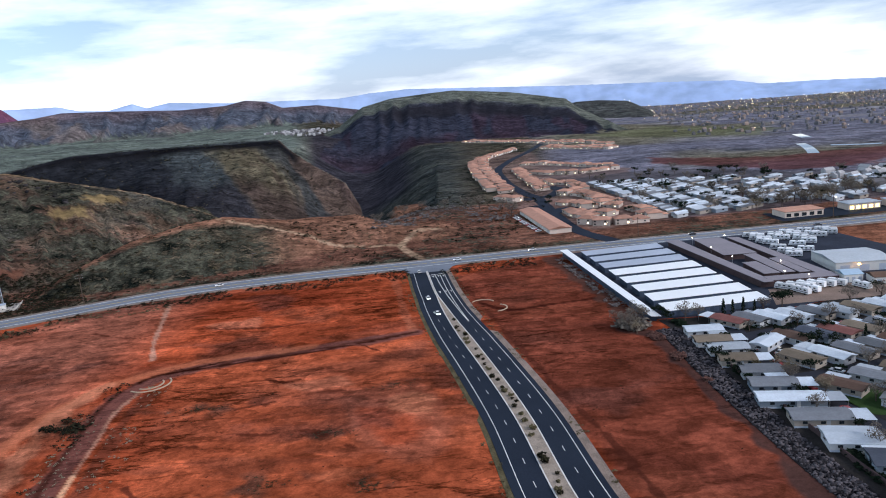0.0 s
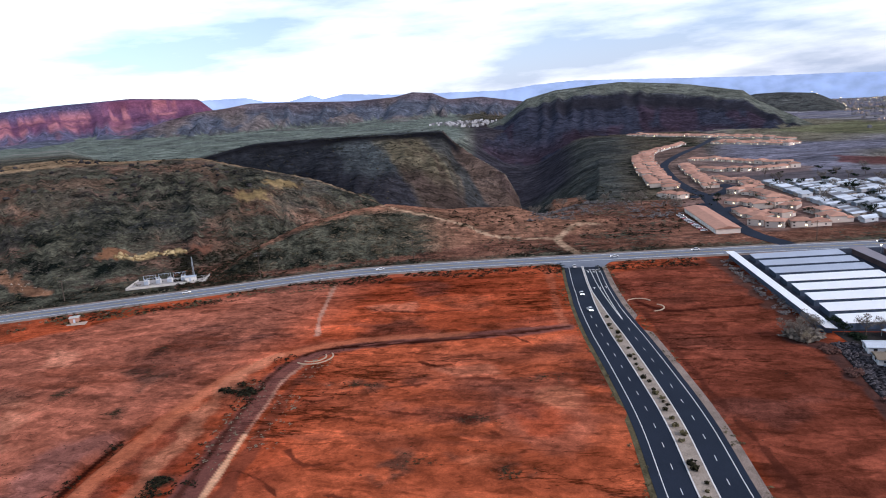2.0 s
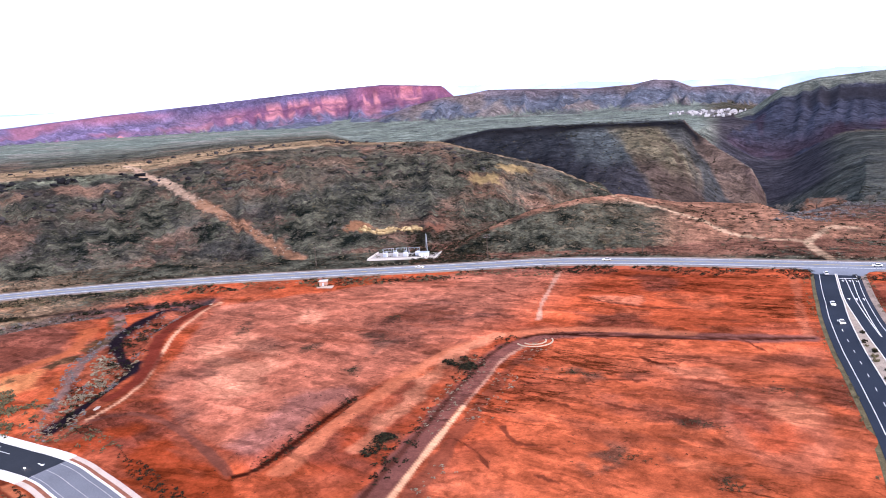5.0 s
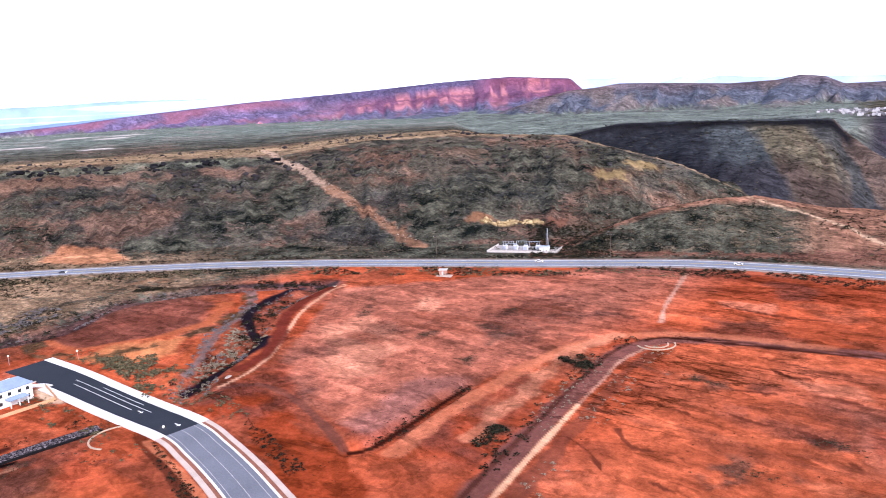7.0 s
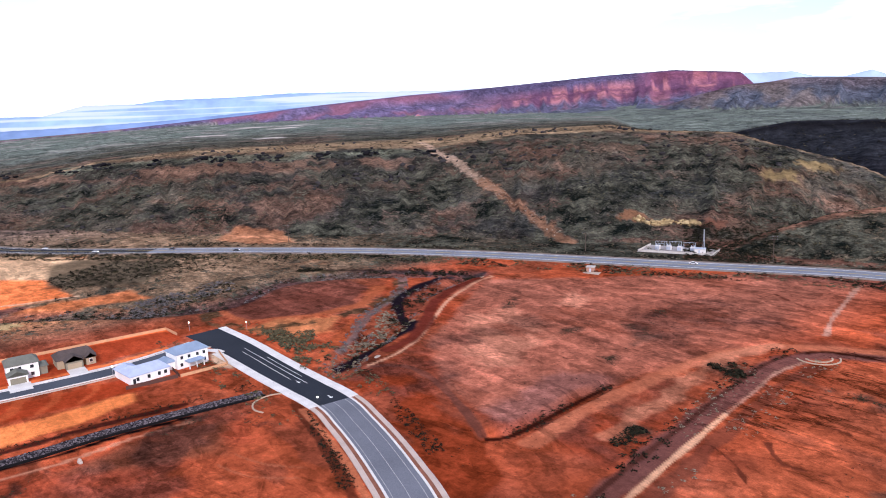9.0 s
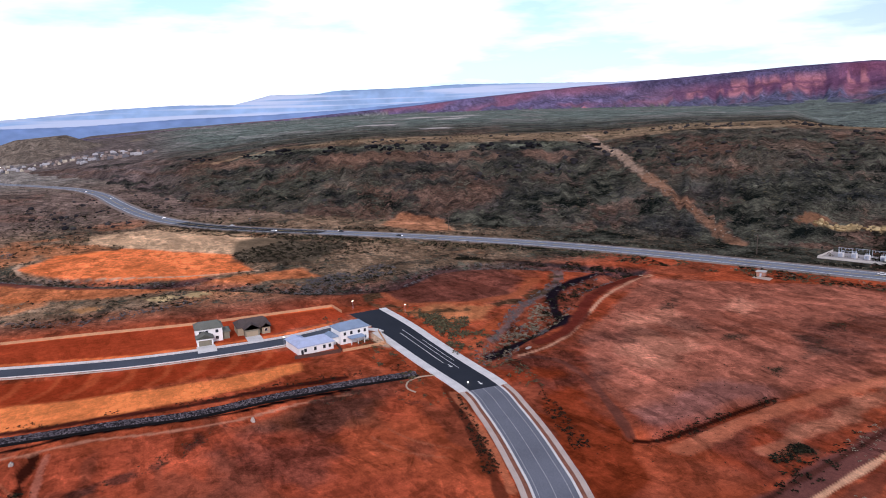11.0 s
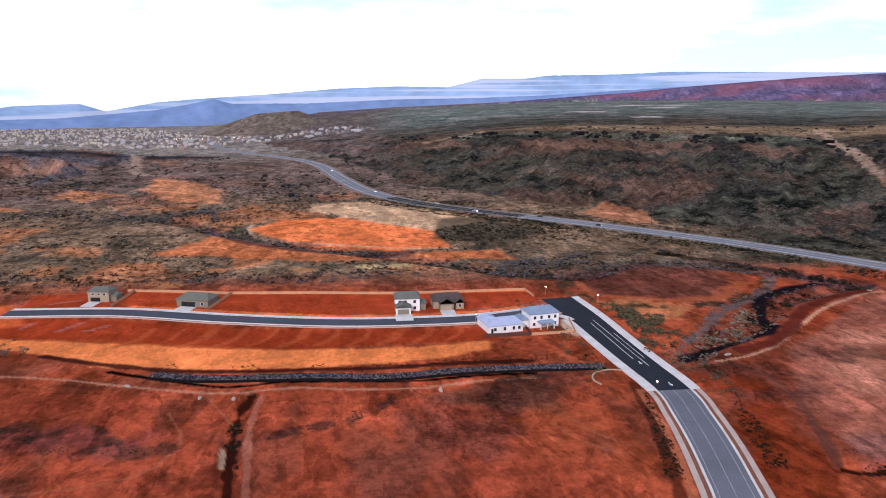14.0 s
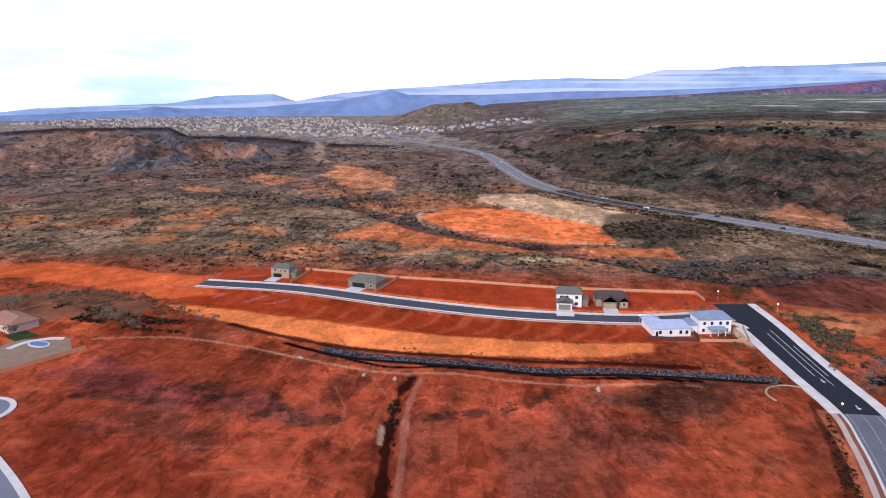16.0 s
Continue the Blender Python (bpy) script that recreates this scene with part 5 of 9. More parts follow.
tagged(strip("gravel_shoulder", MEDIAN_LINE, np.maximum(half + 9.2, 10.5) + 2.6, np.maximum(half + 9.2, 10.5), 0.10, GRAVEL, ready=True), "grey gravel shoulder beside the dark carriageway", "shoulder", kind="structure")
tagged(strip("verge", MEDIAN_LINE, -half - 9.6, -half - 11.2, 0.06, rough_mat("weedy_verge", (0.11, 0.09, 0.05), 0.95, 0.5, 0.2, 1.5, 0.5), ready=True), "weedy brown verge beside the carriageway", "verge", kind="structure")
# junction fan
bm = bmesh.new()
for poly in ([(-33, 411), (12, 418.5), (1.5, 405), (-1.2, 396), (-23.5, 396), (-26, 404)],):
    v = [bm.verts.new((x, y, 0.21)) for x, y in poly]
    f = bm.faces.new(v)
    if f.normal.z < 0:
        f.normal_flip()
tagged(part("road_junction", bm, OLD_ASPHALT), "grey asphalt mouth of the junction", "road", kind="structure")

# the new road, half fresh black asphalt, half older grey
NEW_ROAD = [(-30, 5), (-48, 36), (-78, 58), (-107, 75), (-134, 86), (-149.5, 90.8), (-167.5, 95.7), (-185, 99.6), (-203.5, 102.6), (-239, 102), (-284, 101.5), (-318, 99)]
NEW_LINE = smooth_line(NEW_ROAD, 3.0)
run_n = np.concatenate([[0], np.cumsum(np.hypot(*np.diff(NEW_LINE, axis=0).T))])
seam = float(np.interp(203.5, -NEW_LINE[:, 0], run_n))
end_n = float(run_n[-1])
wide_n = np.interp(run_n, [0, seam - 60, seam, end_n - 60, end_n], [5.4, 5.4, 5.6, 7.2, 8.6])
grey_line, black_line = cut_line(NEW_LINE, 0, seam), cut_line(NEW_LINE, seam, end_n)


def wide(line):
    return np.interp(-line[:, 0], -NEW_LINE[:, 0], wide_n)


new_grey = tagged(strip("road_new_grey", grey_line, wide(grey_line), -wide(grey_line), 0.16, rough_mat("grey_asphalt", (0.160, 0.168, 0.195), 0.9, 0.2, 0.06, 3.0), ready=True), "older grey asphalt road curving through red earth", "road", kind="structure")
trim = np.interp(-black_line[:, 0], [203.5, 262], [0.0, 1.7])
new_black = tagged(strip("road_new_black", black_line, wide(black_line), -wide(black_line) + trim, 0.17, NEW_ASPHALT, ready=True), "fresh black asphalt road with white markings", "road", kind="structure")
for sign in (1, -1):
    w = wide(grey_line)
    for name, a, b, lift, mat, label in (("kerb", 0.0, 0.7, 0.32, CONCRETE, "white concrete kerb of the grey road"),
                                         ("planting_strip", 0.7, 1.9, 0.14, rough_mat("bare_strip", (0.25, 0.10, 0.065), 0.95, 0.3, 0.3, 3.0), "bare red planting strip behind the kerb"),
                                         ("sidewalk", 1.9, 3.5, 0.26, rough_mat("pinkish_concrete", (0.52, 0.42, 0.36), 0.9, 0.15, 0.2, 3.0), "dusty pinkish concrete sidewalk")):
        tagged(strip(name, grey_line, sign * (w + a), sign * (w + b), lift, mat, ready=True), label, name.replace("_", " "), kind="structure")
    w = wide(black_line)
    keep_line = black_line if sign < 0 else black_line[black_line[:, 0] > -286]
    w = wide(keep_line) - (trim if sign < 0 else 0.0)
    tagged(strip("sidewalk", keep_line, sign * w, sign * (w + 3.6), 0.34, CONCRETE, ready=True), "wide white concrete sidewalk beside the black road", "sidewalk", kind="structure")
tagged(strip("sidewalk_corner", [(-283, 94.0), (-287, 93.0), (-290, 90.2), (-291.4, 86), (-291.2, 80)], 1.5, -1.5, 0.345, CONCRETE, gap=1.0), "white concrete sidewalk rounding the street corner", "sidewalk", kind="structure")
for off, a, b in ((-1.6, 22, 78), (1.0, 30, 74), (-3.6, 30, 60)):
    piece = cut_line(NEW_LINE, seam + a, seam + b)
    strip("lane_line", piece, off + 0.11, off - 0.11, 0.185, PAINT, new_black, deep=0.012, ready=True)
worn_line = rough_mat("worn_paint", (0.36, 0.36, 0.36), 0.9, 0.4, 0.6, 5.0)
for off in (0.3, -3.9, 4.4):
    strip("lane_line", grey_line, off + 0.1, off - 0.1, 0.172, worn_line, new_grey, deep=0.012, ready=True)
for at, off in ((seam + 26, 0.2), (seam + 5, -1.0)):
    arrow(NEW_LINE, at, off, new_black, 2.8)

# the street of new houses
STREET = [(-300.5, 91), (-297, 80), (-292, 58), (-292, 28), (-296, -8), (-309, -54), (-327, -105), (-334, -156)]
street = tagged(strip("road_street", STREET, 4.7, -4.7, 0.18, rough_mat("street_asphalt", (0.075, 0.085, 0.105), 0.9, 0.2, 0.06, 3.0), gap=3.0), "narrow dark street between house lots", "road", kind="structure")
for sign in (1, -1):
    tagged(strip("kerb", STREET, sign * 4.7, sign * 5.15, 0.34, CONCRETE, gap=3.0), "white concrete kerb of the street", "kerb", kind="structure")
tagged(strip("sidewalk", STREET, -6.4, -7.6, 0.28, CONCRETE, gap=3.0), "white concrete sidewalk of the street", "sidewalk", kind="structure")
tagged(strip("sidewalk", STREET, 6.4, 7.4, 0.28, rough_mat("dusty_concrete", (0.5, 0.4, 0.33), 0.9, 0.2, 0.3, 3.0), gap=3.0), "dusty concrete sidewalk of the street", "sidewalk", kind="structure")


# ---- storage yard ----
WHITE_METAL = rough_mat("white_metal_roof", (0.90, 0.92, 0.93), 0.35, 0.04, 0.1, 1.0, 0.05)
GREY_METAL = rough_mat("grey_metal_roof", (0.42, 0.47, 0.56), 0.45, 0.08, 0.1, 1.0, 0.05)
DULL_ROOF = rough_mat("dull_lilac_roof", (0.27, 0.245, 0.27), 0.7, 0.1, 0.1, 1.0, 0.05)
DARK_WALL = rough_mat("dark_blue_wall", (0.055, 0.075, 0.11), 0.7, 0.2, 0.2, 2.0)
BROWN_WALL = rough_mat("dark_brown_wall", (0.085, 0.058, 0.06), 0.8, 0.2, 0.2, 2.0)
WHITE_WALL = rough_mat("white_wall", (0.68, 0.68, 0.66), 0.75, 0.08, 0.3, 3.0, per_object=0.12)
GLASS = rough_mat("dark_window", (0.025, 0.03, 0.036), 0.12, 0.1, 0.3, 1.0, 0.0, spec=0.6)
BLACK = rough_mat("rubber", (0.02, 0.02, 0.02), 0.8, 0.1)
LAMP_WARM = glow_mat("warm_lamp", (1.0, 0.82, 0.55), 14)
LAMP_AMBER = glow_mat("amber_lamp", (1.0, 0.45, 0.10), 14)
POLE_MAT = rough_mat("weathered_pole", (0.10, 0.075, 0.06), 0.85, 0.2)
STEEL = rough_mat("galvanised_steel", (0.45, 0.46, 0.48), 0.45, 0.1, metal=0.7)


DARK_DOOR = rough_mat("dark_blue_door", (0.075, 0.10, 0.15), 0.6, 0.15, 0.3, 2.0)


def quad_shed(name, label, corners, wall_top, roof_mat, wall_mat, group="", doors=0):
    """A long shed on four plan corners (front left, front right, back right, back left), with a sloped roof slab and roll-up doors in front."""
    cx, cy = sum(c[0] for c in corners) / 4, sum(c[1] for c in corners) / 4
    base = height(cx, cy)
    t = thing(name, label, "storage shed", group)
    t.location = (cx, cy, base)
    loc = [(x - cx, y - cy) for x, y in corners]
    bm = bmesh.new()
    lo = [bm.verts.new((x, y, -0.4)) for x, y in loc]
    up = [bm.verts.new((x, y, wall_top)) for x, y in loc]
    for k in range(4):
        bm.faces.new((lo[k], lo[(k + 1) % 4], up[(k + 1) % 4], up[k]))
    part("wall", bm, wall_mat, t)
    bm = bmesh.new()
    grow = 1.0 + 0.6 / max(abs(loc[1][0] - loc[0][0]), 4)
    ring = [(x * grow, y * 1.04, wall_top + 0.02 + (0.25 if k > 1 else 0.0)) for k, (x, y) in enumerate(loc)]
    lo = [bm.verts.new(p) for p in ring]
    up = [bm.verts.new((x, y, z + 0.22)) for x, y, z in ring]
    bm.faces.new(up)
    bm.faces.new(lo[::-1])
    for k in range(4):
        bm.faces.new((lo[k], lo[(k + 1) % 4], up[(k + 1) % 4], up[k]))
    part("roof", bm, roof_mat, t)
    (ax, ay), (bx, by) = loc[0], loc[1]
    for k in range(doors):
        u = (k + 0.5) / doors
        x, y = ax + (bx - ax) * u, ay + (by - ay) * u
        w = abs(bx - ax) / doors * 0.36
        bm = bmesh.new()
        box(bm, x - w, x + w, y - 0.06, y + 0.10, -0.1, wall_top - 0.5)
        part("roll_up_door", bm, DARK_DOOR, t)
    return t


yard_ground = bmesh.new()
v = [yard_ground.verts.new((x, y, 0.14)) for x, y in ((66, 412), (78, 281), (128, 278), (200, 302), (236, 330), (222, 424), (130, 421))]
yard_ground.faces.new(v)
tagged(part("pavement_yard", yard_ground, rough_mat("yard_asphalt", (0.036, 0.042, 0.060), 0.9, 0.25, 0.1, 2.0)), "dark asphalt yard between storage sheds", "pavement", kind="structure")

# rows of white-roofed sheds, nearest first: front edge, back edge
# last three roofs greyed: the same metal, weaker sky glare put in its colour
for k in range(8):
    y0, y1 = 282.0 + 15.8 * k, 292.2 + 15.7 * k
    xl, xr = 87.4 - 0.098 * (y0 - 282), 130.6 - 0.09 * (y0 - 282)
    quad_shed("storage_shed", "long shed with a bright white metal roof" if k < 5 else "long shed with a white metal roof greyed for weaker glare",
              [(xl, y0), (xr, y0 + 4.2), (xr - 0.9, y1 + 5.0), (xl - 0.9, y1)], 2.7, WHITE_METAL if k < 5 else GREY_METAL, DARK_WALL, "sheds in the storage yard", doors=12)
quad_shed("storage_shed", "narrow shed along the yard's edge, white roof", [(78.2, 280), (81.6, 279), (69.8, 409), (66.0, 409)], 2.5, WHITE_METAL, DARK_WALL, "sheds in the storage yard")
for corners in ([(138.2, 312), (142.2, 312), (133.5, 408), (127.0, 408)], [(142.4, 312), (172.5, 311), (172, 317.5), (142.2, 318)], [(166.2, 320), (171.8, 318), (165.5, 402), (160.2, 404)],
                [(142.6, 366), (159.4, 366), (156, 406), (141.5, 406)], [(145, 324), (152.0, 324), (150.6, 346), (144.4, 346)], [(153.4, 324), (158.8, 324), (157.6, 362), (151.8, 362)], [(160.4, 322), (164.8, 322), (163.4, 350), (159.4, 350)]):
    quad_shed("storage_shed", "low storage block with a dull lilac-grey roof and brown walls", corners, 3.0, DULL_ROOF, BROWN_WALL, "sheds in the storage yard")


def warehouse(x, y, w, d, h, turn, label, roof_mat):
    t = thing("warehouse", label, "warehouse")
    bm = bmesh.new()
    gable_body(bm, -w / 2, w / 2, -d / 2, d / 2, -0.3, h, 1.2)
    part("wall", bm, WHITE_WALL, t)
    bm = bmesh.new()
    gable(bm, -w / 2, w / 2, -d / 2, d / 2, h, 1.2, 0.3)
    part("roof", bm, roof_mat, t)
    for k in range(3):
        bm = bmesh.new()
        box(bm, -w / 2 + w * (k + 0.25) / 3, -w / 2 + w * (k + 0.75) / 3, -d / 2 - 0.06, -d / 2 + 0.1, -0.1, h * 0.7)
        part("loading_door", bm, GREY_METAL, t)
    t.matrix_world = pose(x, y, height(x, y), 0, 0, turn)
    return t


warehouse(193, 338, 26, 26, 4.6, -4, "pale metal warehouse with a low roof", rough_mat("pale_metal", (0.50, 0.54, 0.58), 0.5, 0.1, 0.1, 1.0))
warehouse(178, 313, 8, 9, 3.6, -4, "small pale blue metal workshop", rough_mat("blue_metal", (0.42, 0.55, 0.68), 0.5, 0.1, 0.1, 1.0))
warehouse(190, 306, 12, 9, 3.2, -10, "white workshop with a brown shingle roof", rough_mat("brown_shingle", (0.16, 0.10, 0.075), 0.9, 0.2, 0.2, 2.0))


def yard_lamp(x, y, h, amber=False):
    t = thing("yard_lamp", "lit lamp on a short post in the storage yard", "lamp", "lamps in the yard")
    bm = bmesh.new()
    cyl(bm, 0, 0, -0.2, h, 0.09, 0.06)
    part("post", bm, STEEL, t)
    bm = bmesh.new()
    bmesh.ops.create_icosphere(bm, subdivisions=2, radius=0.75 if amber else 0.36, matrix=Matrix.Translation((0, 0, h + 0.2)) @ Matrix.Diagonal((1, 1, 0.7, 1)))
    part("lamp_head", bm, LAMP_AMBER if amber else LAMP_WARM, t, "glowing lamp head")
    t.location = (x, y, height(x, y) + 0.14)


for x, y in ((140.6, 409), (158.6, 408), (141.0, 381.6), (143.0, 358), (159.8, 341.6), (152.8, 322.6), (159.6, 314.5)):
    yard_lamp(x, y - 2.2, 4.2)
yard_lamp(187.9, 322.2, 4.0, True)


# ---- vehicles ----
CAR_PAINTS = [rough_mat("car_paint_" + n, c, 0.3, 0.05, 1.0, 5.0, 0.0, spec=0.5) for n, c in (("white", (0.75, 0.75, 0.75)), ("dark", (0.03, 0.03, 0.035)), ("silver", (0.4, 0.41, 0.43)), ("red", (0.3, 0.03, 0.03)))]
HEADLIGHT = glow_mat("headlight", (1.0, 0.97, 0.9), 10)
TAIL = rough_mat("tail_lamp", (0.35, 0.02, 0.02), 0.3, 0.1)


def make_car(paint, label, lit=False, pickup=False):
    t = thing("car", label, "car", "cars")
    bm = bmesh.new()
    box(bm, -2.25, 2.25, -0.92, 0.92, 0.35, 0.95, 0.12)
    part("body", bm, paint, t)
    bm = bmesh.new()
    made = bmesh.ops.create_cube(bm, size=1.0, matrix=Matrix.Translation((-0.2 if not pickup else 0.35, 0, 1.2)) @ Matrix.Diagonal((2.5 if not pickup else 1.7, 1.6, 0.56, 1)))
    for q in made["verts"]:
        if q.co.z > 1.2:
            q.co.x = (q.co.x + 0.1) * 0.72
            q.co.y *= 0.86
    part("cabin", bm, GLASS, t, "dark glass")
    bm = bmesh.new()
    box(bm, -1.0, 0.65, -0.66, 0.66, 1.46, 1.53, 0.02)
    part("roof", bm, paint, t)
    for sx, sy in ((1.4, 0.85), (1.4, -0.85), (-1.4, 0.85), (-1.4, -0.85)):
        bm = bmesh.new()
        bmesh.ops.create_cone(bm, segments=12, radius1=0.34, radius2=0.34, depth=0.22, cap_ends=True, matrix=Matrix.Translation((sx, sy, 0.34)) @ Matrix.Rotation(radians(90), 4, "X"))
        part("wheel", bm, BLACK, t)
    for sy in (0.62, -0.62):
        bm = bmesh.new()
        box(bm, 2.2, 2.32, sy - 0.22, sy + 0.22, 0.6, 0.8)
        part("headlight", bm, HEADLIGHT if lit else PAINT, t)
        bm = bmesh.new()
        box(bm, -2.32, -2.2, sy - 0.2, sy + 0.2, 0.65, 0.85)
        part("tail_lamp", bm, TAIL, t)
    return t


car_models = [make_car(CAR_PAINTS[0], "white car on the road", True), make_car(CAR_PAINTS[1], "dark car on the road", True), make_car(CAR_PAINTS[2], "silver car parked beside a home"), make_car(CAR_PAINTS[3], "dull red car parked beside a home", pickup=True)]
car_used = [0, 0, 0, 0]


def put_car(kind, x, y, turn, lift=0.0):
    m = pose(x, y, height(x, y) + lift, 0, 0, turn)
    if not car_used[kind]:
        car_models[kind].matrix_world = m
    else:
        copy_thing(car_models[kind], m)
    car_used[kind] += 1


for kind, x, y, turn in ((0, -17.2, 396, 100), (0, -11.6, 339, -80), (0, -7.2, 313, -78), (0, 5, 419, 184), (0, 51, 429, 183), (1, 150, 434.5, 183), (1, 225, 430.5, 3),
                         (0, -238, 362, 30), (0, -133, 405, 195), (1, -505, 190, 42), (0, -590, 112, 46), (0, -640, 86, 215), (0, -735, 36, 10), (1, -552, 158, 224), (0, -960, -8, 10), (0, -840, 4, 190), (1, -1090, -39, 14)):
    put_car(kind, x, y, turn, 0.26)

RV_WHITE = rough_mat("rv_white", (0.82, 0.83, 0.85), 0.5, 0.08, 0.5, 3.0, 0.0, per_object=0.15)
RV_GREY = rough_mat("rv_stripe", (0.20, 0.20, 0.23), 0.5, 0.1)


def make_rv():
    t = thing("motorhome", "white motorhome parked in the gravel lot", "motorhome", "motorhomes in the lot")
    bm = bmesh.new()
    made = bmesh.ops.create_cube(bm, size=1.0, matrix=Matrix.Translation((0, 0, 1.75)) @ Matrix.Diagonal((8.4, 2.45, 2.5, 1)))
    for q in made["verts"]:
        if q.co.x > 0 and q.co.z > 1.7:
            q.co.x -= 0.7
    bmesh.ops.bevel(bm, geom=list(bm.edges), offset=0.15, segments=2, affect="EDGES")
    part("body", bm, RV_WHITE, t)
    for sy in (1, -1):
        bm = bmesh.new()
        box(bm, -4.0, 3.6, sy * 1.225 - 0.02, sy * 1.225 + 0.02, 1.0, 1.35)
        part("stripe", bm, RV_GREY, t)
        for x in (-2.6, -0.4, 1.6):
            bm = bmesh.new()
            box(bm, x - 0.5, x + 0.5, sy * 1.23 - 0.02, sy * 1.23 + 0.02, 1.75, 2.35)
            part("window", bm, GLASS, t)
        for x in (2.6, -2.4):
            bm = bmesh.new()
            bmesh.ops.create_cone(bm, segments=12, radius1=0.42, radius2=0.42, depth=0.3, cap_ends=True, matrix=Matrix.Translation((x, sy * 1.05, 0.42)) @ Matrix.Rotation(radians(90), 4, "X"))
            part("wheel", bm, BLACK, t)
    bm = bmesh.new()
    box(bm, 3.86, 3.98, -1.0, 1.0, 1.6, 2.4)
    part("windscreen", bm, GLASS, t)
    bm = bmesh.new()
    box(bm, -0.5, 0.5, -0.4, 0.4, 2.95, 3.2, 0.05)
    part("roof_vent", bm, RV_GREY, t)
    return t


rv = make_rv()
spots = [(x + 2 * (k % 2), y, 152 + random.uniform(-6, 6)) for k, y in enumerate(np.arange(362, 419, 4.4)) for x in np.arange(177, 226, 10.5)]
spots = [(x, y, a) for x, y, a in spots if random.random() < 0.78 and not (x > 178 + (y - 360) * 0.9)] + [(x, 306.5, 128 + random.uniform(-6, 6)) for x in np.arange(146, 170, 4.6)] + [(x, 300 + random.uniform(-2, 2), 110) for x in (150, 155, 176)]
for k, (x, y, a) in enumerate(spots):
    m = pose(x, y, height(x, y) + 0.14, 0, 0, a)
    if k == 0:
        rv.matrix_world = m
    else:
        copy_thing(rv, m)


# ---- mobile homes ----
ROOFS = {
    "white": rough_mat("white_roof", (0.52, 0.57, 0.63), 0.55, 0.12, 0.3, 2.0, per_object=0.3),
    "grey": rough_mat("grey_roof", (0.17, 0.18, 0.20), 0.85, 0.15, 0.3, 2.0, per_object=0.25),
    "tan": rough_mat("tan_roof", (0.18, 0.145, 0.11), 0.85, 0.15, 0.3, 2.0, per_object=0.25),
    "brown": rough_mat("brown_roof", (0.11, 0.07, 0.055), 0.85, 0.15, 0.3, 2.0, per_object=0.25),
    "red": rough_mat("red_roof", (0.20, 0.085, 0.075), 0.85, 0.15, 0.3, 2.0, per_object=0.2),
    "slate": rough_mat("slate_roof", (0.075, 0.085, 0.11), 0.85, 0.15, 0.3, 2.0, per_object=0.2),
}
SIDING = [rough_mat("siding_cream", (0.34, 0.30, 0.26), 0.8, 0.1, 0.3, 3.0, per_object=0.2), rough_mat("siding_white", (0.46, 0.47, 0.49), 0.8, 0.08, 0.3, 3.0, per_object=0.15), rough_mat("siding_blue", (0.22, 0.26, 0.31), 0.8, 0.1, 0.3, 3.0, per_object=0.2)]


def make_home(roof, siding, long, wide_, carport, label, group="mobile homes", plain=False):
    """A single-storey home: walls on a skirting, low gable roof, windows, door with steps, and a carport on posts."""
    t = thing("mobile_home", label, "mobile home", group)
    a, b = long / 2, wide_ / 2
    bm = bmesh.new()
    gable_body(bm, -a, a, -b, b, -0.3, 2.35, 0.75)
    part("wall", bm, SIDING[siding], t)
    bm = bmesh.new()
    gable(bm, -a, a, -b, b, 2.35, 0.75, 0.45, 0.14)
    part("roof", bm, ROOFS[roof], t)
    if plain:
        for x in (a * 0.2,):
            bm = bmesh.new()
            box(bm, x - 0.9, x + 0.9, -b - 0.05, -b + 0.05, 1.1, 1.9)
            part("window", bm, GLASS, t)
        return t
    bm = bmesh.new()
    for sx0, sx1, sy0, sy1 in ((-a - 0.04, a + 0.04, -b - 0.04, -b + 0.04), (-a - 0.04, a + 0.04, b - 0.04, b + 0.04)):
        box(bm, sx0, sx1, sy0, sy1, -0.2, 0.55)
    part("skirting", bm, GREY_METAL, t)
    for sy in (1, -1):
        for k in range(3):
            x = -a + long * (k + 0.6) / 3.3
            bm = bmesh.new()
            box(bm, x - 0.6, x + 0.6, sy * b - 0.05, sy * b + 0.05, 1.15, 1.95)
            part("window", bm, GLASS, t)
    for sx in (1, -1):
        bm = bmesh.new()
        box(bm, sx * a - 0.05, sx * a + 0.05, -0.8, 0.8, 1.1, 1.9)
        part("window", bm, GLASS, t)
    bm = bmesh.new()
    box(bm, a * 0.15 - 0.5, a * 0.15 + 0.5, -b - 0.06, -b + 0.05, 0.4, 2.2)
    part("door", bm, SIDING[1], t)
    bm = bmesh.new()
    for k in range(3):
        box(bm, a * 0.15 - 0.7, a * 0.15 + 0.7, -b - 0.4 - 0.3 * k, -b - 0.06 - 0.3 * k, -0.2, 0.5 - 0.18 * k)
    part("steps", bm, CONCRETE, t)
    if carport:
        bm = bmesh.new()
        x0, x1 = (a - 6.2, a + 0.6) if carport == 1 else (a + 0.4, a + 5.6)
        y0, y1 = (-b - 3.6, -b - 0.36) if carport == 1 else (-b, b)
        box(bm, x0, x1, y0, y1, 2.18, 2.28)
        cp = part("carport", bm, ROOFS["white"], t, "white metal carport")
        for px in (x0 + 0.2, x1 - 0.2):
            for py in ((y0 + 0.15,) if carport == 1 else (y0 + 0.15, y1 - 0.15)):
                bm = bmesh.new()
                box(bm, px - 0.06, px + 0.06, py - 0.06, py + 0.06, -0.2, 2.18)
                part("post", bm, STEEL, cp)
    return t


home_models = {}


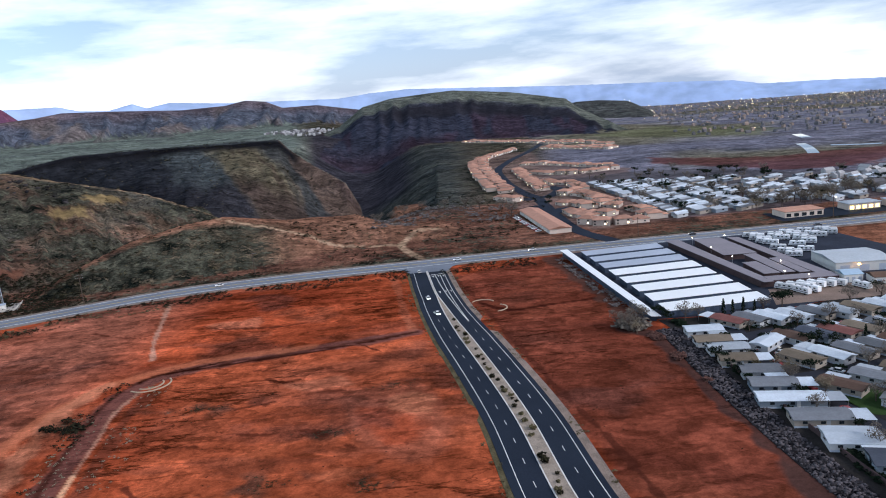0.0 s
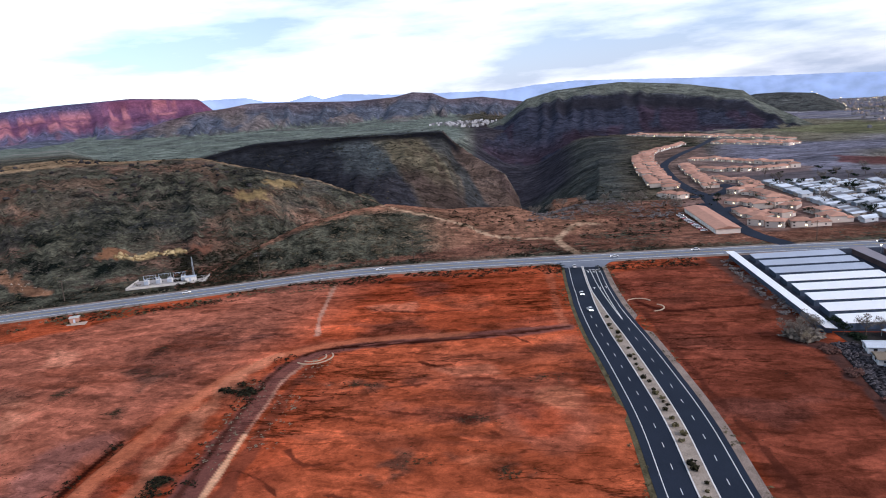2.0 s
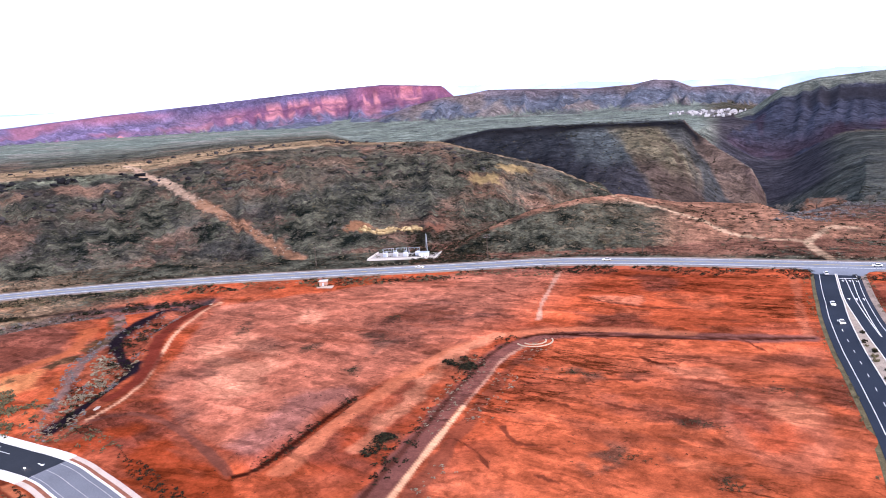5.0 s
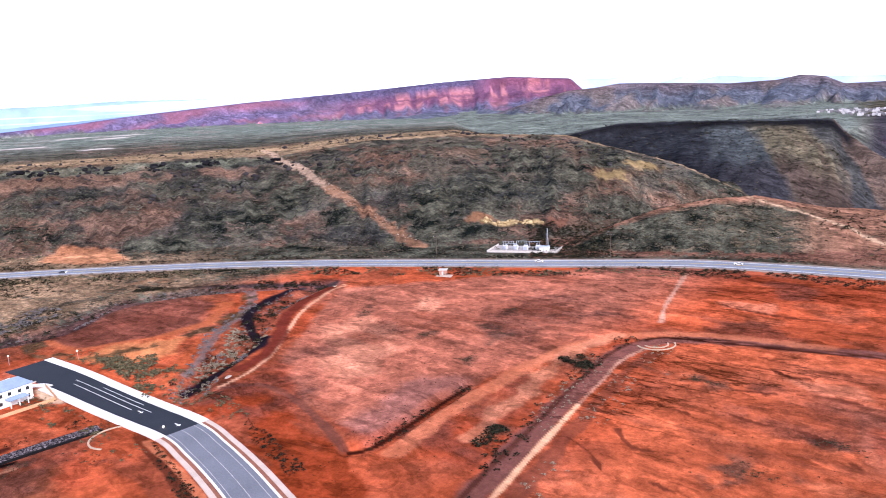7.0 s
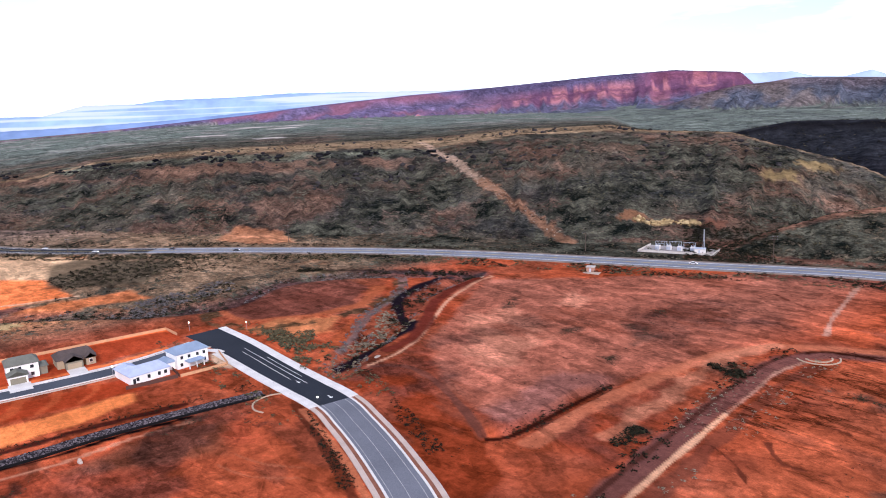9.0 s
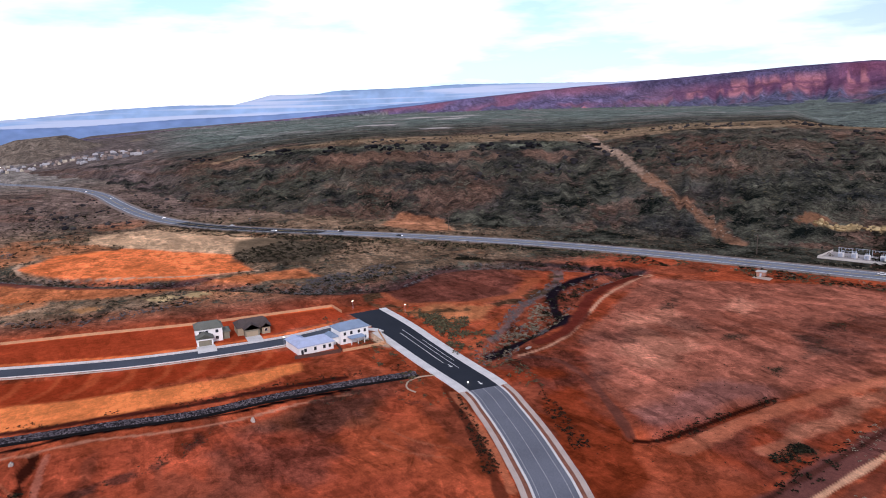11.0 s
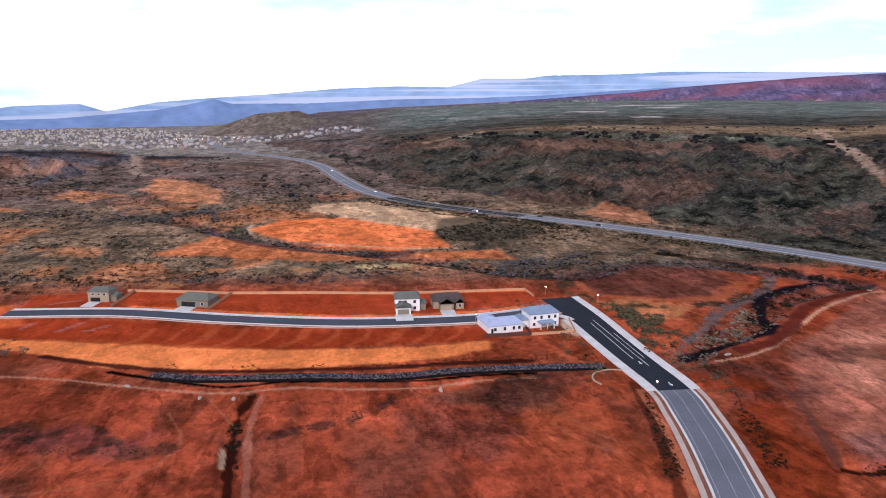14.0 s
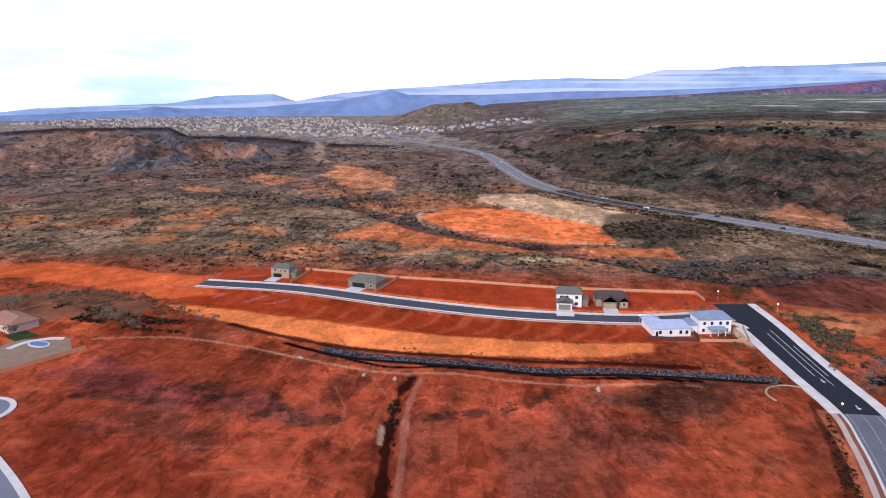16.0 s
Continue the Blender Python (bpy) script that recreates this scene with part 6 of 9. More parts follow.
def put_home(kind, x, y, turn, lift=0.0, plain=False):
    roof, siding, long, wide_, carport = kind
    m = pose(x, y, height(x, y) + 0.12 + lift, 0, 0, turn)
    if kind not in home_models:
        words = {"white": "bright white", "grey": "weathered grey", "tan": "tan shingle", "brown": "dark brown shingle", "red": "dull red", "slate": "dark slate"}[roof]
        home_models[kind] = make_home(roof, siding, long, wide_, carport, f"single-storey mobile home with a {words} roof" + (" and carport" if carport else ""), plain=plain)
        home_models[kind].matrix_world = m
    else:
        copy_thing(home_models[kind], m)


W_ROW = [("white", 1, 13, 5.4, 1, 92, 259, -4), ("tan", 1, 12, 5.6, 2, 91, 247.5, -4), ("white", 1, 13, 5.2, 0, 93, 238.5, -5), ("tan", 0, 11, 5.6, 2, 92, 228, -8), ("grey", 1, 12, 5.4, 1, 95, 217, -8),
         ("grey", 2, 13, 5.6, 2, 94, 206, -10), ("white", 2, 18, 5.2, 2, 94, 195, -10), ("grey", 0, 15, 6.0, 2, 96, 182.5, -10), ("white", 1, 13, 8.0, 1, 97.5, 169.5, -12), ("slate", 2, 11, 7.0, 2, 101, 157, -14), ("white", 1, 14, 7, 1, 101, 145, -14), ("tan", 0, 14, 7, 1, 103, 132, -14)]
for r, s, lo_, wi, cp, x, y, turn in W_ROW:
    put_home((r, s, lo_, wi + 1.4, cp), x + 1.0, y, turn)
for r, s, cp, x, y, turn in (("brown", 0, 1, 113.5, 201, 130), ("grey", 1, 1, 125.5, 205, 130), ("tan", 0, 1, 137, 208, 130), ("white", 1, 1, 148, 211, 130), ("grey", 1, 1, 124, 186, 130), ("tan", 0, 1, 135, 189, 130), ("white", 1, 1, 146, 193, 130), ("white", 1, 1, 159, 214, 130)):
    put_home((r, s, 12.5, 6.4, cp), x, y, turn)
for r, s, cp, x, y, turn in (("white", 1, 2, 109, 241, 40), ("tan", 0, 1, 113, 224, 122), ("white", 1, 2, 123, 225, 118), ("grey", 0, 1, 132, 227, 118), ("brown", 1, 0, 119.5, 244, 120), ("slate", 2, 1, 128.5, 245, 120), ("red", 0, 1, 137, 246, 120), ("tan", 0, 1, 146, 247, 120), ("grey", 1, 1, 155, 248, 120), ("grey", 0, 1, 141, 229, 118), ("brown", 0, 1, 150, 231, 118), ("tan", 1, 1, 164, 250, 120), ("grey", 1, 1, 159, 234, 118)):
    put_home((r, s, 12.5, 6.4, cp), x, y, turn)
for r, s, cp, x, y, turn in (("red", 0, 2, 106, 267, 125), ("grey", 1, 1, 114.5, 267, 120), ("white", 1, 1, 122.5, 267, 120), ("white", 2, 1, 131, 267, 118), ("grey", 0, 1, 140, 268, 118), ("white", 1, 1, 149, 268, 118), ("tan", 0, 1, 158, 269, 118), ("white", 1, 1, 167, 270, 118), ("white", 1, 1, 176, 272, 118)):
    put_home((r, s, 12.5, 6.4, cp), x, y, turn)
for k, (x, y, a) in enumerate(((104, 239, 95), (105, 224, 95), (110, 233, 30), (105.5, 204, 95), (118, 232, 120), (107, 187, 95), (127, 253, 120), (145, 256, 120), (119, 214, 130), (137, 236, 120))):
    put_car(2 + k % 2, x, y, a, 0.14)

PARK_STREET = rough_mat("park_asphalt", (0.035, 0.038, 0.05), 0.9, 0.25, 0.1, 2.0)
GARDEN = rough_mat("park_earth", (0.030, 0.027, 0.026), 0.95, 0.35, 0.15, 1.5)
bm = bmesh.new()
v = [bm.verts.new((x, y, 0.10)) for x, y in ((82, 280), (85, 262), (86.4, 230), (87.4, 190), (89.2, 160), (95, 110), (230, 110), (250, 240), (240, 330), (200, 303), (129, 277), (90, 279.5))]
bm.faces.new(v)
lot = bmesh.new()
lot.faces.new([lot.verts.new((x, y, 0.17)) for x, y in ((133, 286), (170, 286), (208, 292), (236, 326), (214, 322), (196, 300), (172, 309), (140, 309))])
tagged(part("pavement_lot", lot, rough_mat("lot_gravel", (0.26, 0.19, 0.155), 0.95, 0.25, 0.1, 2.0, 0.3)), "brown gravel lot behind the storage yard", "pavement", kind="structure")
tagged(part("pavement_park", bm, GARDEN), "brown gravel lots of the mobile home park", "pavement", kind="structure")
tagged(strip("road_park", [(108, 275), (104, 252), (103, 232), (104.5, 212), (108, 190), (113, 165), (118, 140)], 3.4, -3.4, 0.16, PARK_STREET, gap=3.0), "dark curving street among mobile homes", "road", kind="structure")
tagged(strip("road_park", [(105, 252), (120, 256), (140, 257), (165, 259), (190, 262)], 3.2, -3.2, 0.164, PARK_STREET, gap=4.0), "dark street among mobile homes", "road", kind="structure")
tagged(strip("road_park", [(105, 212), (122, 215), (145, 220), (170, 225)], 3.2, -3.2, 0.164, PARK_STREET, gap=4.0), "dark street among mobile homes", "road", kind="structure")
bm = bmesh.new()
v = [bm.verts.new((x, y, 0.16)) for x, y in ((109, 196), (117, 207), (125, 196), (118, 182), (113, 184))]
bm.faces.new(v)
tagged(part("lawn", bm, rough_mat("lawn", (0.035, 0.065, 0.02), 0.95, 0.3, 0.3, 3.0)), "small green lawn beside a home", "lawn", kind="structure")
wall_park = tagged(strip("wall_park", [(88, 266), (89.6, 230), (92, 188), (94, 160), (95.5, 146), (100, 100)], 0.15, -0.15, 1.5, BROWN_WALL, gap=6.0, deep=1.8), "low brown boundary wall of the park", "wall", kind="structure")


# ---- houses beyond the highway ----
TILE = rough_mat("orange_tile", (0.47, 0.255, 0.185), 0.85, 0.15, 0.3, 2.0, per_object=0.22)
STUCCO = rough_mat("stucco", (0.58, 0.49, 0.43), 0.9, 0.1, 0.3, 3.0, per_object=0.25)
WARM_PANE = glow_mat("lit_window", (1.0, 0.78, 0.45), 4)


def make_house(w, d, tall, roof, wall_mat, label, lit=True, group="houses of the far estate", hip=0.42, garage=True):
    """A stuccoed house: body, hipped tile roof, garage wing with door, windows."""
    t = thing("house", label, "house", group)
    bm = bmesh.new()
    box(bm, -w / 2, w / 2, -d / 2, d / 2, -0.5, tall)
    part("wall", bm, wall_mat, t)
    bm = bmesh.new()
    gable(bm, -w / 2, w / 2, -d / 2, d / 2, tall, d * 0.17, 0.5, 0.2, hip * d)
    part("roof", bm, roof, t)
    if garage:
        bm = bmesh.new()
        box(bm, -w / 2 + 0.8, -w / 2 + 6.8, -d / 2 - 4.0, -d / 2 + 0.5, -0.5, 2.7)
        g = part("garage", bm, wall_mat, t)
        bm = bmesh.new()
        gable(bm, -w / 2 + 0.8, -w / 2 + 6.8, -d / 2 - 4.0, -d / 2 + 0.2, 2.7, 1.0, 0.4, 0.16, 1.6)
        part("garage_roof", bm, roof, g)
        bm = bmesh.new()
        box(bm, -w / 2 + 1.5, -w / 2 + 6.1, -d / 2 - 4.06, -d / 2 - 3.9, -0.1, 2.2)
        part("garage_door", bm, WHITE_WALL, g)
    for k, (x, sy) in enumerate(((w * 0.2, -1), (w * 0.36, 1), (-w * 0.25, 1))):
        for z in ([0.9] if tall < 4 else [0.9, 2.9]):
            bm = bmesh.new()
            box(bm, x - 0.6, x + 0.6, sy * d / 2 - 0.06, sy * d / 2 + 0.06, z, z + 0.9)
            part("window", bm, WARM_PANE if lit and k in (0, 2) and z < 2 else GLASS, t)
    for sx in (1,):
        bm = bmesh.new()
        box(bm, sx * w / 2 - 0.06, sx * w / 2 + 0.06, -1.6, 0.2, 1.0, 2.2)
        part("window", bm, GLASS, t)
    return t


far_models = [make_house(12.5, 10.5, 2.7, TILE, STUCCO, "stuccoed house with an orange tile roof"), make_house(11.5, 10, 4.2, TILE, STUCCO, "two-storey stuccoed house with an orange tile roof"), make_house(14, 10, 2.7, TILE, STUCCO, "long stuccoed house with an orange tile roof", lit=False)]
far_used = [False] * 3


def put_house(k, x, y, turn):
    m = pose(x, y, height(x, y), 0, 0, turn)
    if far_used[k]:
        copy_thing(far_models[k], m)
    else:
        far_models[k].matrix_world = m
        far_used[k] = True


ESTATE_ROAD = [(103, 437), (91, 468), (86, 500), (85, 525), (84, 561), (84, 610), (84, 650), (79, 674), (73, 735), (70, 831), (73, 929), (91, 998), (141, 1176), (179, 1327), (200, 1400)]
tagged(strip("road_estate", ESTATE_ROAD, 5.0, -5.0, 0.2, ASPHALT, gap=12.0), "dark curving estate road between tiled houses", "road", kind="structure")
house_rng = random.Random(7)


def row(points, gap, side, kinds=(0, 1, 2), jitter=1.5, turn=0):
    line = smooth_line(points, 5.0)
    total = length_of(line)
    s = gap / 2
    while s < total:
        p = cut_line(line, s, s + 1.0)
        d = (p[-1] - p[0]) / (np.linalg.norm(p[-1] - p[0]) + 1e-9)
        n = np.array([-d[1], d[0]])
        q = p[0] + n * side
        put_house(house_rng.choice(kinds), q[0] + house_rng.uniform(-jitter, jitter), q[1] + house_rng.uniform(-jitter, jitter), math.degrees(math.atan2(d[1], d[0])) + (0 if side > 0 else 180) + turn + house_rng.choice((0, 0, 90, 8, -8)))
        s += gap * house_rng.uniform(0.9, 1.12)


row([(125, 1255), (85, 1153), (59, 1040), (56, 911), (59, 784), (62, 701)], 13.5, 0)
row([(108, 1215), (72, 1120), (46, 1030), (43, 911), (46, 790), (50, 715)], 15, 0)
row([(49, 661), (65, 631)], 11, 0)
row([(93, 905), (94, 818), (94, 739), (95, 690)], 12.5, 0)
row([(106, 950), (135, 932), (157, 906), (181, 875), (204, 864)], 13, 0)
row([(106, 860), (128, 834), (152, 822), (185, 829), (209, 830)], 13, 0)
row([(105, 770), (117, 737), (126, 728), (130, 673)], 13, 0)
row([(106, 652), (124, 636), (131, 607), (136, 585)], 12, 0)
row([(120, 665), (128, 600), (126, 572), (141, 556)], 12, 0)
row([(144, 547), (148, 500)], 12, 0)
row([(96, 556), (102, 526), (112, 534), (123, 521)], 11.5, 0)
row([(95, 506), (108, 494), (123, 493), (136, 492)], 12, 0)
row([(97, 600), (110, 585), (112, 560)], 13, 0)
row([(53, 1578), (120, 1504), (184, 1404), (246, 1306), (285, 1216)], 14, 0)
row([(70, 1600), (135, 1525), (200, 1420), (262, 1322)], 15, 0)
row([(175, 1243), (214, 1140), (254, 1085)], 13, 0)
row([(190, 1260), (230, 1160), (268, 1100)], 14, 0)
for pts in ([(84, 648), (98, 653), (112, 690), (106, 720)], [(80, 640), (66, 648)], [(86, 560), (100, 575), (118, 545)], [(84, 585), (72, 600)]):
    tagged(strip("road_estate", pts, 6.5, -6.5, 0.19, ASPHALT, gap=6.0), "dark parking court between tiled houses", "road", kind="structure")

# lamps at the doors of the estate, too many to count
lamp_rng = random.Random(23)
bm = bmesh.new()
spots = [(o.location.x, o.location.y) for o in scene.objects if o.parent is None and o.get("group") == "houses of the far estate"]
zs = terrain(np.array([q[0] for q in spots]), np.array([q[1] for q in spots]))[0]
for (x, y), z in zip(spots, zs):
    if lamp_rng.random() < 0.7:
        r = 0.22 * math.hypot(x, y) / 700
        bmesh.ops.create_cube(bm, size=r, matrix=Matrix.Translation((x + lamp_rng.uniform(-7, 7), y - 7.5, z + 2.3)))
tagged(part("door_lamps", bm, glow_mat("door_lamp", (1.0, 0.80, 0.45), 12)), "small warm lamps lit at the estate's doors", "lamps", kind="stuff")

# the long tiled building by the road
t = thing("carport_block", "long low building under one orange tile roof", "building")
bm = bmesh.new()
gable_body(bm, -46, 46, -7.5, 7.5, -0.4, 3.2, 1.6)
part("wall", bm, STUCCO, t)
bm = bmesh.new()
gable(bm, -46, 46, -7.5, 7.5, 3.2, 1.6, 0.6, 0.2)
part("roof", bm, TILE, t)
for k in range(17):
    bm = bmesh.new()
    box(bm, -44.5 + 5.3 * k, -41.5 + 5.3 * k, -7.56, -7.4, -0.2, 2.3)
    part("garage_door", bm, WHITE_WALL, t)
t.matrix_world = pose(71.5, 522, height(71.5, 522), 0, 0, -84)
for k in range(13):
    put_car((0, 2, 0, 3)[k % 4], 54 + k * 0.75, 550 - k * 5.2, 8, 0.05)

# the white-roofed park on the far side
FAR_PARK = [(140, 775), (162, 497), (220, 502), (320, 512), (424, 538), (404, 640), (330, 666), (290, 752), (227, 788)]
far_kinds = [("white", 1, 11, 4.4, 0), ("white", 0, 11, 4.4, 0), ("grey", 0, 11, 4.4, 0), ("white", 2, 11, 4.4, 0), ("white", 1, 10, 4.2, 0)]
park_rng = random.Random(11)
spots = []
for k in range(18):
    for y in np.arange(498, 790, 6.4):
        spots.append((165 + 14.6 * k + 3.4 * (k % 2) - 0.085 * (y - 497), y))
spots = [q for q in spots if inside(np.array([q[0]]), np.array([q[1]]), FAR_PARK)[0] and park_rng.random() < (0.88 if q[0] < 235 else 0.6)]
spots.sort(key=lambda q: math.hypot(*q))
for x, y in spots[:298]:
    put_home(park_rng.choice(far_kinds), x + park_rng.uniform(-1, 1), y + park_rng.uniform(-0.6, 0.6), 28 + park_rng.uniform(-5, 5), plain=True)
# lit shops along the highway
for x, y, w, d, h, turn, roof, label, lit in ((232, 470, 26, 16, 4.0, 4, TILE, "low shop with a dull orange roof and dark lot", False), (276, 476, 22, 12, 4.2, 4, ROOFS["white"], "lit shop with yellow windows and a flat pale roof", True), (300, 474, 14, 10, 4.6, 4, ROOFS["white"], "lit canopy building with yellow lamps", True)):
    t = thing("shop", label, "shop")
    bm = bmesh.new()
    box(bm, -w / 2, w / 2, -d / 2, d / 2, -0.4, h)
    part("wall", bm, STUCCO, t)
    bm = bmesh.new()
    gable(bm, -w / 2, w / 2, -d / 2, d / 2, h, 1.0, 0.6, 0.3, d * 0.4)
    part("roof", bm, roof, t)
    for k in range(5):
        bm = bmesh.new()
        box(bm, -w / 2 + w * (k + 0.2) / 5, -w / 2 + w * (k + 0.8) / 5, -d / 2 - 0.06, -d / 2 + 0.06, 0.6, 2.8)
        part("window", bm, glow_mat("shop_light", (1.0, 0.75, 0.15), 5) if lit else GLASS, t)
    t.matrix_world = pose(x, y, height(x, y), 0, 0, turn)

bm = bmesh.new()
v = [bm.verts.new((x, y, 0.12)) for x, y in ((214, 452), (330, 462), (330, 490), (214, 482))]
bm.faces.new(v)
tagged(part("pavement_shops", bm, ASPHALT), "dark asphalt lot before the shops", "pavement", kind="structure")

# ---- distant towns ----
def town(name, label, region, count, seed, mats, big=1.0):
    """A far town: many small pitched houses as one mass."""
    rng = random.Random(seed)
    bms = [bmesh.new() for _ in mats]
    made = 0
    xs, ys = [p[0] for p in region], [p[1] for p in region]
    spots = []
    while len(spots) < count:
        x, y = rng.uniform(min(xs), max(xs)), rng.uniform(min(ys), max(ys))
        if inside(np.array([x]), np.array([y]), region)[0]:
            spots.append((x, y))
    zs = terrain(np.array([s[0] for s in spots]), np.array([s[1] for s in spots]))[0]
    for (x, y), z in zip(spots, zs):
        bm = bms[rng.randrange(len(mats))]
        w, d, h = rng.uniform(10, 22) * big, rng.uniform(8, 13) * big, rng.uniform(2.4, 4.6)
        a = rng.choice((0.2, 1.77, 0.5)) + rng.uniform(-0.15, 0.15)
        ca, sa = math.cos(a), math.sin(a)
        pts = [(-w / 2, -d / 2, -2), (w / 2, -d / 2, -2), (w / 2, d / 2, -2), (-w / 2, d / 2, -2), (-w / 2, -d / 2, h), (w / 2, -d / 2, h), (w / 2, d / 2, h), (-w / 2, d / 2, h), (-w / 2, 0, h + 2), (w / 2, 0, h + 2)]
        v = [bm.verts.new((x + p[0] * ca - p[1] * sa, y + p[0] * sa + p[1] * ca, z + p[2])) for p in pts]
        for f in ((0, 1, 5, 4), (2, 3, 7, 6), (1, 2, 6, 9, 5), (3, 0, 4, 8, 7), (4, 5, 9, 8), (6, 7, 8, 9)):
            bm.faces.new([v[k] for k in f])
    for bm, m in zip(bms, mats):
        tagged(part(name, bm, m), label, "town", kind="stuff")


FAR_WHITE = rough_mat("far_white_houses", (0.42, 0.41, 0.42), 0.8, 0.2, 0.02, 0.3, 0.0)
FAR_TAN = rough_mat("far_tan_houses", (0.28, 0.22, 0.19), 0.8, 0.25, 0.02, 0.3, 0.0)
FAR_CREAM = rough_mat("far_cream_houses", (0.50, 0.44, 0.34), 0.8, 0.25, 0.02, 0.3, 0.0)
FAR_GREY = rough_mat("far_grey_houses", (0.15, 0.145, 0.155), 0.8, 0.25, 0.02, 0.3, 0.0)
town("far_town", "pale houses of a far town on the plain", [(-1500, -280), (-1900, -60), (-2300, -380), (-3600, -900), (-4200, -2400), (-2900, -2100), (-2300, -1250), (-1750, -560)], 2600, 3, [FAR_WHITE, FAR_CREAM, FAR_GREY, FAR_TAN], 0.5)
town("outer_park", "white-roofed mobile homes at the park's far end", [(330, 520), (430, 530), (640, 640), (700, 720), (560, 720), (404, 645), (340, 650)], 260, 12, [FAR_WHITE, FAR_WHITE, FAR_GREY], 0.55)
town("hillside_town", "pale houses below the buttes", [(-1650, -60), (-1560, 90), (-1900, 60), (-2050, -90)], 60, 4, [FAR_TAN, FAR_WHITE, FAR_GREY], 0.6)
town("gap_town", "white roofs of a town in the canyon's gap", [(-330, 1930), (-480, 2030), (-500, 2130), (-360, 2260), (-290, 2080)], 110, 5, [FAR_WHITE, FAR_GREY], 0.5)
town("valley_town", "scattered houses of the wide valley", [(420, 1250), (900, 1000), (2200, 2200), (2400, 3800), (1100, 4200), (700, 2400)], 2000, 6, [FAR_TAN, FAR_GREY, FAR_GREY], 0.42)

# lamps of the valley, too many to count
rng = random.Random(21)
bm = bmesh.new()
spots = []
while len(spots) < 270:
    x, y = rng.uniform(350, 2400), rng.uniform(950, 4200)
    if inside(np.array([x]), np.array([y]), [(420, 1250), (900, 1000), (2200, 2200), (2400, 3800), (1000, 4200), (640, 2400)])[0]:
        spots.append((x, y))
zs = terrain(np.array([s[0] for s in spots]), np.array([s[1] for s in spots]))[0]
for (x, y), z in zip(spots, zs):
    s = 0.24 * math.hypot(x, y) / 900 * rng.uniform(0.6, 1.6)
    bmesh.ops.create_cube(bm, size=1.0, matrix=Matrix.Translation((x, y, z + 7)) @ Matrix.Diagonal((s, s, s, 1)))
tagged(part("valley_lamps", bm, glow_mat("far_lamp", (1.0, 0.78, 0.40), 10)), "small lit lamps scattered over the valley", "lamps", kind="stuff")

# lamps and signals where the highway enters the town
rng = random.Random(25)
bm = bmesh.new()
for k in range(22):
    x, y = -1880 - rng.uniform(0, 220), -290 + rng.uniform(-130, 70)
    s = 0.55 * rng.uniform(0.6, 1.4)
    bmesh.ops.create_cube(bm, size=1.0, matrix=Matrix.Translation((x, y, height(x, y) + 7)) @ Matrix.Diagonal((s, s, s, 1)))
tagged(part("town_lamps", bm, glow_mat("town_lamp", (1.0, 0.88, 0.60), 8)), "small lit lamps where the highway meets the town", "lamps", kind="stuff")

# the shining river in the valley
WATER = rough_mat("river_water", (0.05, 0.06, 0.08), 0.04, 0.05, 0.02, 0.2, 0.0, spec=0.8)
for pts, w in (([(466, 940), (450, 890), (430, 840), (418, 812)], 6.0), ([(545, 1110), (530, 1070), (514, 1018)], 7.0), ([(478, 888), (500, 876), (530, 868)], 6.0)):
    tagged(strip("water", pts, w, -w, 0.3, WATER, gap=10.0), "bright bend of the valley river", "water", kind="structure")


# ---- houses of the new street ----
HOUSE_WHITE = rough_mat("house_white", (0.82, 0.82, 0.80), 0.8, 0.06, 0.3, 3.0)
BLUE_ROOF = rough_mat("blue_grey_shingle", (0.24, 0.32, 0.43), 0.8, 0.15, 0.4, 3.0)
PALE_BLUE_ROOF = rough_mat("pale_lilac_shingle", (0.42, 0.49, 0.66), 0.7, 0.12, 0.4, 3.0)
OLIVE_ROOF = rough_mat("olive_shingle", (0.16, 0.165, 0.14), 0.85, 0.15, 0.4, 3.0)
BROWN_SHINGLE = rough_mat("dark_brown_shingle", (0.095, 0.075, 0.07), 0.85, 0.15, 0.4, 3.0)
TAN_WALL = rough_mat("tan_stucco", (0.36, 0.29, 0.20), 0.9, 0.1, 0.3, 3.0)
OLIVE_WALL = rough_mat("olive_stucco", (0.22, 0.20, 0.15), 0.9, 0.1, 0.3, 3.0)
WOOD_FENCE = rough_mat("tan_fence", (0.56, 0.31, 0.17), 0.9, 0.15, 0.4, 3.0)
FENCE_DARK = rough_mat("rust_fence", (0.10, 0.05, 0.04), 0.9, 0.15, 0.4, 3.0)


def window_in(t, face, at, along, z, w=1.3, h=1.2):
    """A framed window on a wall: face is x or y, at its plane, along its place on it."""
    bm = bmesh.new()
    if face == "x":
        box(bm, at - 0.07, at + 0.07, along - w / 2 - 0.1, along + w / 2 + 0.1, z - 0.1, z + h + 0.1)
    else:
        box(bm, along - w / 2 - 0.1, along + w / 2 + 0.1, at - 0.07, at + 0.07, z - 0.1, z + h + 0.1)
    fr = part("window", bm, HOUSE_WHITE, t)
    bm = bmesh.new()
    if face == "x":
        box(bm, at - 0.1, at + 0.1, along - w / 2, along + w / 2, z, z + h)
    else:
        box(bm, along - w / 2, along + w / 2, at - 0.1, at + 0.1, z, z + h)
    part("pane", bm, GLASS, fr)


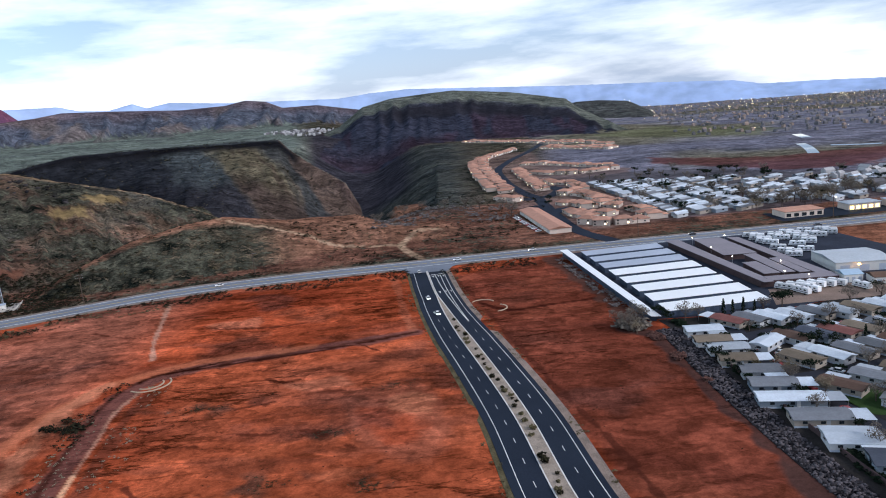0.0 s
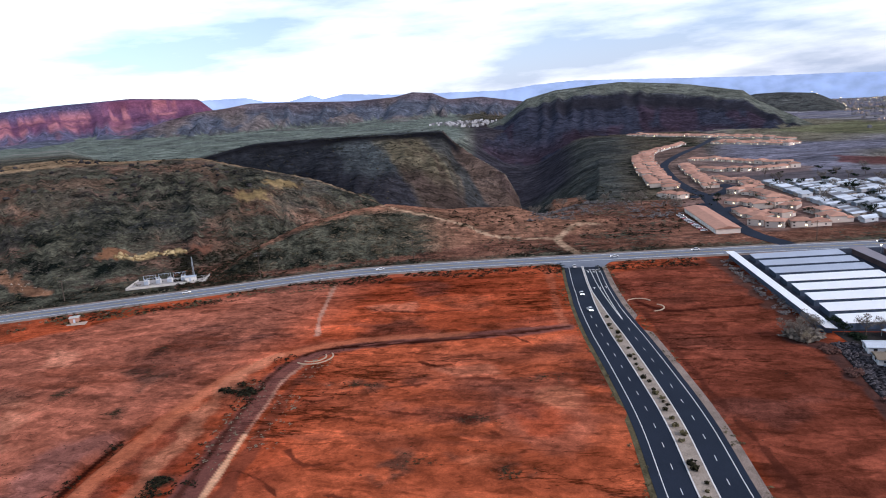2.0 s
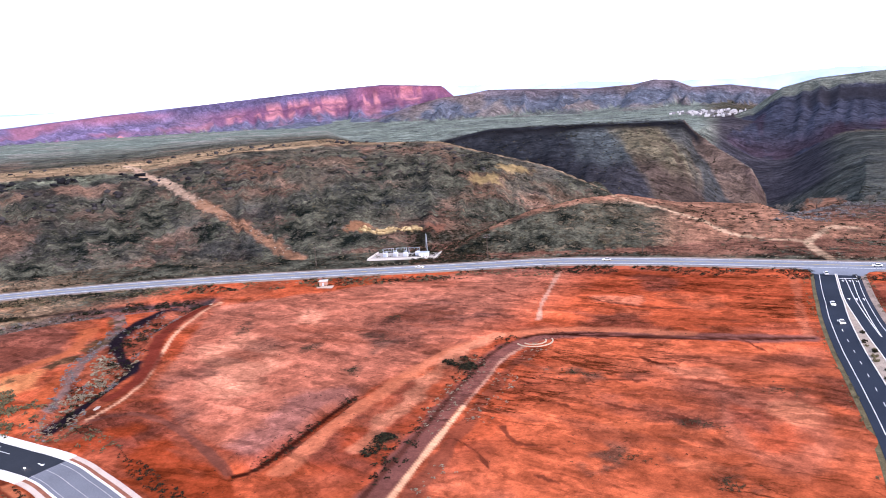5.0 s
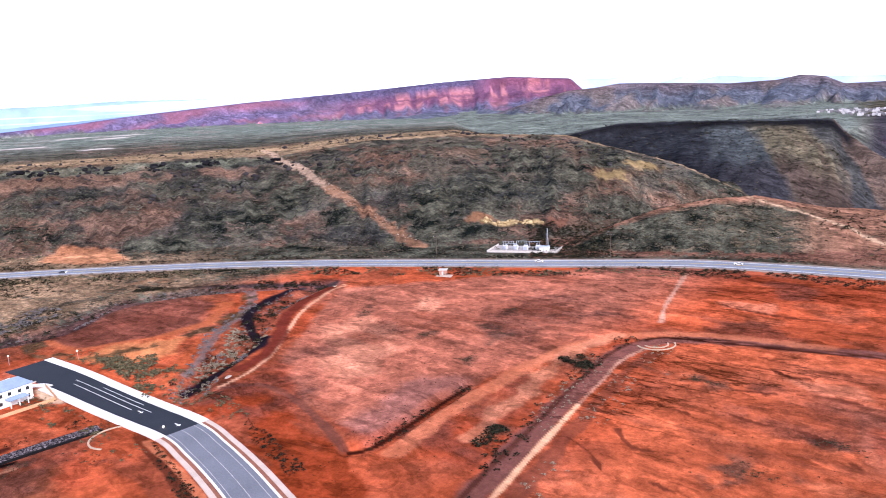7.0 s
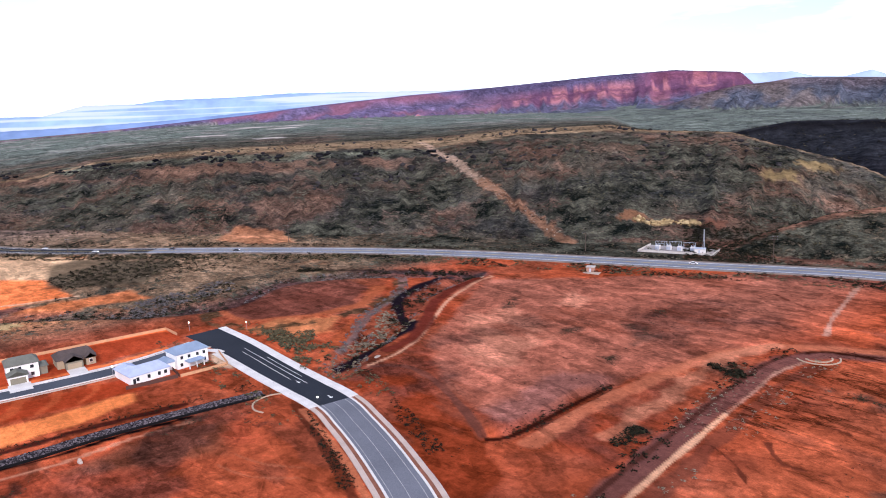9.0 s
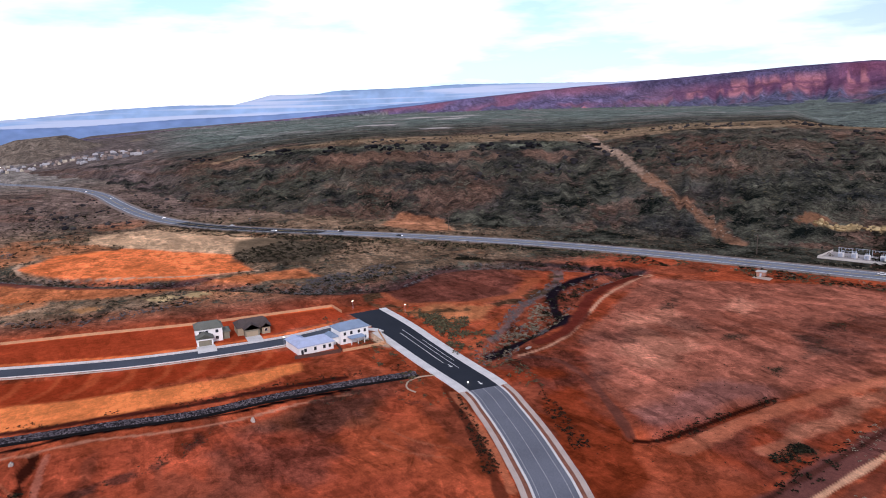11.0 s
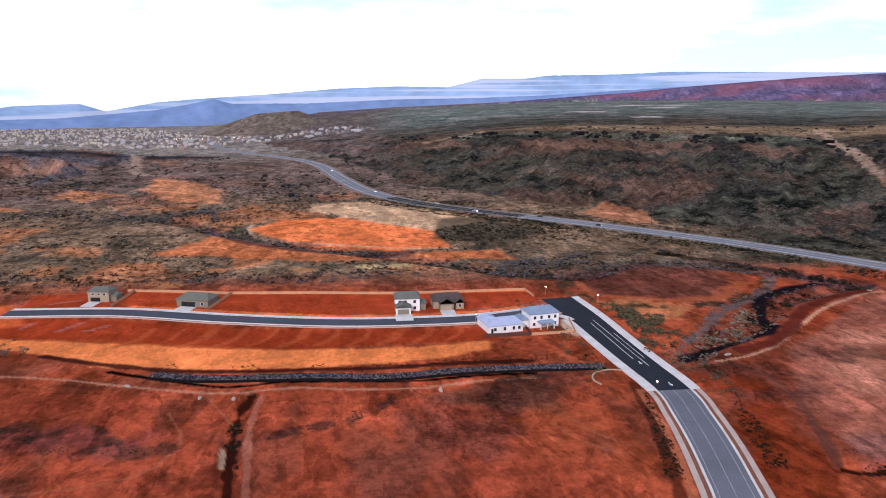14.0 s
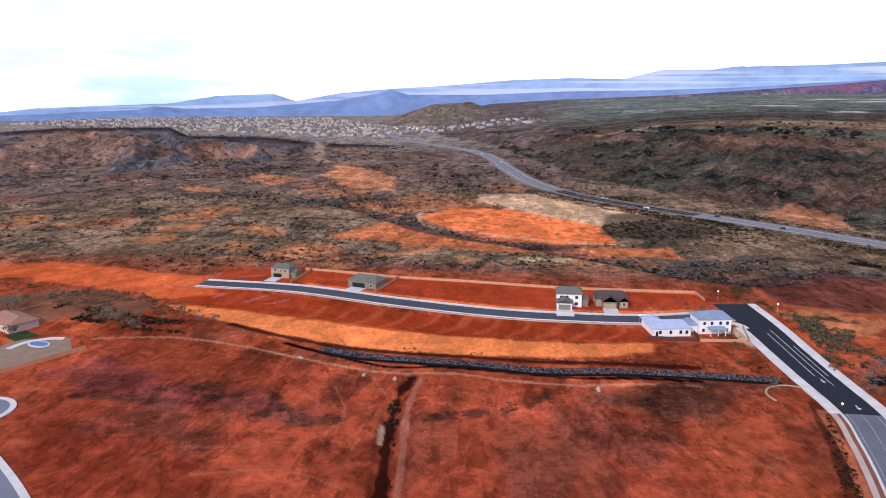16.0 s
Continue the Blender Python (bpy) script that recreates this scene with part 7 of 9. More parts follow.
def wing(t, x0, x1, y0, y1, z, rise, wall_mat, roof_mat, ridge="x", hip=0.0, over=0.5):
    bm = bmesh.new()
    if ridge == "x":
        gable_body(bm, x0, x1, y0, y1, -0.6, z, rise if hip == 0 else 0.0)
    else:
        gable_body(bm, y0, y1, -x1, -x0, -0.6, z, rise if hip == 0 else 0.0)
        bm.transform(Matrix.Rotation(radians(90), 4, "Z"))
    part("wall", bm, wall_mat, t)
    bm = bmesh.new()
    if ridge == "x":
        gable(bm, x0, x1, y0, y1, z, rise, over, 0.2, hip)
    else:
        gable(bm, y0, y1, -x1, -x0, z, rise, over, 0.2, hip)
        bm.transform(Matrix.Rotation(radians(90), 4, "Z"))
    part("roof", bm, roof_mat, t)


def drive(t, x0, x1, y0, y1):
    bm = bmesh.new()
    box(bm, x0, x1, y0, y1, -0.3, 0.10)
    part("driveway", bm, CONCRETE, t, "pale concrete driveway")


# white single-storey house with a lilac-grey roof (x runs along the street, y towards it)
a = thing("house", "white single-storey house with a lilac-grey roof", "house", "houses on the new street")
wing(a, -7.5, 7.5, -6.5, 3.5, 3.1, 2.2, HOUSE_WHITE, PALE_BLUE_ROOF, "x", 2.5)
wing(a, -7.5, -1.0, 2.0, 8.0, 3.1, 1.7, HOUSE_WHITE, PALE_BLUE_ROOF, "y", 1.4)
for x in (-4.8, -0.6, 3.4, 5.8):
    window_in(a, "y", -6.5, x, 1.0, 1.1, 1.4)
bm = bmesh.new()
box(bm, -6.6, -5.6, -6.56, -6.44, 0.0, 2.1)
part("door", bm, GLASS, a)
window_in(a, "x", 7.5, -2.0, 1.0)
a.matrix_world = pose(-277.5, 61, 0.1, 0, 0, 98)

# white two-storey house with a blue-grey roof and a porch
b = thing("house", "white two-storey house with a blue-grey roof and a porch", "house", "houses on the new street")
wing(b, -6.5, 6.5, -4.8, 4.8, 5.8, 2.2, HOUSE_WHITE, BLUE_ROOF, "x", 2.6)
wing(b, -10.0, -6.2, -2.5, 4.0, 3.0, 1.2, HOUSE_WHITE, BLUE_ROOF, "y", 1.2)
for x in (-4.5, -1.5, 2.0, 4.8):
    window_in(b, "y", -4.8, x, 3.7, 1.1, 1.3)
for x in (-4.8, 4.8):
    window_in(b, "y", -4.8, x, 0.9, 1.1, 1.3)
window_in(b, "x", 6.5, -2.0, 3.7)
window_in(b, "x", 6.5, 2.0, 0.9)
bm = bmesh.new()
gable(bm, -3.2, 3.2, -8.2, -4.85, 2.7, 0.9, 0.3, 0.16, 1.0)
porch = part("porch_roof", bm, BLUE_ROOF, b)
for x in (-3.0, 0.0, 3.0):
    bm = bmesh.new()
    box(bm, x - 0.15, x + 0.15, -8.0, -7.7, -0.2, 2.7)
    part("porch_post", bm, HOUSE_WHITE, porch)
b.matrix_world = pose(-280.5, 79, 0.1, 0, 0, 98)

# white and olive two-storey house across the street
c = thing("house", "white two-storey house with an olive shingle roof", "house", "houses on the new street")
wing(c, -5.5, 5.5, -4.5, 5.0, 5.8, 2.2, HOUSE_WHITE, OLIVE_ROOF, "x", 2.0)
wing(c, -5.5, 1.0, -9.5, -4.0, 3.1, 1.8, HOUSE_WHITE, OLIVE_ROOF, "y")
wing(c, 5.4, 8.5, -3.0, 4.0, 3.1, 1.2, OLIVE_WALL, OLIVE_ROOF, "x", 1.2)
bm = bmesh.new()
box(bm, -4.9, 0.4, -9.58, -9.4, 0.0, 2.4)
part("garage_door", bm, OLIVE_WALL, c)
for x in (-3.6, -1.0, 3.2):
    window_in(c, "y", -4.5, x, 3.8, 1.2, 1.3)
window_in(c, "y", -4.5, 3.2, 0.9, 1.2, 1.3)
drive(c, -6, 1.6, -19, -9.6)
c.matrix_world = pose(-312.5, 25, 0.1, 0, 0, 88)

# tan house with a dark roof
d = thing("house", "tan single-storey house with a dark brown gabled roof", "house", "houses on the new street")
wing(d, -7.0, 7.0, -4.5, 5.5, 3.4, 2.6, TAN_WALL, BROWN_SHINGLE, "x", 2.2)
wing(d, -4.5, 1.8, -8.0, -4.0, 3.2, 2.2, OLIVE_WALL, BROWN_SHINGLE, "y")
wing(d, 3.2, 6.8, -6.5, -4.0, 3.0, 1.7, TAN_WALL, BROWN_SHINGLE, "y")
bm = bmesh.new()
box(bm, -3.9, 1.2, -8.08, -7.9, 0.0, 2.3)
part("garage_door", bm, TAN_WALL, d)
window_in(d, "y", -6.5, 5.0, 1.0, 1.2, 1.3)
drive(d, -4.5, 2.0, -17.5, -8.1)
d.matrix_world = pose(-314.5, 44, 0.1, 0, 0, 90)

# the two further houses
e = thing("house", "grey-olive house with a hipped roof and pale driveway", "house", "houses on the new street")
wing(e, -8, 8, -5, 5.5, 3.3, 2.3, OLIVE_WALL, OLIVE_ROOF, "x", 3.4)
bm = bmesh.new()
box(bm, -5.5, 1.5, -5.08, -4.9, 0.0, 2.4)
part("garage_door", bm, GLASS, e)
for x in (-3.6, -0.4):
    bm = bmesh.new()
    box(bm, x - 1.2, x + 1.2, -5.14, -5.0, 0.2, 2.2)
    part("door_panel", bm, BLACK, e)
window_in(e, "y", -5.0, 5.0, 1.0)
drive(e, -6, 2.2, -14, -5.1)
e.matrix_world = pose(-336, -72, 0.1, 0, 0, 70)
f = thing("house", "two-storey tan house with an olive roof beside the street's end", "house", "houses on the new street")
wing(f, -6, 6, -4.5, 5, 5.6, 2.0, TAN_WALL, OLIVE_ROOF, "x", 2.6)
wing(f, 5.8, 9.5, -3.0, 4.5, 3.1, 1.2, OLIVE_WALL, OLIVE_ROOF, "x", 1.0)
bm = bmesh.new()
box(bm, -4.5, 1.0, -4.58, -4.4, 0.0, 2.4)
part("garage_door", bm, BLACK, f)
for x in (-3.0, 0.5, 3.6):
    window_in(f, "y", -4.5, x, 3.7)
drive(f, -5.5, 1.6, -14, -4.6)
f.matrix_world = pose(-351.5, -119, 0.1, 0, 0, 78) @ Matrix.Scale(0.86, 4)


# fences and yard walls: each with posts and panels
def fence(points, h, mat, label, gap=2.4):
    t = thing("fence", label, "fence", "fences of the lots")
    line = smooth_line(points, 1.0) if len(points) > 2 else np.array(points, float)
    total = length_of(line)
    count = max(1, int(total / gap))
    o = line[0]
    t.location = (o[0], o[1], height(*o[:2]))
    for k in range(count):
        p = cut_line(line, total * k / count, total * (k + 1) / count)
        z0, z1 = height(*p[0]) - t.location.z, height(*p[-1]) - t.location.z
        bm = bmesh.new()
        beam(bm, (p[0][0] - o[0], p[0][1] - o[1], z0 - 0.3), (p[0][0] - o[0], p[0][1] - o[1], z0 + h + 0.08), 0.16)
        part("post", bm, mat, t)
        bm = bmesh.new()
        d = (p[-1] - p[0]) / (np.linalg.norm(p[-1] - p[0]) + 1e-9)
        n = np.array([-d[1], d[0]]) * 0.05
        q = [(p[0] + n, z0), (p[-1] + n, z1), (p[-1] - n, z1), (p[0] - n, z0)]
        lo = [bm.verts.new((*(w - o), z - 0.15)) for w, z in q]
        up = [bm.verts.new((*(w - o), z + h)) for w, z in q]
        bm.faces.new(up)
        for i in range(4):
            bm.faces.new((lo[i], lo[(i + 1) % 4], up[(i + 1) % 4], up[i]))
        bmesh.ops.recalc_face_normals(bm, faces=bm.faces)
        part("panel", bm, mat, t)
    return t


fence([(-267, 52), (-266.4, 61), (-266, 70.5)], 1.5, FENCE_DARK, "rust-brown fence behind the white house")
fence([(-266, 71.5), (-266.2, 80), (-266.4, 89.6)], 1.2, WOOD_FENCE, "low tan fence behind a red back yard")
fence([(-266, 71), (-276, 71.5)], 1.5, FENCE_DARK, "rust-brown fence between two back yards")
fence([(-266.2, 90), (-284, 93)], 1.5, WOOD_FENCE, "tan fence along a back yard")
fence([(-335, 87), (-338, 26), (-346, -20), (-352, -60)], 1.3, WOOD_FENCE, "tan wall behind the north lots", 4.0)
fence([(-335, 87), (-322, 88)], 1.3, WOOD_FENCE, "tan wall at the lots' corner")
fence([(-351.5, -58.5), (-338, -62), (-324, -66)], 1.5, WOOD_FENCE, "tan wall beside a house lot")
fence([(-366, -107.5), (-352, -109), (-338, -111.5)], 1.5, WOOD_FENCE, "tan wall beside a house lot")
fence([(-352, -60), (-359, -85), (-365, -111)], 1.3, WOOD_FENCE, "tan wall behind the north lots", 4.0)

# house with a pool at the field's edge
g = thing("house", "tiled house at the red field's edge", "house")
wing(g, -9, 9, -6, 6, 3.1, 2.4, STUCCO, TILE, "x", 3.0)
for x in (-5, 0, 5):
    window_in(g, "y", -6.0, x, 1.0)
g.matrix_world = pose(-262, -206, height(-262, -206), 0, 0, 60)
lawn_g = bmesh.new()
v = [lawn_g.verts.new((x, y, 0.14)) for x, y in ((-251, -187), (-257, -197), (-250, -202), (-244, -193))]
lawn_g.faces.new(v)
lawn_g.normal_update()
tagged(part("lawn", lawn_g, rough_mat("green_lawn", (0.035, 0.065, 0.022), 0.95, 0.3, 0.3, 3.0)), "green lawn beside the pool", "lawn", kind="structure")
pool = thing("swimming_pool", "oval blue swimming pool with a pale rim", "pool")
bm = bmesh.new()
bmesh.ops.create_cone(bm, segments=28, radius1=5.2, radius2=5.2, depth=0.3, cap_ends=True)
bm.transform(Matrix.Diagonal((1.0, 0.55, 1, 1)))
part("rim", bm, CONCRETE, pool)
bm = bmesh.new()
bmesh.ops.create_cone(bm, segments=28, radius1=4.4, radius2=4.4, depth=0.3, cap_ends=True, matrix=Matrix.Translation((0, 0, 0.03)))
bm.transform(Matrix.Diagonal((1.0, 0.5, 1, 1)))
part("water", bm, rough_mat("pool_water", (0.02, 0.13, 0.42), 0.35, 0.1, 0.3, 1.0, 0.05, spec=0.6), pool, "blue water")
tagged(strip("pavement_terrace", [(-236, -190), (-243, -188), (-248, -182), (-249, -176)], 1.3, -1.3, 0.26, CONCRETE, gap=1.5), "white concrete terrace round the pool", "pavement", kind="structure")
pool.matrix_world = pose(-241.5, -181.5, 0.30, 0, 0, 70)
bm = bmesh.new()
v = [bm.verts.new((x, y, 0.10)) for x, y in ((-250, -174), (-236, -165), (-216, -178), (-228, -196), (-246, -194))]
bm.faces.new(v)
tagged(part("pavement_patio", bm, rough_mat("patio", (0.30, 0.21, 0.15), 0.9, 0.2, 0.3, 2.0)), "tan patio round the pool", "pavement", kind="structure")
fence([(-238, -161), (-213, -177), (-200, -190)], 1.6, WOOD_FENCE, "tan garden wall at the field's edge")

# end of another street below
CUL = [(-170, -168.5), (-163, -155.5), (-152, -141.5), (-138, -125.5), (-120, -107.5)]
tagged(strip("road_cul_de_sac", CUL, 5.5, -5.5, 0.16, OLD_ASPHALT, gap=2.0), "grey end of a residential street", "road", kind="structure")
for sign in (1, -1):
    tagged(strip("sidewalk", CUL, sign * 5.5, sign * 7.4, 0.30, CONCRETE, gap=2.0), "white kerb and sidewalk of the residential street", "sidewalk", kind="structure")
bm = bmesh.new()
bmesh.ops.create_cone(bm, segments=32, radius1=10.5, radius2=10.5, depth=0.6, cap_ends=True, matrix=Matrix.Translation((-184, -163.5, 0.0)))
tagged(part("sidewalk_bulb", bm, CONCRETE), "white rim of the turning circle", "sidewalk", kind="structure")
bm = bmesh.new()
bmesh.ops.create_cone(bm, segments=32, radius1=8.7, radius2=8.7, depth=0.6, cap_ends=True, matrix=Matrix.Translation((-184, -163.5, 0.05)))
tagged(part("road_bulb", bm, OLD_ASPHALT), "grey asphalt turning circle", "road", kind="structure")


# ---- low plants, as masses ----
ICO = [(0, 0, 1)] + [(0.894 * math.cos(a), 0.894 * math.sin(a), 0.447) for a in np.arange(5) * 1.2566] + [(0.894 * math.cos(a), 0.894 * math.sin(a), -0.447) for a in np.arange(5) * 1.2566 + 0.628] + [(0, 0, -1)]
ICO_FACES = [(0, 1 + k, 1 + (k + 1) % 5) for k in range(5)] + [(1 + k, 6 + k, 1 + (k + 1) % 5) for k in range(5)] + [(1 + (k + 1) % 5, 6 + k, 6 + (k + 1) % 5) for k in range(5)] + [(11, 6 + (k + 1) % 5, 6 + k) for k in range(5)]


def leaf_mat(name, a, b):
    """Leaves whose colour differs from clump to clump."""
    m = bpy.data.materials.new(name)
    m.use_nodes = True
    n, l = m.node_tree.nodes, m.node_tree.links
    p = n["Principled BSDF"]
    p.inputs["Roughness"].default_value = 0.9
    p.inputs["Specular IOR Level"].default_value = 0.02
    geo, ramp = n.new("ShaderNodeNewGeometry"), n.new("ShaderNodeValToRGB")
    ramp.color_ramp.elements[0].color, ramp.color_ramp.elements[1].color = (*a, 1), (*b, 1)
    l.new(geo.outputs["Random Per Island"], ramp.inputs["Fac"])
    l.new(ramp.outputs["Color"], p.inputs["Base Color"])
    return m


def tuft(seed, clumps=8):
    """A dome of small leaning leaf clumps, one unit wide."""
    rng = random.Random(seed)
    verts, faces = [], []
    for k in range(clumps):
        a, r = k * 2.4 + rng.uniform(-0.5, 0.5), math.sqrt((k + 0.4) / clumps) * 0.8
        c = Vector((r * math.cos(a), r * math.sin(a), rng.uniform(-0.25, 0.35) + 0.55 * (1 - r * r)))
        s = rng.uniform(0.18, 0.40)
        q = Euler((rng.uniform(-0.7, 0.7), rng.uniform(-0.7, 0.7), rng.uniform(0, 6.28))).to_matrix()
        n = len(verts)
        verts += [tuple(c + q @ Vector(v)) for v in ((-s, -s * 0.7, 0), (s, -s * 0.6, -s * 0.2), (s * 0.8, s * 0.7, 0), (-s * 0.8, s * 0.6, -s * 0.2), (s * 0.2, 0, s * 0.8))]
        faces += [(n, n + 1, n + 4), (n + 1, n + 2, n + 4), (n + 2, n + 3, n + 4), (n + 3, n, n + 4)]
    return np.array(verts), np.array(faces)


TUFTS = [tuft(k) for k in range(5)]
PEBBLE = (np.array(ICO), np.array(ICO_FACES))


def mass(name, label, category, x, y, size, flat, material, seed, sink=0.25, stone=False):
    """Many ragged clumps at plan points, one mesh: each with its own size, turn and raggedness."""
    rs = np.random.RandomState(seed)
    z = terrain(x, y)[0]
    cos, faces, start = [], [], 0
    which = rs.randint(0, len(TUFTS), len(x))
    for kind in range(1 if stone else len(TUFTS)):
        pick = np.ones(len(x), bool) if stone else which == kind
        unit, tri = PEBBLE if stone else TUFTS[kind]
        count = int(pick.sum())
        rag = rs.uniform(0.55, 1.35, (count, len(unit), 1)) if stone else rs.uniform(0.85, 1.15, (count, len(unit), 1))
        turn = rs.uniform(0, 6.283, count)
        big = size[pick]
        v = unit[None] * rag * big[:, None, None]
        c, s = np.cos(turn)[:, None], np.sin(turn)[:, None]
        stretch = rs.uniform(0.75, 1.4, (count, 1))
        vx, vy, vz = (v[..., 0] * c - v[..., 1] * s) * stretch, v[..., 0] * s + v[..., 1] * c, v[..., 2] * flat
        lift = z[pick] + big * flat * ((1 - sink) if stone else 0.25)
        cos.append(np.stack([vx + x[pick][:, None], vy + y[pick][:, None], vz + lift[:, None]], -1).reshape(-1, 3))
        faces.append((tri[None] + (np.arange(count) * len(unit))[:, None, None]).reshape(-1, 3) + start)
        start += count * len(unit)
    co, faces = np.concatenate(cos), np.concatenate(faces)
    me = bpy.data.meshes.new(name)
    me.vertices.add(len(co))
    me.vertices.foreach_set("co", co.ravel())
    me.loops.add(faces.size)
    me.loops.foreach_set("vertex_index", faces.ravel())
    me.polygons.add(len(faces))
    me.polygons.foreach_set("loop_start", np.arange(0, faces.size, 3))
    me.update(calc_edges=True)
    me.materials.append(material)
    return tagged(new(name, me), label, category, kind="stuff")


BARE = {name: poly for name, poly, *_ in SPREADS if name in ("berm_face", "lots_south", "lots_north", "pad", "pad_slope", "creek_flat", "west_bank_orange", "lot_wall_strip", "round_field", "cut", "orange_knob")}


def polar_points(count, az0, az1, d0, d1, seed, grain=45, thresh=0.5, power=1.0):
    """Plan points in a sector, gathered in thickets."""
    rs = np.random.RandomState(seed)
    n = count * 6
    az = np.radians(rs.uniform(az0, az1, n))
    d = d0 + (d1 - d0) * rs.uniform(0, 1, n) ** power
    x, y = -np.sin(az) * d, np.cos(az) * d
    keep = rough_field(x, y, grain, 3, seed) + rs.uniform(-0.12, 0.12, n) > thresh
    keep &= line_distance(x, y, HIGHWAY_LINE) > 13
    for name in BARE:
        keep &= ~inside(x, y, BARE[name])
    return x[keep][:count], y[keep][:count]


def line_points(count, line, inner, outer, seed, sides=(1, -1), grain=14, thresh=0.45):
    rs = np.random.RandomState(seed)
    line = np.asarray(line, float)
    n = count * 4
    k = rs.randint(0, len(line) - 1, n)
    u = rs.uniform(0, 1, n)[:, None]
    p = line[k, :2] * (1 - u) + line[k + 1, :2] * u
    off = rs.uniform(inner, outer, n) * rs.choice(sides, n)
    q = p + sides_of(line)[k] * off[:, None]
    keep = rough_field(q[:, 0], q[:, 1], grain, 2, seed) > thresh
    return q[keep, 0][:count], q[keep, 1][:count]


LEAF_DARK = leaf_mat("dark_scrub_leaves", (0.005, 0.005, 0.004), (0.034, 0.031, 0.018))
LEAF_WEED = leaf_mat("field_weeds", (0.012, 0.010, 0.006), (0.085, 0.068, 0.038))
LEAF_EVERGREEN = leaf_mat("evergreen_leaves", (0.005, 0.010, 0.007), (0.020, 0.030, 0.018))
LEAF_SAGE = leaf_mat("sage_leaves", (0.048, 0.042, 0.023), (0.150, 0.126, 0.070))
LEAF_DRY = leaf_mat("dry_brush", (0.13, 0.10, 0.065), (0.30, 0.25, 0.18))
LEAF_GREY = leaf_mat("bare_grey_brush", (0.085, 0.075, 0.08), (0.20, 0.18, 0.17))


LEAF_RUST = leaf_mat("rusty_twigs", (0.07, 0.035, 0.03), (0.16, 0.085, 0.07))
LEAF_BARE = leaf_mat("bare_twigs", (0.10, 0.085, 0.075), (0.21, 0.18, 0.15))


def sizes(count, lo, hi, seed):
    return np.random.RandomState(seed).uniform(0, 1, count) ** 1.8 * (hi - lo) + lo


for k, (label, count, az0, az1, d0, d1, lo, hi, mat, thresh) in enumerate((
        ("dark scrub on the hillside", 5200, 17, 97, 470, 1150, 0.5, 1.9, LEAF_DARK, 0.47),
        ("sage scrub on the hillside", 2600, 17, 97, 470, 1150, 0.6, 1.8, LEAF_SAGE, 0.45),
        ("dark scrub on the low knoll", 900, 4, 31, 448, 640, 0.5, 1.5, LEAF_DARK, 0.46),
        ("sage scrub on the low knoll", 700, 0, 31, 448, 660, 0.4, 1.3, LEAF_SAGE, 0.44),
        ("dark scrub in the dry basin", 3000, 78, 128, 395, 900, 0.6, 2.0, LEAF_DARK, 0.47),
        ("sage scrub in the dry basin", 2200, 70, 128, 390, 900, 0.5, 1.6, LEAF_SAGE, 0.46),
        ("dry brush in the basin", 900, 70, 128, 380, 800, 0.5, 1.4, LEAF_DRY, 0.5),
        ("dark scrub on the far ridge", 1500, 98, 128, 820, 1300, 1.0, 3.0, LEAF_DARK, 0.47),
        ("dark scrub before the canyon", 700, -8, 12, 450, 760, 0.7, 2.2, LEAF_DARK, 0.48),
        ("grey brush along the canyon mouth", 260, -6, 6, 540, 660, 1.2, 3.2, LEAF_GREY, 0.5),
        ("thick dark brush beside the substation", 1000, 27.5, 34, 430, 540, 0.7, 2.0, LEAF_DARK, 0.38),
        ("thick dark scrub beside the orange pad", 700, 70, 84, 470, 590, 0.6, 1.6, LEAF_DARK, 0.40),
        ("dark scrub on the black hill", 1500, 8, 34, 720, 1250, 1.0, 2.6, LEAF_DARK, 0.47),
)):
    x, y = polar_points(count, az0, az1, d0, d1, 100 + k, thresh=thresh)
    mass("scrub", label, "scrub", x, y, sizes(len(x), lo, hi, 200 + k), 0.7, mat, 300 + k)

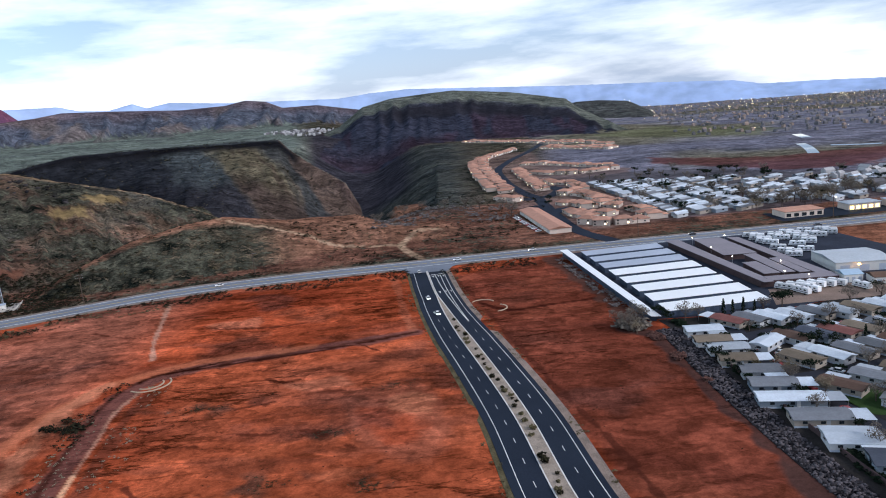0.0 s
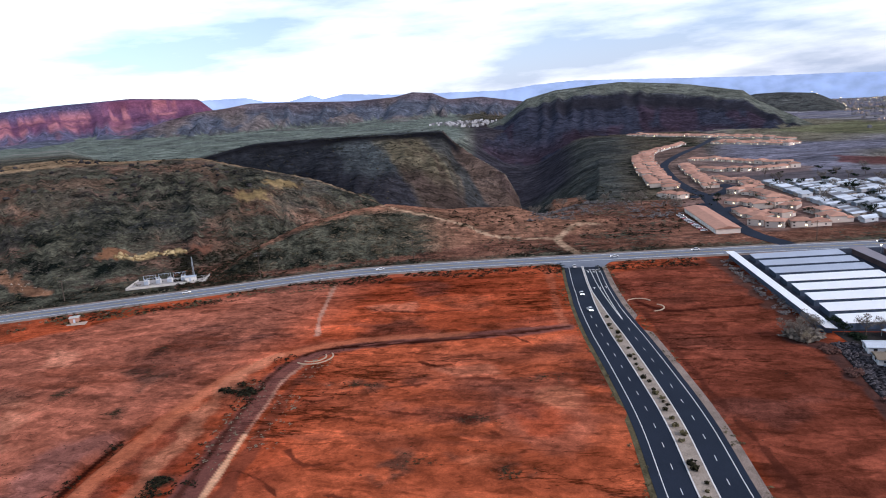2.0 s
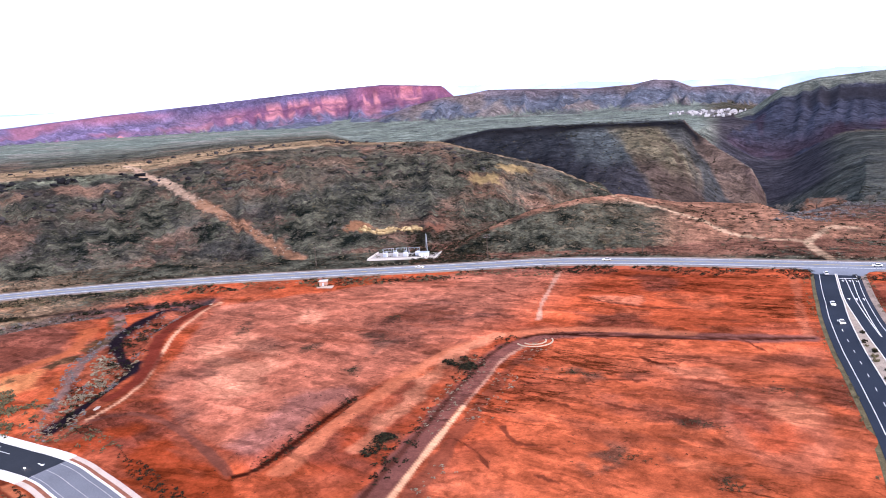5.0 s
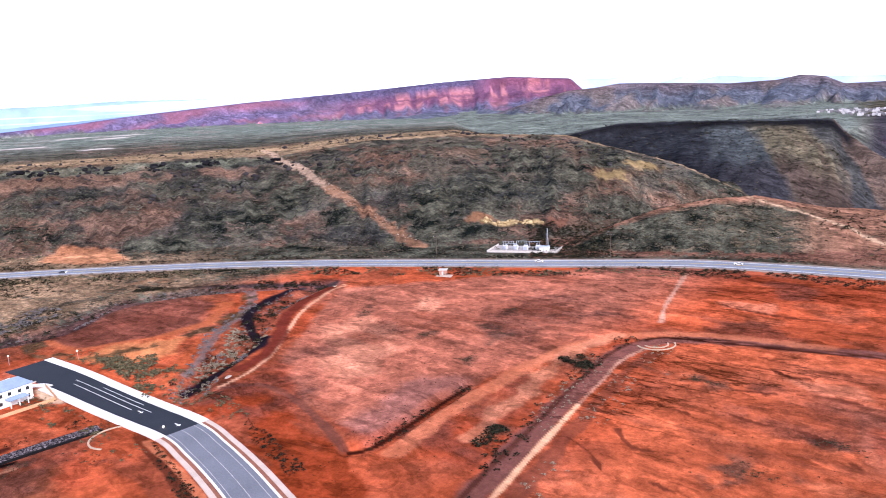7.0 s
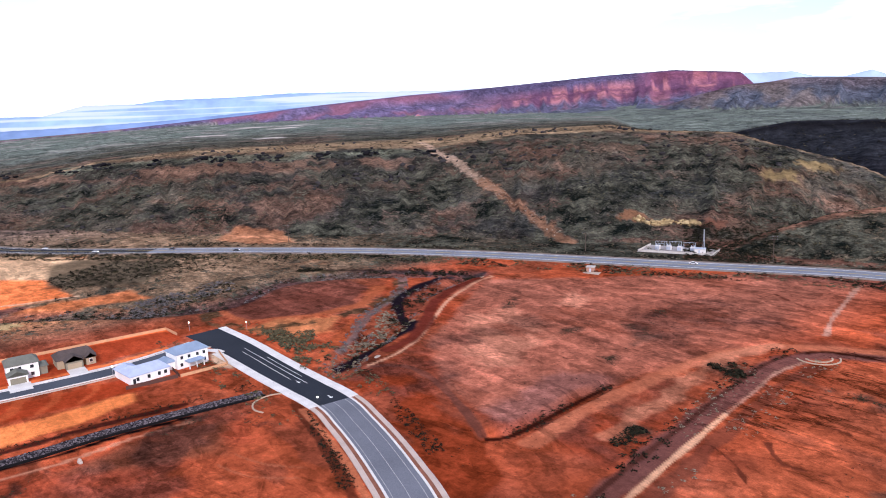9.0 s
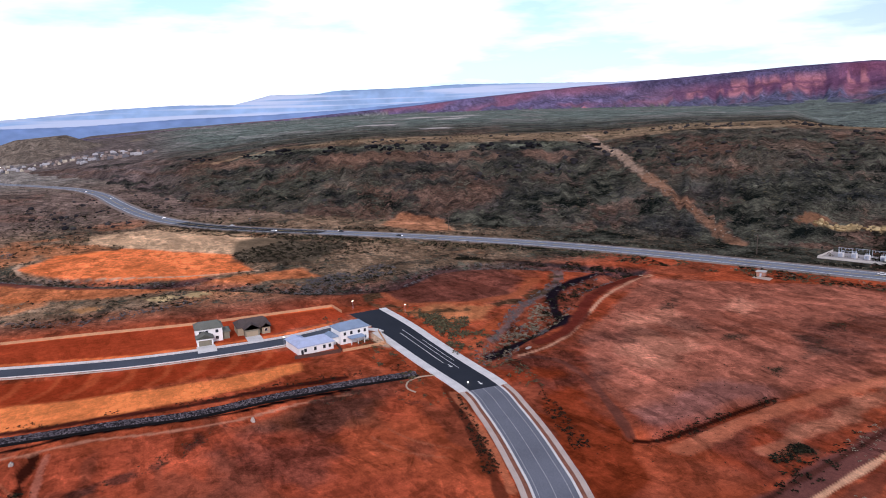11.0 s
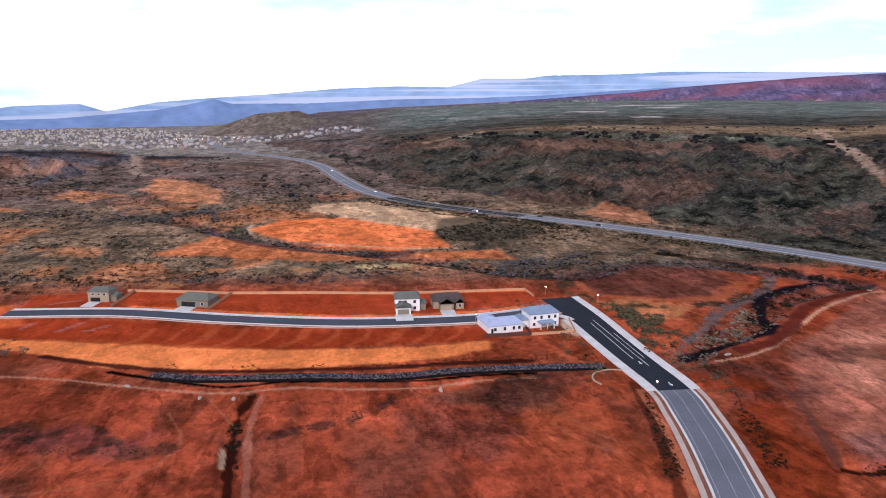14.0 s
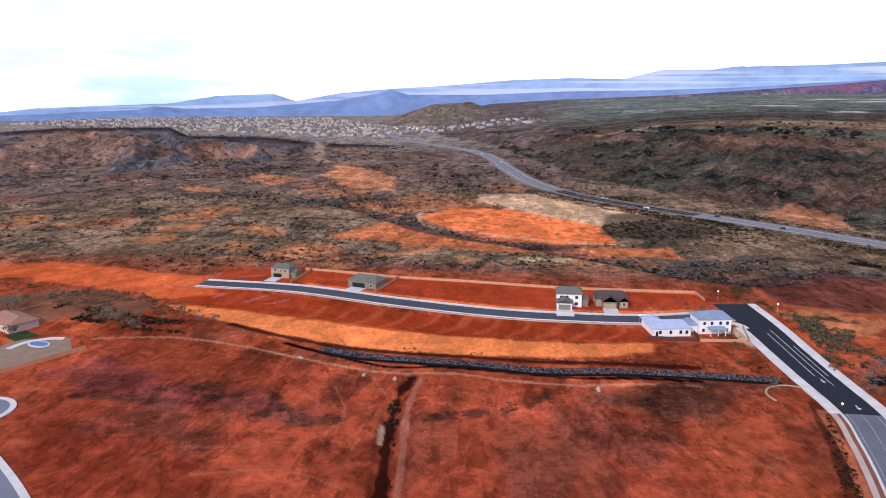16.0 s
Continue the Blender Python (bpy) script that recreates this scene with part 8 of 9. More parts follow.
CREEK_ALL = np.vstack([CREEK, CREEK_WEST[1:]])
RIPRAP_WEST = smooth_line([(-229, 88), (-231.5, 61), (-232.5, 36), (-231, 10), (-235.5, -16), (-237.5, -35), (-240, -55), (-246, -72)], 4.0)
TRACK = smooth_line([(-97, 110), (-101, 140), (-107, 172), (-113, 205), (-119, 236), (-116, 256)], 4.0)
for k, (label, count, line, inner, outer, side, lo, hi, mat) in enumerate((
        ("brush along the highway's field side", 2600, HIGHWAY_LINE[(HIGHWAY_LINE[:, 0] < 60) & (HIGHWAY_LINE[:, 0] > -700)], 13, 34, (1,), 0.5, 1.4, LEAF_DARK),
        ("brush along the highway's hill side", 900, HIGHWAY_LINE[(HIGHWAY_LINE[:, 0] < 60) & (HIGHWAY_LINE[:, 0] > -900)], 13, 24, (-1,), 0.5, 1.4, LEAF_DARK),
        ("sage brush along the highway's field side", 1500, HIGHWAY_LINE[(HIGHWAY_LINE[:, 0] < -150) & (HIGHWAY_LINE[:, 0] > -640)], 12, 36, (1,), 0.5, 1.3, LEAF_SAGE),
        ("pale brush along the highway", 600, HIGHWAY_LINE[(HIGHWAY_LINE[:, 0] < 80) & (HIGHWAY_LINE[:, 0] > -700)], 12.5, 22, (1, -1), 0.4, 1.0, LEAF_DRY),
        ("thick dark brush in the creek", 480, CREEK_ALL, 0, 7, (1, -1), 0.5, 1.6, LEAF_DARK),
        ("bare grey brush in the creek", 700, CREEK_ALL, 2, 8, (1, -1), 0.4, 1.2, LEAF_GREY),
        ("dry pale brush in the creek", 170, CREEK[:12], 1, 7, (1, -1), 0.4, 1.2, LEAF_DRY),
        ("dark brush along the ditch by the highway", 420, smooth_line([(-405, 190), (-384, 213), (-359, 235), (-331, 255), (-319, 268)], 5.0), 0, 4, (1, -1), 0.5, 1.4, LEAF_DARK),
        ("sage brush between the road and the creek", 300, smooth_line([(-300, 128), (-270, 125), (-242, 122)], 5.0), 0, 9, (1, -1), 0.5, 1.5, LEAF_SAGE),
        ("dark weeds below the sidewalk", 260, smooth_line([(-214, 93), (-192, 88), (-174, 84), (-150, 77)], 5.0), 0, 2.4, (1, -1), 0.3, 0.7, LEAF_DARK),
        ("dark weeds at the red corner", 200, smooth_line([(-224, 127), (-203, 119), (-175, 113), (-150, 106)], 5.0), 0, 3, (1, -1), 0.3, 0.8, LEAF_DARK),
        ("dark brush along the stone ditch", 200, RIPRAP_WEST, 6, 12, (-1,), 0.3, 0.8, LEAF_DARK),
        ("dark brush along the dirt track", 130, TRACK, 5, 13, (1,), 0.4, 1.2, LEAF_DARK),
        ("dry weeds along the dirt track", 260, TRACK, 2, 12, (1, -1), 0.3, 0.8, LEAF_DRY),
        ("weeds along the avenue", 420, MEDIAN_LINE[MEDIAN_LINE[:, 1] > 60], 11.9, 15.0, (-1, 1), 0.3, 0.75, LEAF_SAGE),
        ("weeds in the ditch across the field", 120, np.array([(-223, -36), (-209, -38), (-195, -38), (-175, -37), (-147, -34), (-120, -33)], float), 0, 2.2, (1, -1), 0.3, 0.9, LEAF_DARK),
        ("grey brush along the storage shed", 260, np.array([(64, 406), (69, 350), (74, 296), (76, 280)], float), 0, 4.5, (1, -1), 0.6, 1.7, LEAF_GREY),
        ("dark brush along the red wedge", 90, smooth_line([(-150, 122), (-147, 135), (-150, 160), (-151, 182)], 4.0), 0, 3, (1, -1), 0.3, 0.9, LEAF_DARK),
        ("thick brush on the mound by the last lots", 620, smooth_line([(-318, -225), (-305, -195), (-290, -165), (-280, -140)], 5.0), 0, 15, (1, -1), 0.4, 1.2, LEAF_SAGE),
        ("dark brush under the mound", 420, smooth_line([(-290, -215), (-278, -180), (-268, -150), (-266, -120)], 5.0), 0, 8, (1, -1), 0.5, 1.3, LEAF_DARK),
        ("weeds beside the new road", 300, NEW_LINE[NEW_LINE[:, 0] < -195], 13, 23, (1, -1), 0.4, 1.3, LEAF_SAGE),
        ("dark evergreen hedge along the park wall", 620, np.array([(87.4, 276), (88.6, 262), (90, 228), (92.4, 186), (94.5, 156), (97, 120)], float), -0.5, 2.4, (1,), 0.7, 1.7, LEAF_EVERGREEN),
        ("reddish bare brush above the stone bank", 230, np.array([(75, 264), (77, 250), (77.5, 235), (78.5, 215)], float), 0.0, 2.0, (1, -1), 0.6, 1.6, LEAF_RUST),
        ("grey-brown bare thicket at the field corner", 260, np.array([(68, 277), (71, 273), (75, 268)], float), 0.0, 4.5, (1, -1), 1.3, 3.4, LEAF_BARE),
        ("low brown hedges between the homes", 380, np.array([(104, 266), (120, 262), (140, 262), (170, 264), (160, 240), (130, 236), (112, 212), (150, 222)], float), 0.0, 5, (1, -1), 0.5, 1.6, LEAF_EVERGREEN),
)):
    x, y = line_points(count, line, inner, outer, 400 + k, side)
    mass("brush", label, "brush", x, y, sizes(len(x), lo, hi, 500 + k), 0.75, mat, 600 + k)

# bare grey brush of the washes
for k, (label, count, pts, reach, lo, hi, mat) in enumerate((
        ("bare grey brush along the dry wash", 900, [(-610, -307), (-626, -270), (-632, -226), (-597, -179), (-602, -138), (-642, -117), (-578, -86)], 16, 0.6, 1.8, LEAF_GREY),
        ("dark brush along the dry wash", 500, [(-610, -307), (-626, -270), (-632, -226), (-597, -179), (-602, -138), (-642, -117), (-578, -86)], 22, 0.6, 1.8, LEAF_DARK),
        ("grey thicket below the round field", 620, [(-372, 76), (-385, 92), (-395, 118), (-402, 146)], 13, 0.5, 1.4, LEAF_GREY),
        # near-black tufts added beside the grey ones as the thicket's shade
        ("dark brush standing for the thicket's shade below the round field", 320, [(-368, 76), (-381, 92), (-391, 118), (-398, 146)], 13, 0.5, 1.4, LEAF_DARK),
        ("grey brush behind the lots", 420, [(-399, -189), (-387, -155), (-377, -123), (-383, -75), (-386, -61), (-370, -28), (-378, 7), (-385, 26)], 6, 0.4, 1.1, LEAF_GREY),
        ("dark brush behind the lots", 420, [(-404, -189), (-392, -155), (-382, -123), (-388, -75), (-391, -61), (-375, -28), (-383, 7), (-390, 26)], 9, 0.4, 1.2, LEAF_DARK),
        ("big dark bushes in the creek", 40, [(-237, 122), (-245, 137), (-254, 153), (-267, 172), (-282, 188), (-298, 205), (-308, 228)], 8, 0.9, 2.4, LEAF_DARK),
        ("rounded sage bushes between road and creek", 170, [(-296, 120), (-271, 122), (-246, 116), (-228, 117)], 6, 0.8, 1.9, LEAF_SAGE),
        ("bare grey brush on the creek's stones", 150, [(-250, 131), (-261, 144), (-281, 162), (-297, 183), (-312, 203), (-330, 217)], 4, 0.5, 1.3, LEAF_GREY),
        ("pale dry bushes beside the creek", 90, [(-248, 133), (-254, 150), (-266, 162), (-284, 178)], 4, 0.8, 1.8, LEAF_DRY),
        ("dark bushes along the dirt track's bend", 46, [(-137, 225), (-127, 218), (-122, 199)], 4, 0.8, 1.8, LEAF_DARK),
        ("dark bushes at the track's foot", 60, [(-119, 146), (-122, 154), (-121, 160)], 2.5, 0.6, 1.4, LEAF_DARK))):
    x, y = line_points(count, smooth_line(pts, 6.0), 0, reach, 1400 + k, (1, -1), 10, 0.42)
    mass("brush", label, "brush", x, y, sizes(len(x), lo, hi, 1500 + k), 0.75, mat, 1600 + k)
# weeds in the damp hollows of the red fields
rs = np.random.RandomState(88)
hx, hy = [], []
for name, poly, *_ in SPREADS:
    if name == "weed_patch":
        cx, cy = np.array(poly).mean(0)
        for _ in range(90):
            a, r = rs.uniform(0, 6.283), abs(rs.normal(0, 0.55))
            e = poly[rs.randint(len(poly))]
            hx.append(cx + (e[0] - cx) * r + math.cos(a) * 1.5)
            hy.append(cy + (e[1] - cy) * r + math.sin(a) * 1.5)
for name, pts, *_ in PATHS:
    if name == "weedy_line":
        q = line_points(110, smooth_line(pts, 4.0), 0, 3.5, 89, (1, -1), 6, 0.4)
        hx += list(q[0])
        hy += list(q[1])
hx, hy = np.array(hx), np.array(hy)
mass("weeds", "dark weeds in the damp hollows of the red field", "weeds", hx, hy, sizes(len(hx), 0.15, 0.55, 90), 0.6, LEAF_WEED, 91)

# thin weeds over the red fields
rs = np.random.RandomState(77)
x, y = rs.uniform(-330, 74, 26000), rs.uniform(-170, 395, 26000)
keep = (rough_field(x, y * 1.5, 36, 4, 53) + rs.uniform(-0.06, 0.06, x.size) > 0.60) & (line_distance(x, y, MEDIAN_LINE) > 16) & (line_distance(x, y, NEW_LINE) > 14) & (np.hypot(x, y) > 110)
road_y = np.interp(x, *np.array(sorted((p[0], p[1]) for p in HIGHWAY_LINE)).T)
keep &= (y < road_y - 16) & ~((x < -240) & (y < 130))
x, y = x[keep][:2600], y[keep][:2600]
mass("weeds", "low dark weeds over the red fields", "weeds", x, y, sizes(len(x), 0.12, 0.42, 78), 0.6, LEAF_DARK, 79)

# loose dark stones of the two stone banks
STONE = leaf_mat("dark_stones", (0.005, 0.005, 0.007), (0.135, 0.12, 0.13))
PALE_STONE = leaf_mat("grey_violet_stones", (0.008, 0.007, 0.010), (0.20, 0.17, 0.185))
east_bank = smooth_line([(82, 268), (83, 250), (82.6, 228), (83.8, 187), (85.6, 160), (87.6, 140), (92.5, 100)], 4.0)
for k, (line, half_w, count, label) in enumerate(((east_bank, 4.2, 5200, "bank of loose dark stones below the park wall"), (RIPRAP_WEST, 2.3, 5200, "bank of loose dark stones along the ditch"))):
    rs = np.random.RandomState(90 + k)
    idx = rs.randint(0, len(line) - 1, count)
    u = rs.uniform(0, 1, count)[:, None]
    p = line[idx] * (1 - u) + line[idx + 1] * u + sides_of(line)[idx] * rs.uniform(-half_w, half_w, count)[:, None]
    mass("stone_bank", label, "stones", p[:, 0], p[:, 1], sizes(count, (0.28, 0.15)[k], (0.62, 0.40)[k], 91 + k), 0.75, (STONE, PALE_STONE)[k], 92 + k, 0.5, True)
for line, half_w, label in ((east_bank, 4.4, "dark gravel bed of the stone bank"), (RIPRAP_WEST, 2.6, "dark gravel bed of the ditch bank")):
    tagged(strip("gravel_bed", line, half_w, -half_w, 0.14, rough_mat("dark_gravel", (0.022, 0.020, 0.022), 0.95, 0.4, 0.3, 2.0, 0.5), ready=True), label, "gravel", kind="structure")
# near-black ditch bed: the shadow line below the stones is in its colour
tagged(strip("ditch_bed", RIPRAP_WEST, 4.4, 2.6, 0.10, rough_mat("shadowed_earth", (0.008, 0.006, 0.006), 0.95, 0.4, 0.3, 2.0, 0.4), ready=True), "black bed of the ditch with its shadow line painted in", "ditch", kind="structure")

# boulders on the hillside and light rubble along the cleared strip
SCAR = smooth_line([(-343, 367), (-394, 391), (-452, 412), (-514, 435), (-601, 473), (-686, 509)], 6.0)
x, y = line_points(420, SCAR, 0, 6, 950, (1, -1), 9, 0.5)
mass("rubble", "pale rubble along the cleared strip", "rubble", x, y, sizes(len(x), 0.2, 0.75, 951), 0.45, leaf_mat("pale_rubble", (0.16, 0.11, 0.08), (0.46, 0.38, 0.31)), 952, 0.5, True)
x, y = polar_points(420, 26, 96, 700, 1000, 960, 30, 0.6)
mass("boulders", "black basalt boulders below the plateau's edge", "boulders", x, y, sizes(len(x), 1.0, 3.6, 961), 0.6, leaf_mat("basalt", (0.018, 0.017, 0.02), (0.06, 0.055, 0.055)), 962, 0.5, True)

OUTCROP = smooth_line([(-334, 430), (-320, 440), (-308, 450), (-298, 460)], 4.0)
x, y = line_points(70, OUTCROP, 0, 5, 955, (1, -1), 9, 0.4)
mass("outcrop_rocks", "pale tan sandstone blocks of the hillside outcrop", "rocks", x, y, sizes(len(x), 0.7, 2.2, 956), 0.7, leaf_mat("tan_sandstone", (0.20, 0.13, 0.06), (0.62, 0.48, 0.26)), 957, 0.5, True)
# big black blocks under the plateau's rim
rs = np.random.RandomState(970)
a = np.concatenate([rs.uniform(c - 0.9, c + 0.9, 16) for c in (54, 58.5, 62, 66, 69.5, 71, 74, 77.5, 80, 84)])
u = rs.uniform(0.80, 0.93, a.size)
d = table(HILLS["plateau"], a, 1) * (1 - u) + table(HILLS["plateau"], a, 2) * u
mass("boulders", "big black basalt blocks under the plateau's rim", "boulders", -np.sin(np.radians(a)) * d, np.cos(np.radians(a)) * d, sizes(a.size, 1.2, 5.0, 971), 0.5, leaf_mat("dark_basalt", (0.006, 0.006, 0.008), (0.03, 0.03, 0.032)), 972, 0.5, True)


# ---- trees and shrubs, one by one ----
BARK = rough_mat("bark", (0.10, 0.075, 0.06), 0.9, 0.3, 1.0, 6.0, 0.4)


def make_tree(label, h, spread, leaves, seed, clumps, bare=False):
    rng = random.Random(seed)
    t = thing("tree", label, "tree", "trees")
    bm = bmesh.new()
    cyl(bm, 0, 0, -0.4, h * 0.45, h * 0.035, h * 0.022, 7)
    part("trunk", bm, BARK, t)
    tips = []
    bm = bmesh.new()
    for k in range(9 if bare else 6):
        a = k * 2.4 + rng.uniform(-0.4, 0.4)
        r, z = spread * rng.uniform(0.35, 0.9), h * rng.uniform(0.55, 0.95)
        start, tip = Vector((0, 0, h * rng.uniform(0.25, 0.45))), Vector((r * math.cos(a), r * math.sin(a), z))
        beam(bm, start, tip, h * 0.010)
        tips.append(tip)
        for _ in range(3 if bare else 1):
            mid = start.lerp(tip, rng.uniform(0.4, 0.9))
            beam(bm, mid, mid + Vector((rng.uniform(-1, 1), rng.uniform(-1, 1), rng.uniform(0.3, 1.2))) * spread * 0.4, h * 0.004)
    part("branchwork", bm, BARK, t)
    verts, faces = [], []
    for tip in tips + [Vector((0, 0, h * 0.8))]:
        vs, fs = lumps(rng, clumps, (spread * 0.42, spread * 0.42, h * 0.16), spread * (0.05 if bare else 0.11))
        n = len(verts)
        verts += [tuple(Vector(v) + tip) for v in vs]
        faces += [tuple(i + n for i in f) for f in fs]
    from_lists("crown", verts, faces, leaves, t)
    return t


def make_conifer(label, h, r, seed):
    rng = random.Random(seed)
    t = thing("tree", label, "tree", "trees")
    bm = bmesh.new()
    cyl(bm, 0, 0, -0.4, h * 0.9, h * 0.025, 0.03, 6)
    part("trunk", bm, BARK, t)
    verts, faces = [], []
    for k in range(10):
        u = k / 9
        vs, fs = lumps(rng, 14, (r * (1 - u * 0.85), r * (1 - u * 0.85), h * 0.06), r * 0.28, base=h * (0.14 + 0.82 * u))
        n = len(verts)
        verts += vs
        faces += [tuple(i + n for i in f) for f in fs]
    from_lists("crown", verts, faces, LEAF_EVERGREEN, t)
    return t


TREES = [make_tree("bare grey-brown tree with thin limbs", 7.5, 3.6, LEAF_BARE, 1, 46, True), make_tree("dark round evergreen garden tree", 6.0, 3.0, LEAF_EVERGREEN, 2, 26), make_conifer("tall narrow dark cypress tree", 8.0, 1.3, 3), make_tree("pale olive leafless garden tree", 6.0, 3.2, LEAF_DRY, 4, 46, True), make_tree("small dusty green garden tree", 5.0, 2.6, LEAF_SAGE, 5, 18)]
tree_used = [False] * len(TREES)


def put_tree(k, x, y, scale=1.0):
    m = pose(x, y, height(x, y), 0, 0, (x * 37 + y * 91) % 360) @ Matrix.Scale(scale, 4)
    if tree_used[k]:
        ob = copy_thing(TREES[k], m)
        ob.matrix_basis = m
    else:
        TREES[k].matrix_basis = m
        tree_used[k] = True


for x, y, s in ((68, 270, 1.1), (72, 275, 1.2), (65, 276, 0.9), (76, 279, 0.9), (92, 276, 1.0)):
    put_tree(0, x, y, s)
for x, y, s in ((70, 266, 0.8),):
    put_tree(3, x, y, s)
for x, y, s in ((83, 283, 0.9), (85, 277, 0.8), (88.4, 240, 0.6), (88.6, 235, 0.7), (89, 230, 0.7), (89.4, 225, 0.6), (89.8, 219, 0.6), (90.2, 213, 0.5)):
    put_tree(1, x, y, s)
for x, y, s in ((98, 278, 0.8), (125, 280, 0.8), (102, 210, 0.8), (99, 188, 0.8), (103, 165, 0.9), (148, 238, 0.9), (152, 260, 0.8), (138, 218, 0.9), (110, 258, 0.6), (160, 280, 1.0), (118, 192, 0.8), (128, 258, 0.8), (142, 262, 0.9), (130, 216, 0.9), (116, 180, 0.8), (174, 282, 1.0), (186, 286, 0.9)):
    put_tree(0, x, y, s)
for x, y, s in ((108, 278, 0.9), (112, 278.5, 0.8), (116, 278, 0.9), (121, 279, 0.7), (143, 240, 0.7)):
    put_tree(2, x, y, s)
for x, y, s in ((134, 283, 1.2), (136, 287, 1.0), (122, 239, 0.8), (126, 240, 0.8), (131, 238, 0.7), (170, 262, 1.0), (100, 262, 0.5), (178, 292, 0.9), (118, 250, 0.7), (135, 250, 0.8), (152, 246, 0.8), (110, 246, 0.6), (158, 256, 0.7), (112, 217, 0.7), (144, 224, 0.7), (104, 176, 0.6), (98, 250, 0.6), (99, 232, 0.5), (100, 200, 0.6)):
    put_tree(1, x, y, s)
for x, y, s in ((105, 216, 0.8), (104, 222, 0.7), (108, 200, 0.9)):
    put_tree(3, x, y, s)
for x, y, s in ((97, 223, 0.6),):
    put_tree(4, x, y, s)
for x, y, s in ((-262, -160, 1.3), (-266, -168, 1.2)):
    put_tree(3, x, y, s)
for x, y, s in ((-258, -152, 0.8), (-270, -130, 0.6), (-272, -124, 0.6)):
    put_tree(0, x, y, s)
for x, y, s in ((-250, -198, 0.9),):
    put_tree(4, x, y, s)
for x, y, s in ((-279, -217, 1.2), (-283, -223, 1.1), (-273, -158, 0.8)):
    put_tree(3, x, y, s)
tree_rng = random.Random(31)
for _ in range(150):
    x, y = tree_rng.uniform(150, 420), tree_rng.uniform(500, 790)
    if inside(np.array([x]), np.array([y]), FAR_PARK)[0]:
        put_tree(tree_rng.choice((0, 1, 1, 0, 1)), x, y, tree_rng.uniform(0.7, 1.3))
for _ in range(34):
    x = tree_rng.uniform(205, 330)
    put_tree(tree_rng.choice((0, 0, 3)), x, 482 + (x - 205) * 0.28 + tree_rng.uniform(6, 34), tree_rng.uniform(0.9, 1.5))
for _ in range(26):
    put_tree(tree_rng.choice((1, 0, 4)), tree_rng.uniform(85, 200), tree_rng.uniform(520, 720), tree_rng.uniform(0.6, 1.0))
for x, y, s in ((-60, 632, 1.6), (-48, 640, 1.3), (-36, 630, 1.5), (-20, 636, 1.2), (0, 628, 1.2), (18, 622, 1.3), (30, 614, 1.5), (46, 590, 1.4), (52, 560, 1.6)):
    put_tree(0, x, y, s)


def make_shrub(label, leaves, seed):
    rng = random.Random(seed)
    vs, fs = lumps(rng, 34, (0.9, 0.9, 0.5), 0.34, base=0.5)
    ob = from_lists("shrub", vs, fs, leaves)
    return tagged(ob, label, "shrub", "shrubs in the median")


SHRUBS = [make_shrub("dark green shrub in the gravel median", LEAF_DARK, 41), make_shrub("olive shrub in the gravel median", LEAF_SAGE, 42)]
shrub_rng = random.Random(43)
first = [True, True]
for s in [x + shrub_rng.uniform(-1.5, 1.5) for x in np.arange(98, 330, 3.4)]:
    if shrub_rng.random() < 0.2:
        continue
    p = cut_line(MEDIAN_LINE, s, s + 1)[0]
    k = shrub_rng.randrange(2)
    m = pose(p[0] + shrub_rng.uniform(-1.2, 1.2), p[1], height(*p) + 0.30, 0, 0, shrub_rng.uniform(0, 360)) @ Matrix.Scale(shrub_rng.uniform(0.55, 1.3), 4)
    if first[k]:
        SHRUBS[k].matrix_basis, first[k] = m, False
    else:
        copy_thing(SHRUBS[k], m).matrix_basis = m


# ---- poles, substation, small things ----
def power_pole(x, y, h, label, arms=1, lit=False):
    t = thing("power_pole", label, "pole", "poles along the highway")
    bm = bmesh.new()
    cyl(bm, 0, 0, -0.8, h, 0.26, 0.15, 10)
    part("shaft", bm, POLE_MAT, t)
    for k in range(arms):
        z = h - 0.9 - 1.5 * k
        bm = bmesh.new()
        box(bm, -1.9, 1.9, -0.1, 0.1, z - 0.12, z + 0.12)
        arm = part("crossarm", bm, POLE_MAT, t)
        for sx in (-1.7, -0.7, 0.7, 1.7):
            bm = bmesh.new()
            cyl(bm, sx, 0, z + 0.12, z + 0.42, 0.09, 0.05, 8)
            part("insulator", bm, GREY_METAL, arm)
    if lit:
        bm = bmesh.new()
        beam(bm, (0, 0, h * 0.72), (1.8, 0, h * 0.76), 0.1)
        arm = part("lamp_arm", bm, STEEL, t)
        bm = bmesh.new()
        bmesh.ops.create_icosphere(bm, subdivisions=1, radius=0.45, matrix=Matrix.Translation((1.9, 0, h * 0.75)))
        part("lamp_head", bm, LAMP_WARM, arm)
    t.matrix_world = pose(x, y, height(x, y), 0, 0, 25)
    return t


power_pole(-204, 389, 17.5, "tall dark wooden power pole by the highway", 2)
power_pole(-118, 428, 14, "wooden power pole beyond the highway", 1)
power_pole(246, 452, 17, "tall dark pole with a lamp by the highway", 1, True)
power_pole(-312, 352, 13, "wooden power pole near the substation", 1)
power_pole(-570, 90, 16, "wooden power pole by the highway's bend", 2)
power_pole(-505, 232, 14, "wooden power pole beyond the highway", 1)
power_pole(-690, 70, 15, "wooden power pole beyond the highway", 1)
power_pole(120, 446, 12, "wooden pole by the estate road", 1)

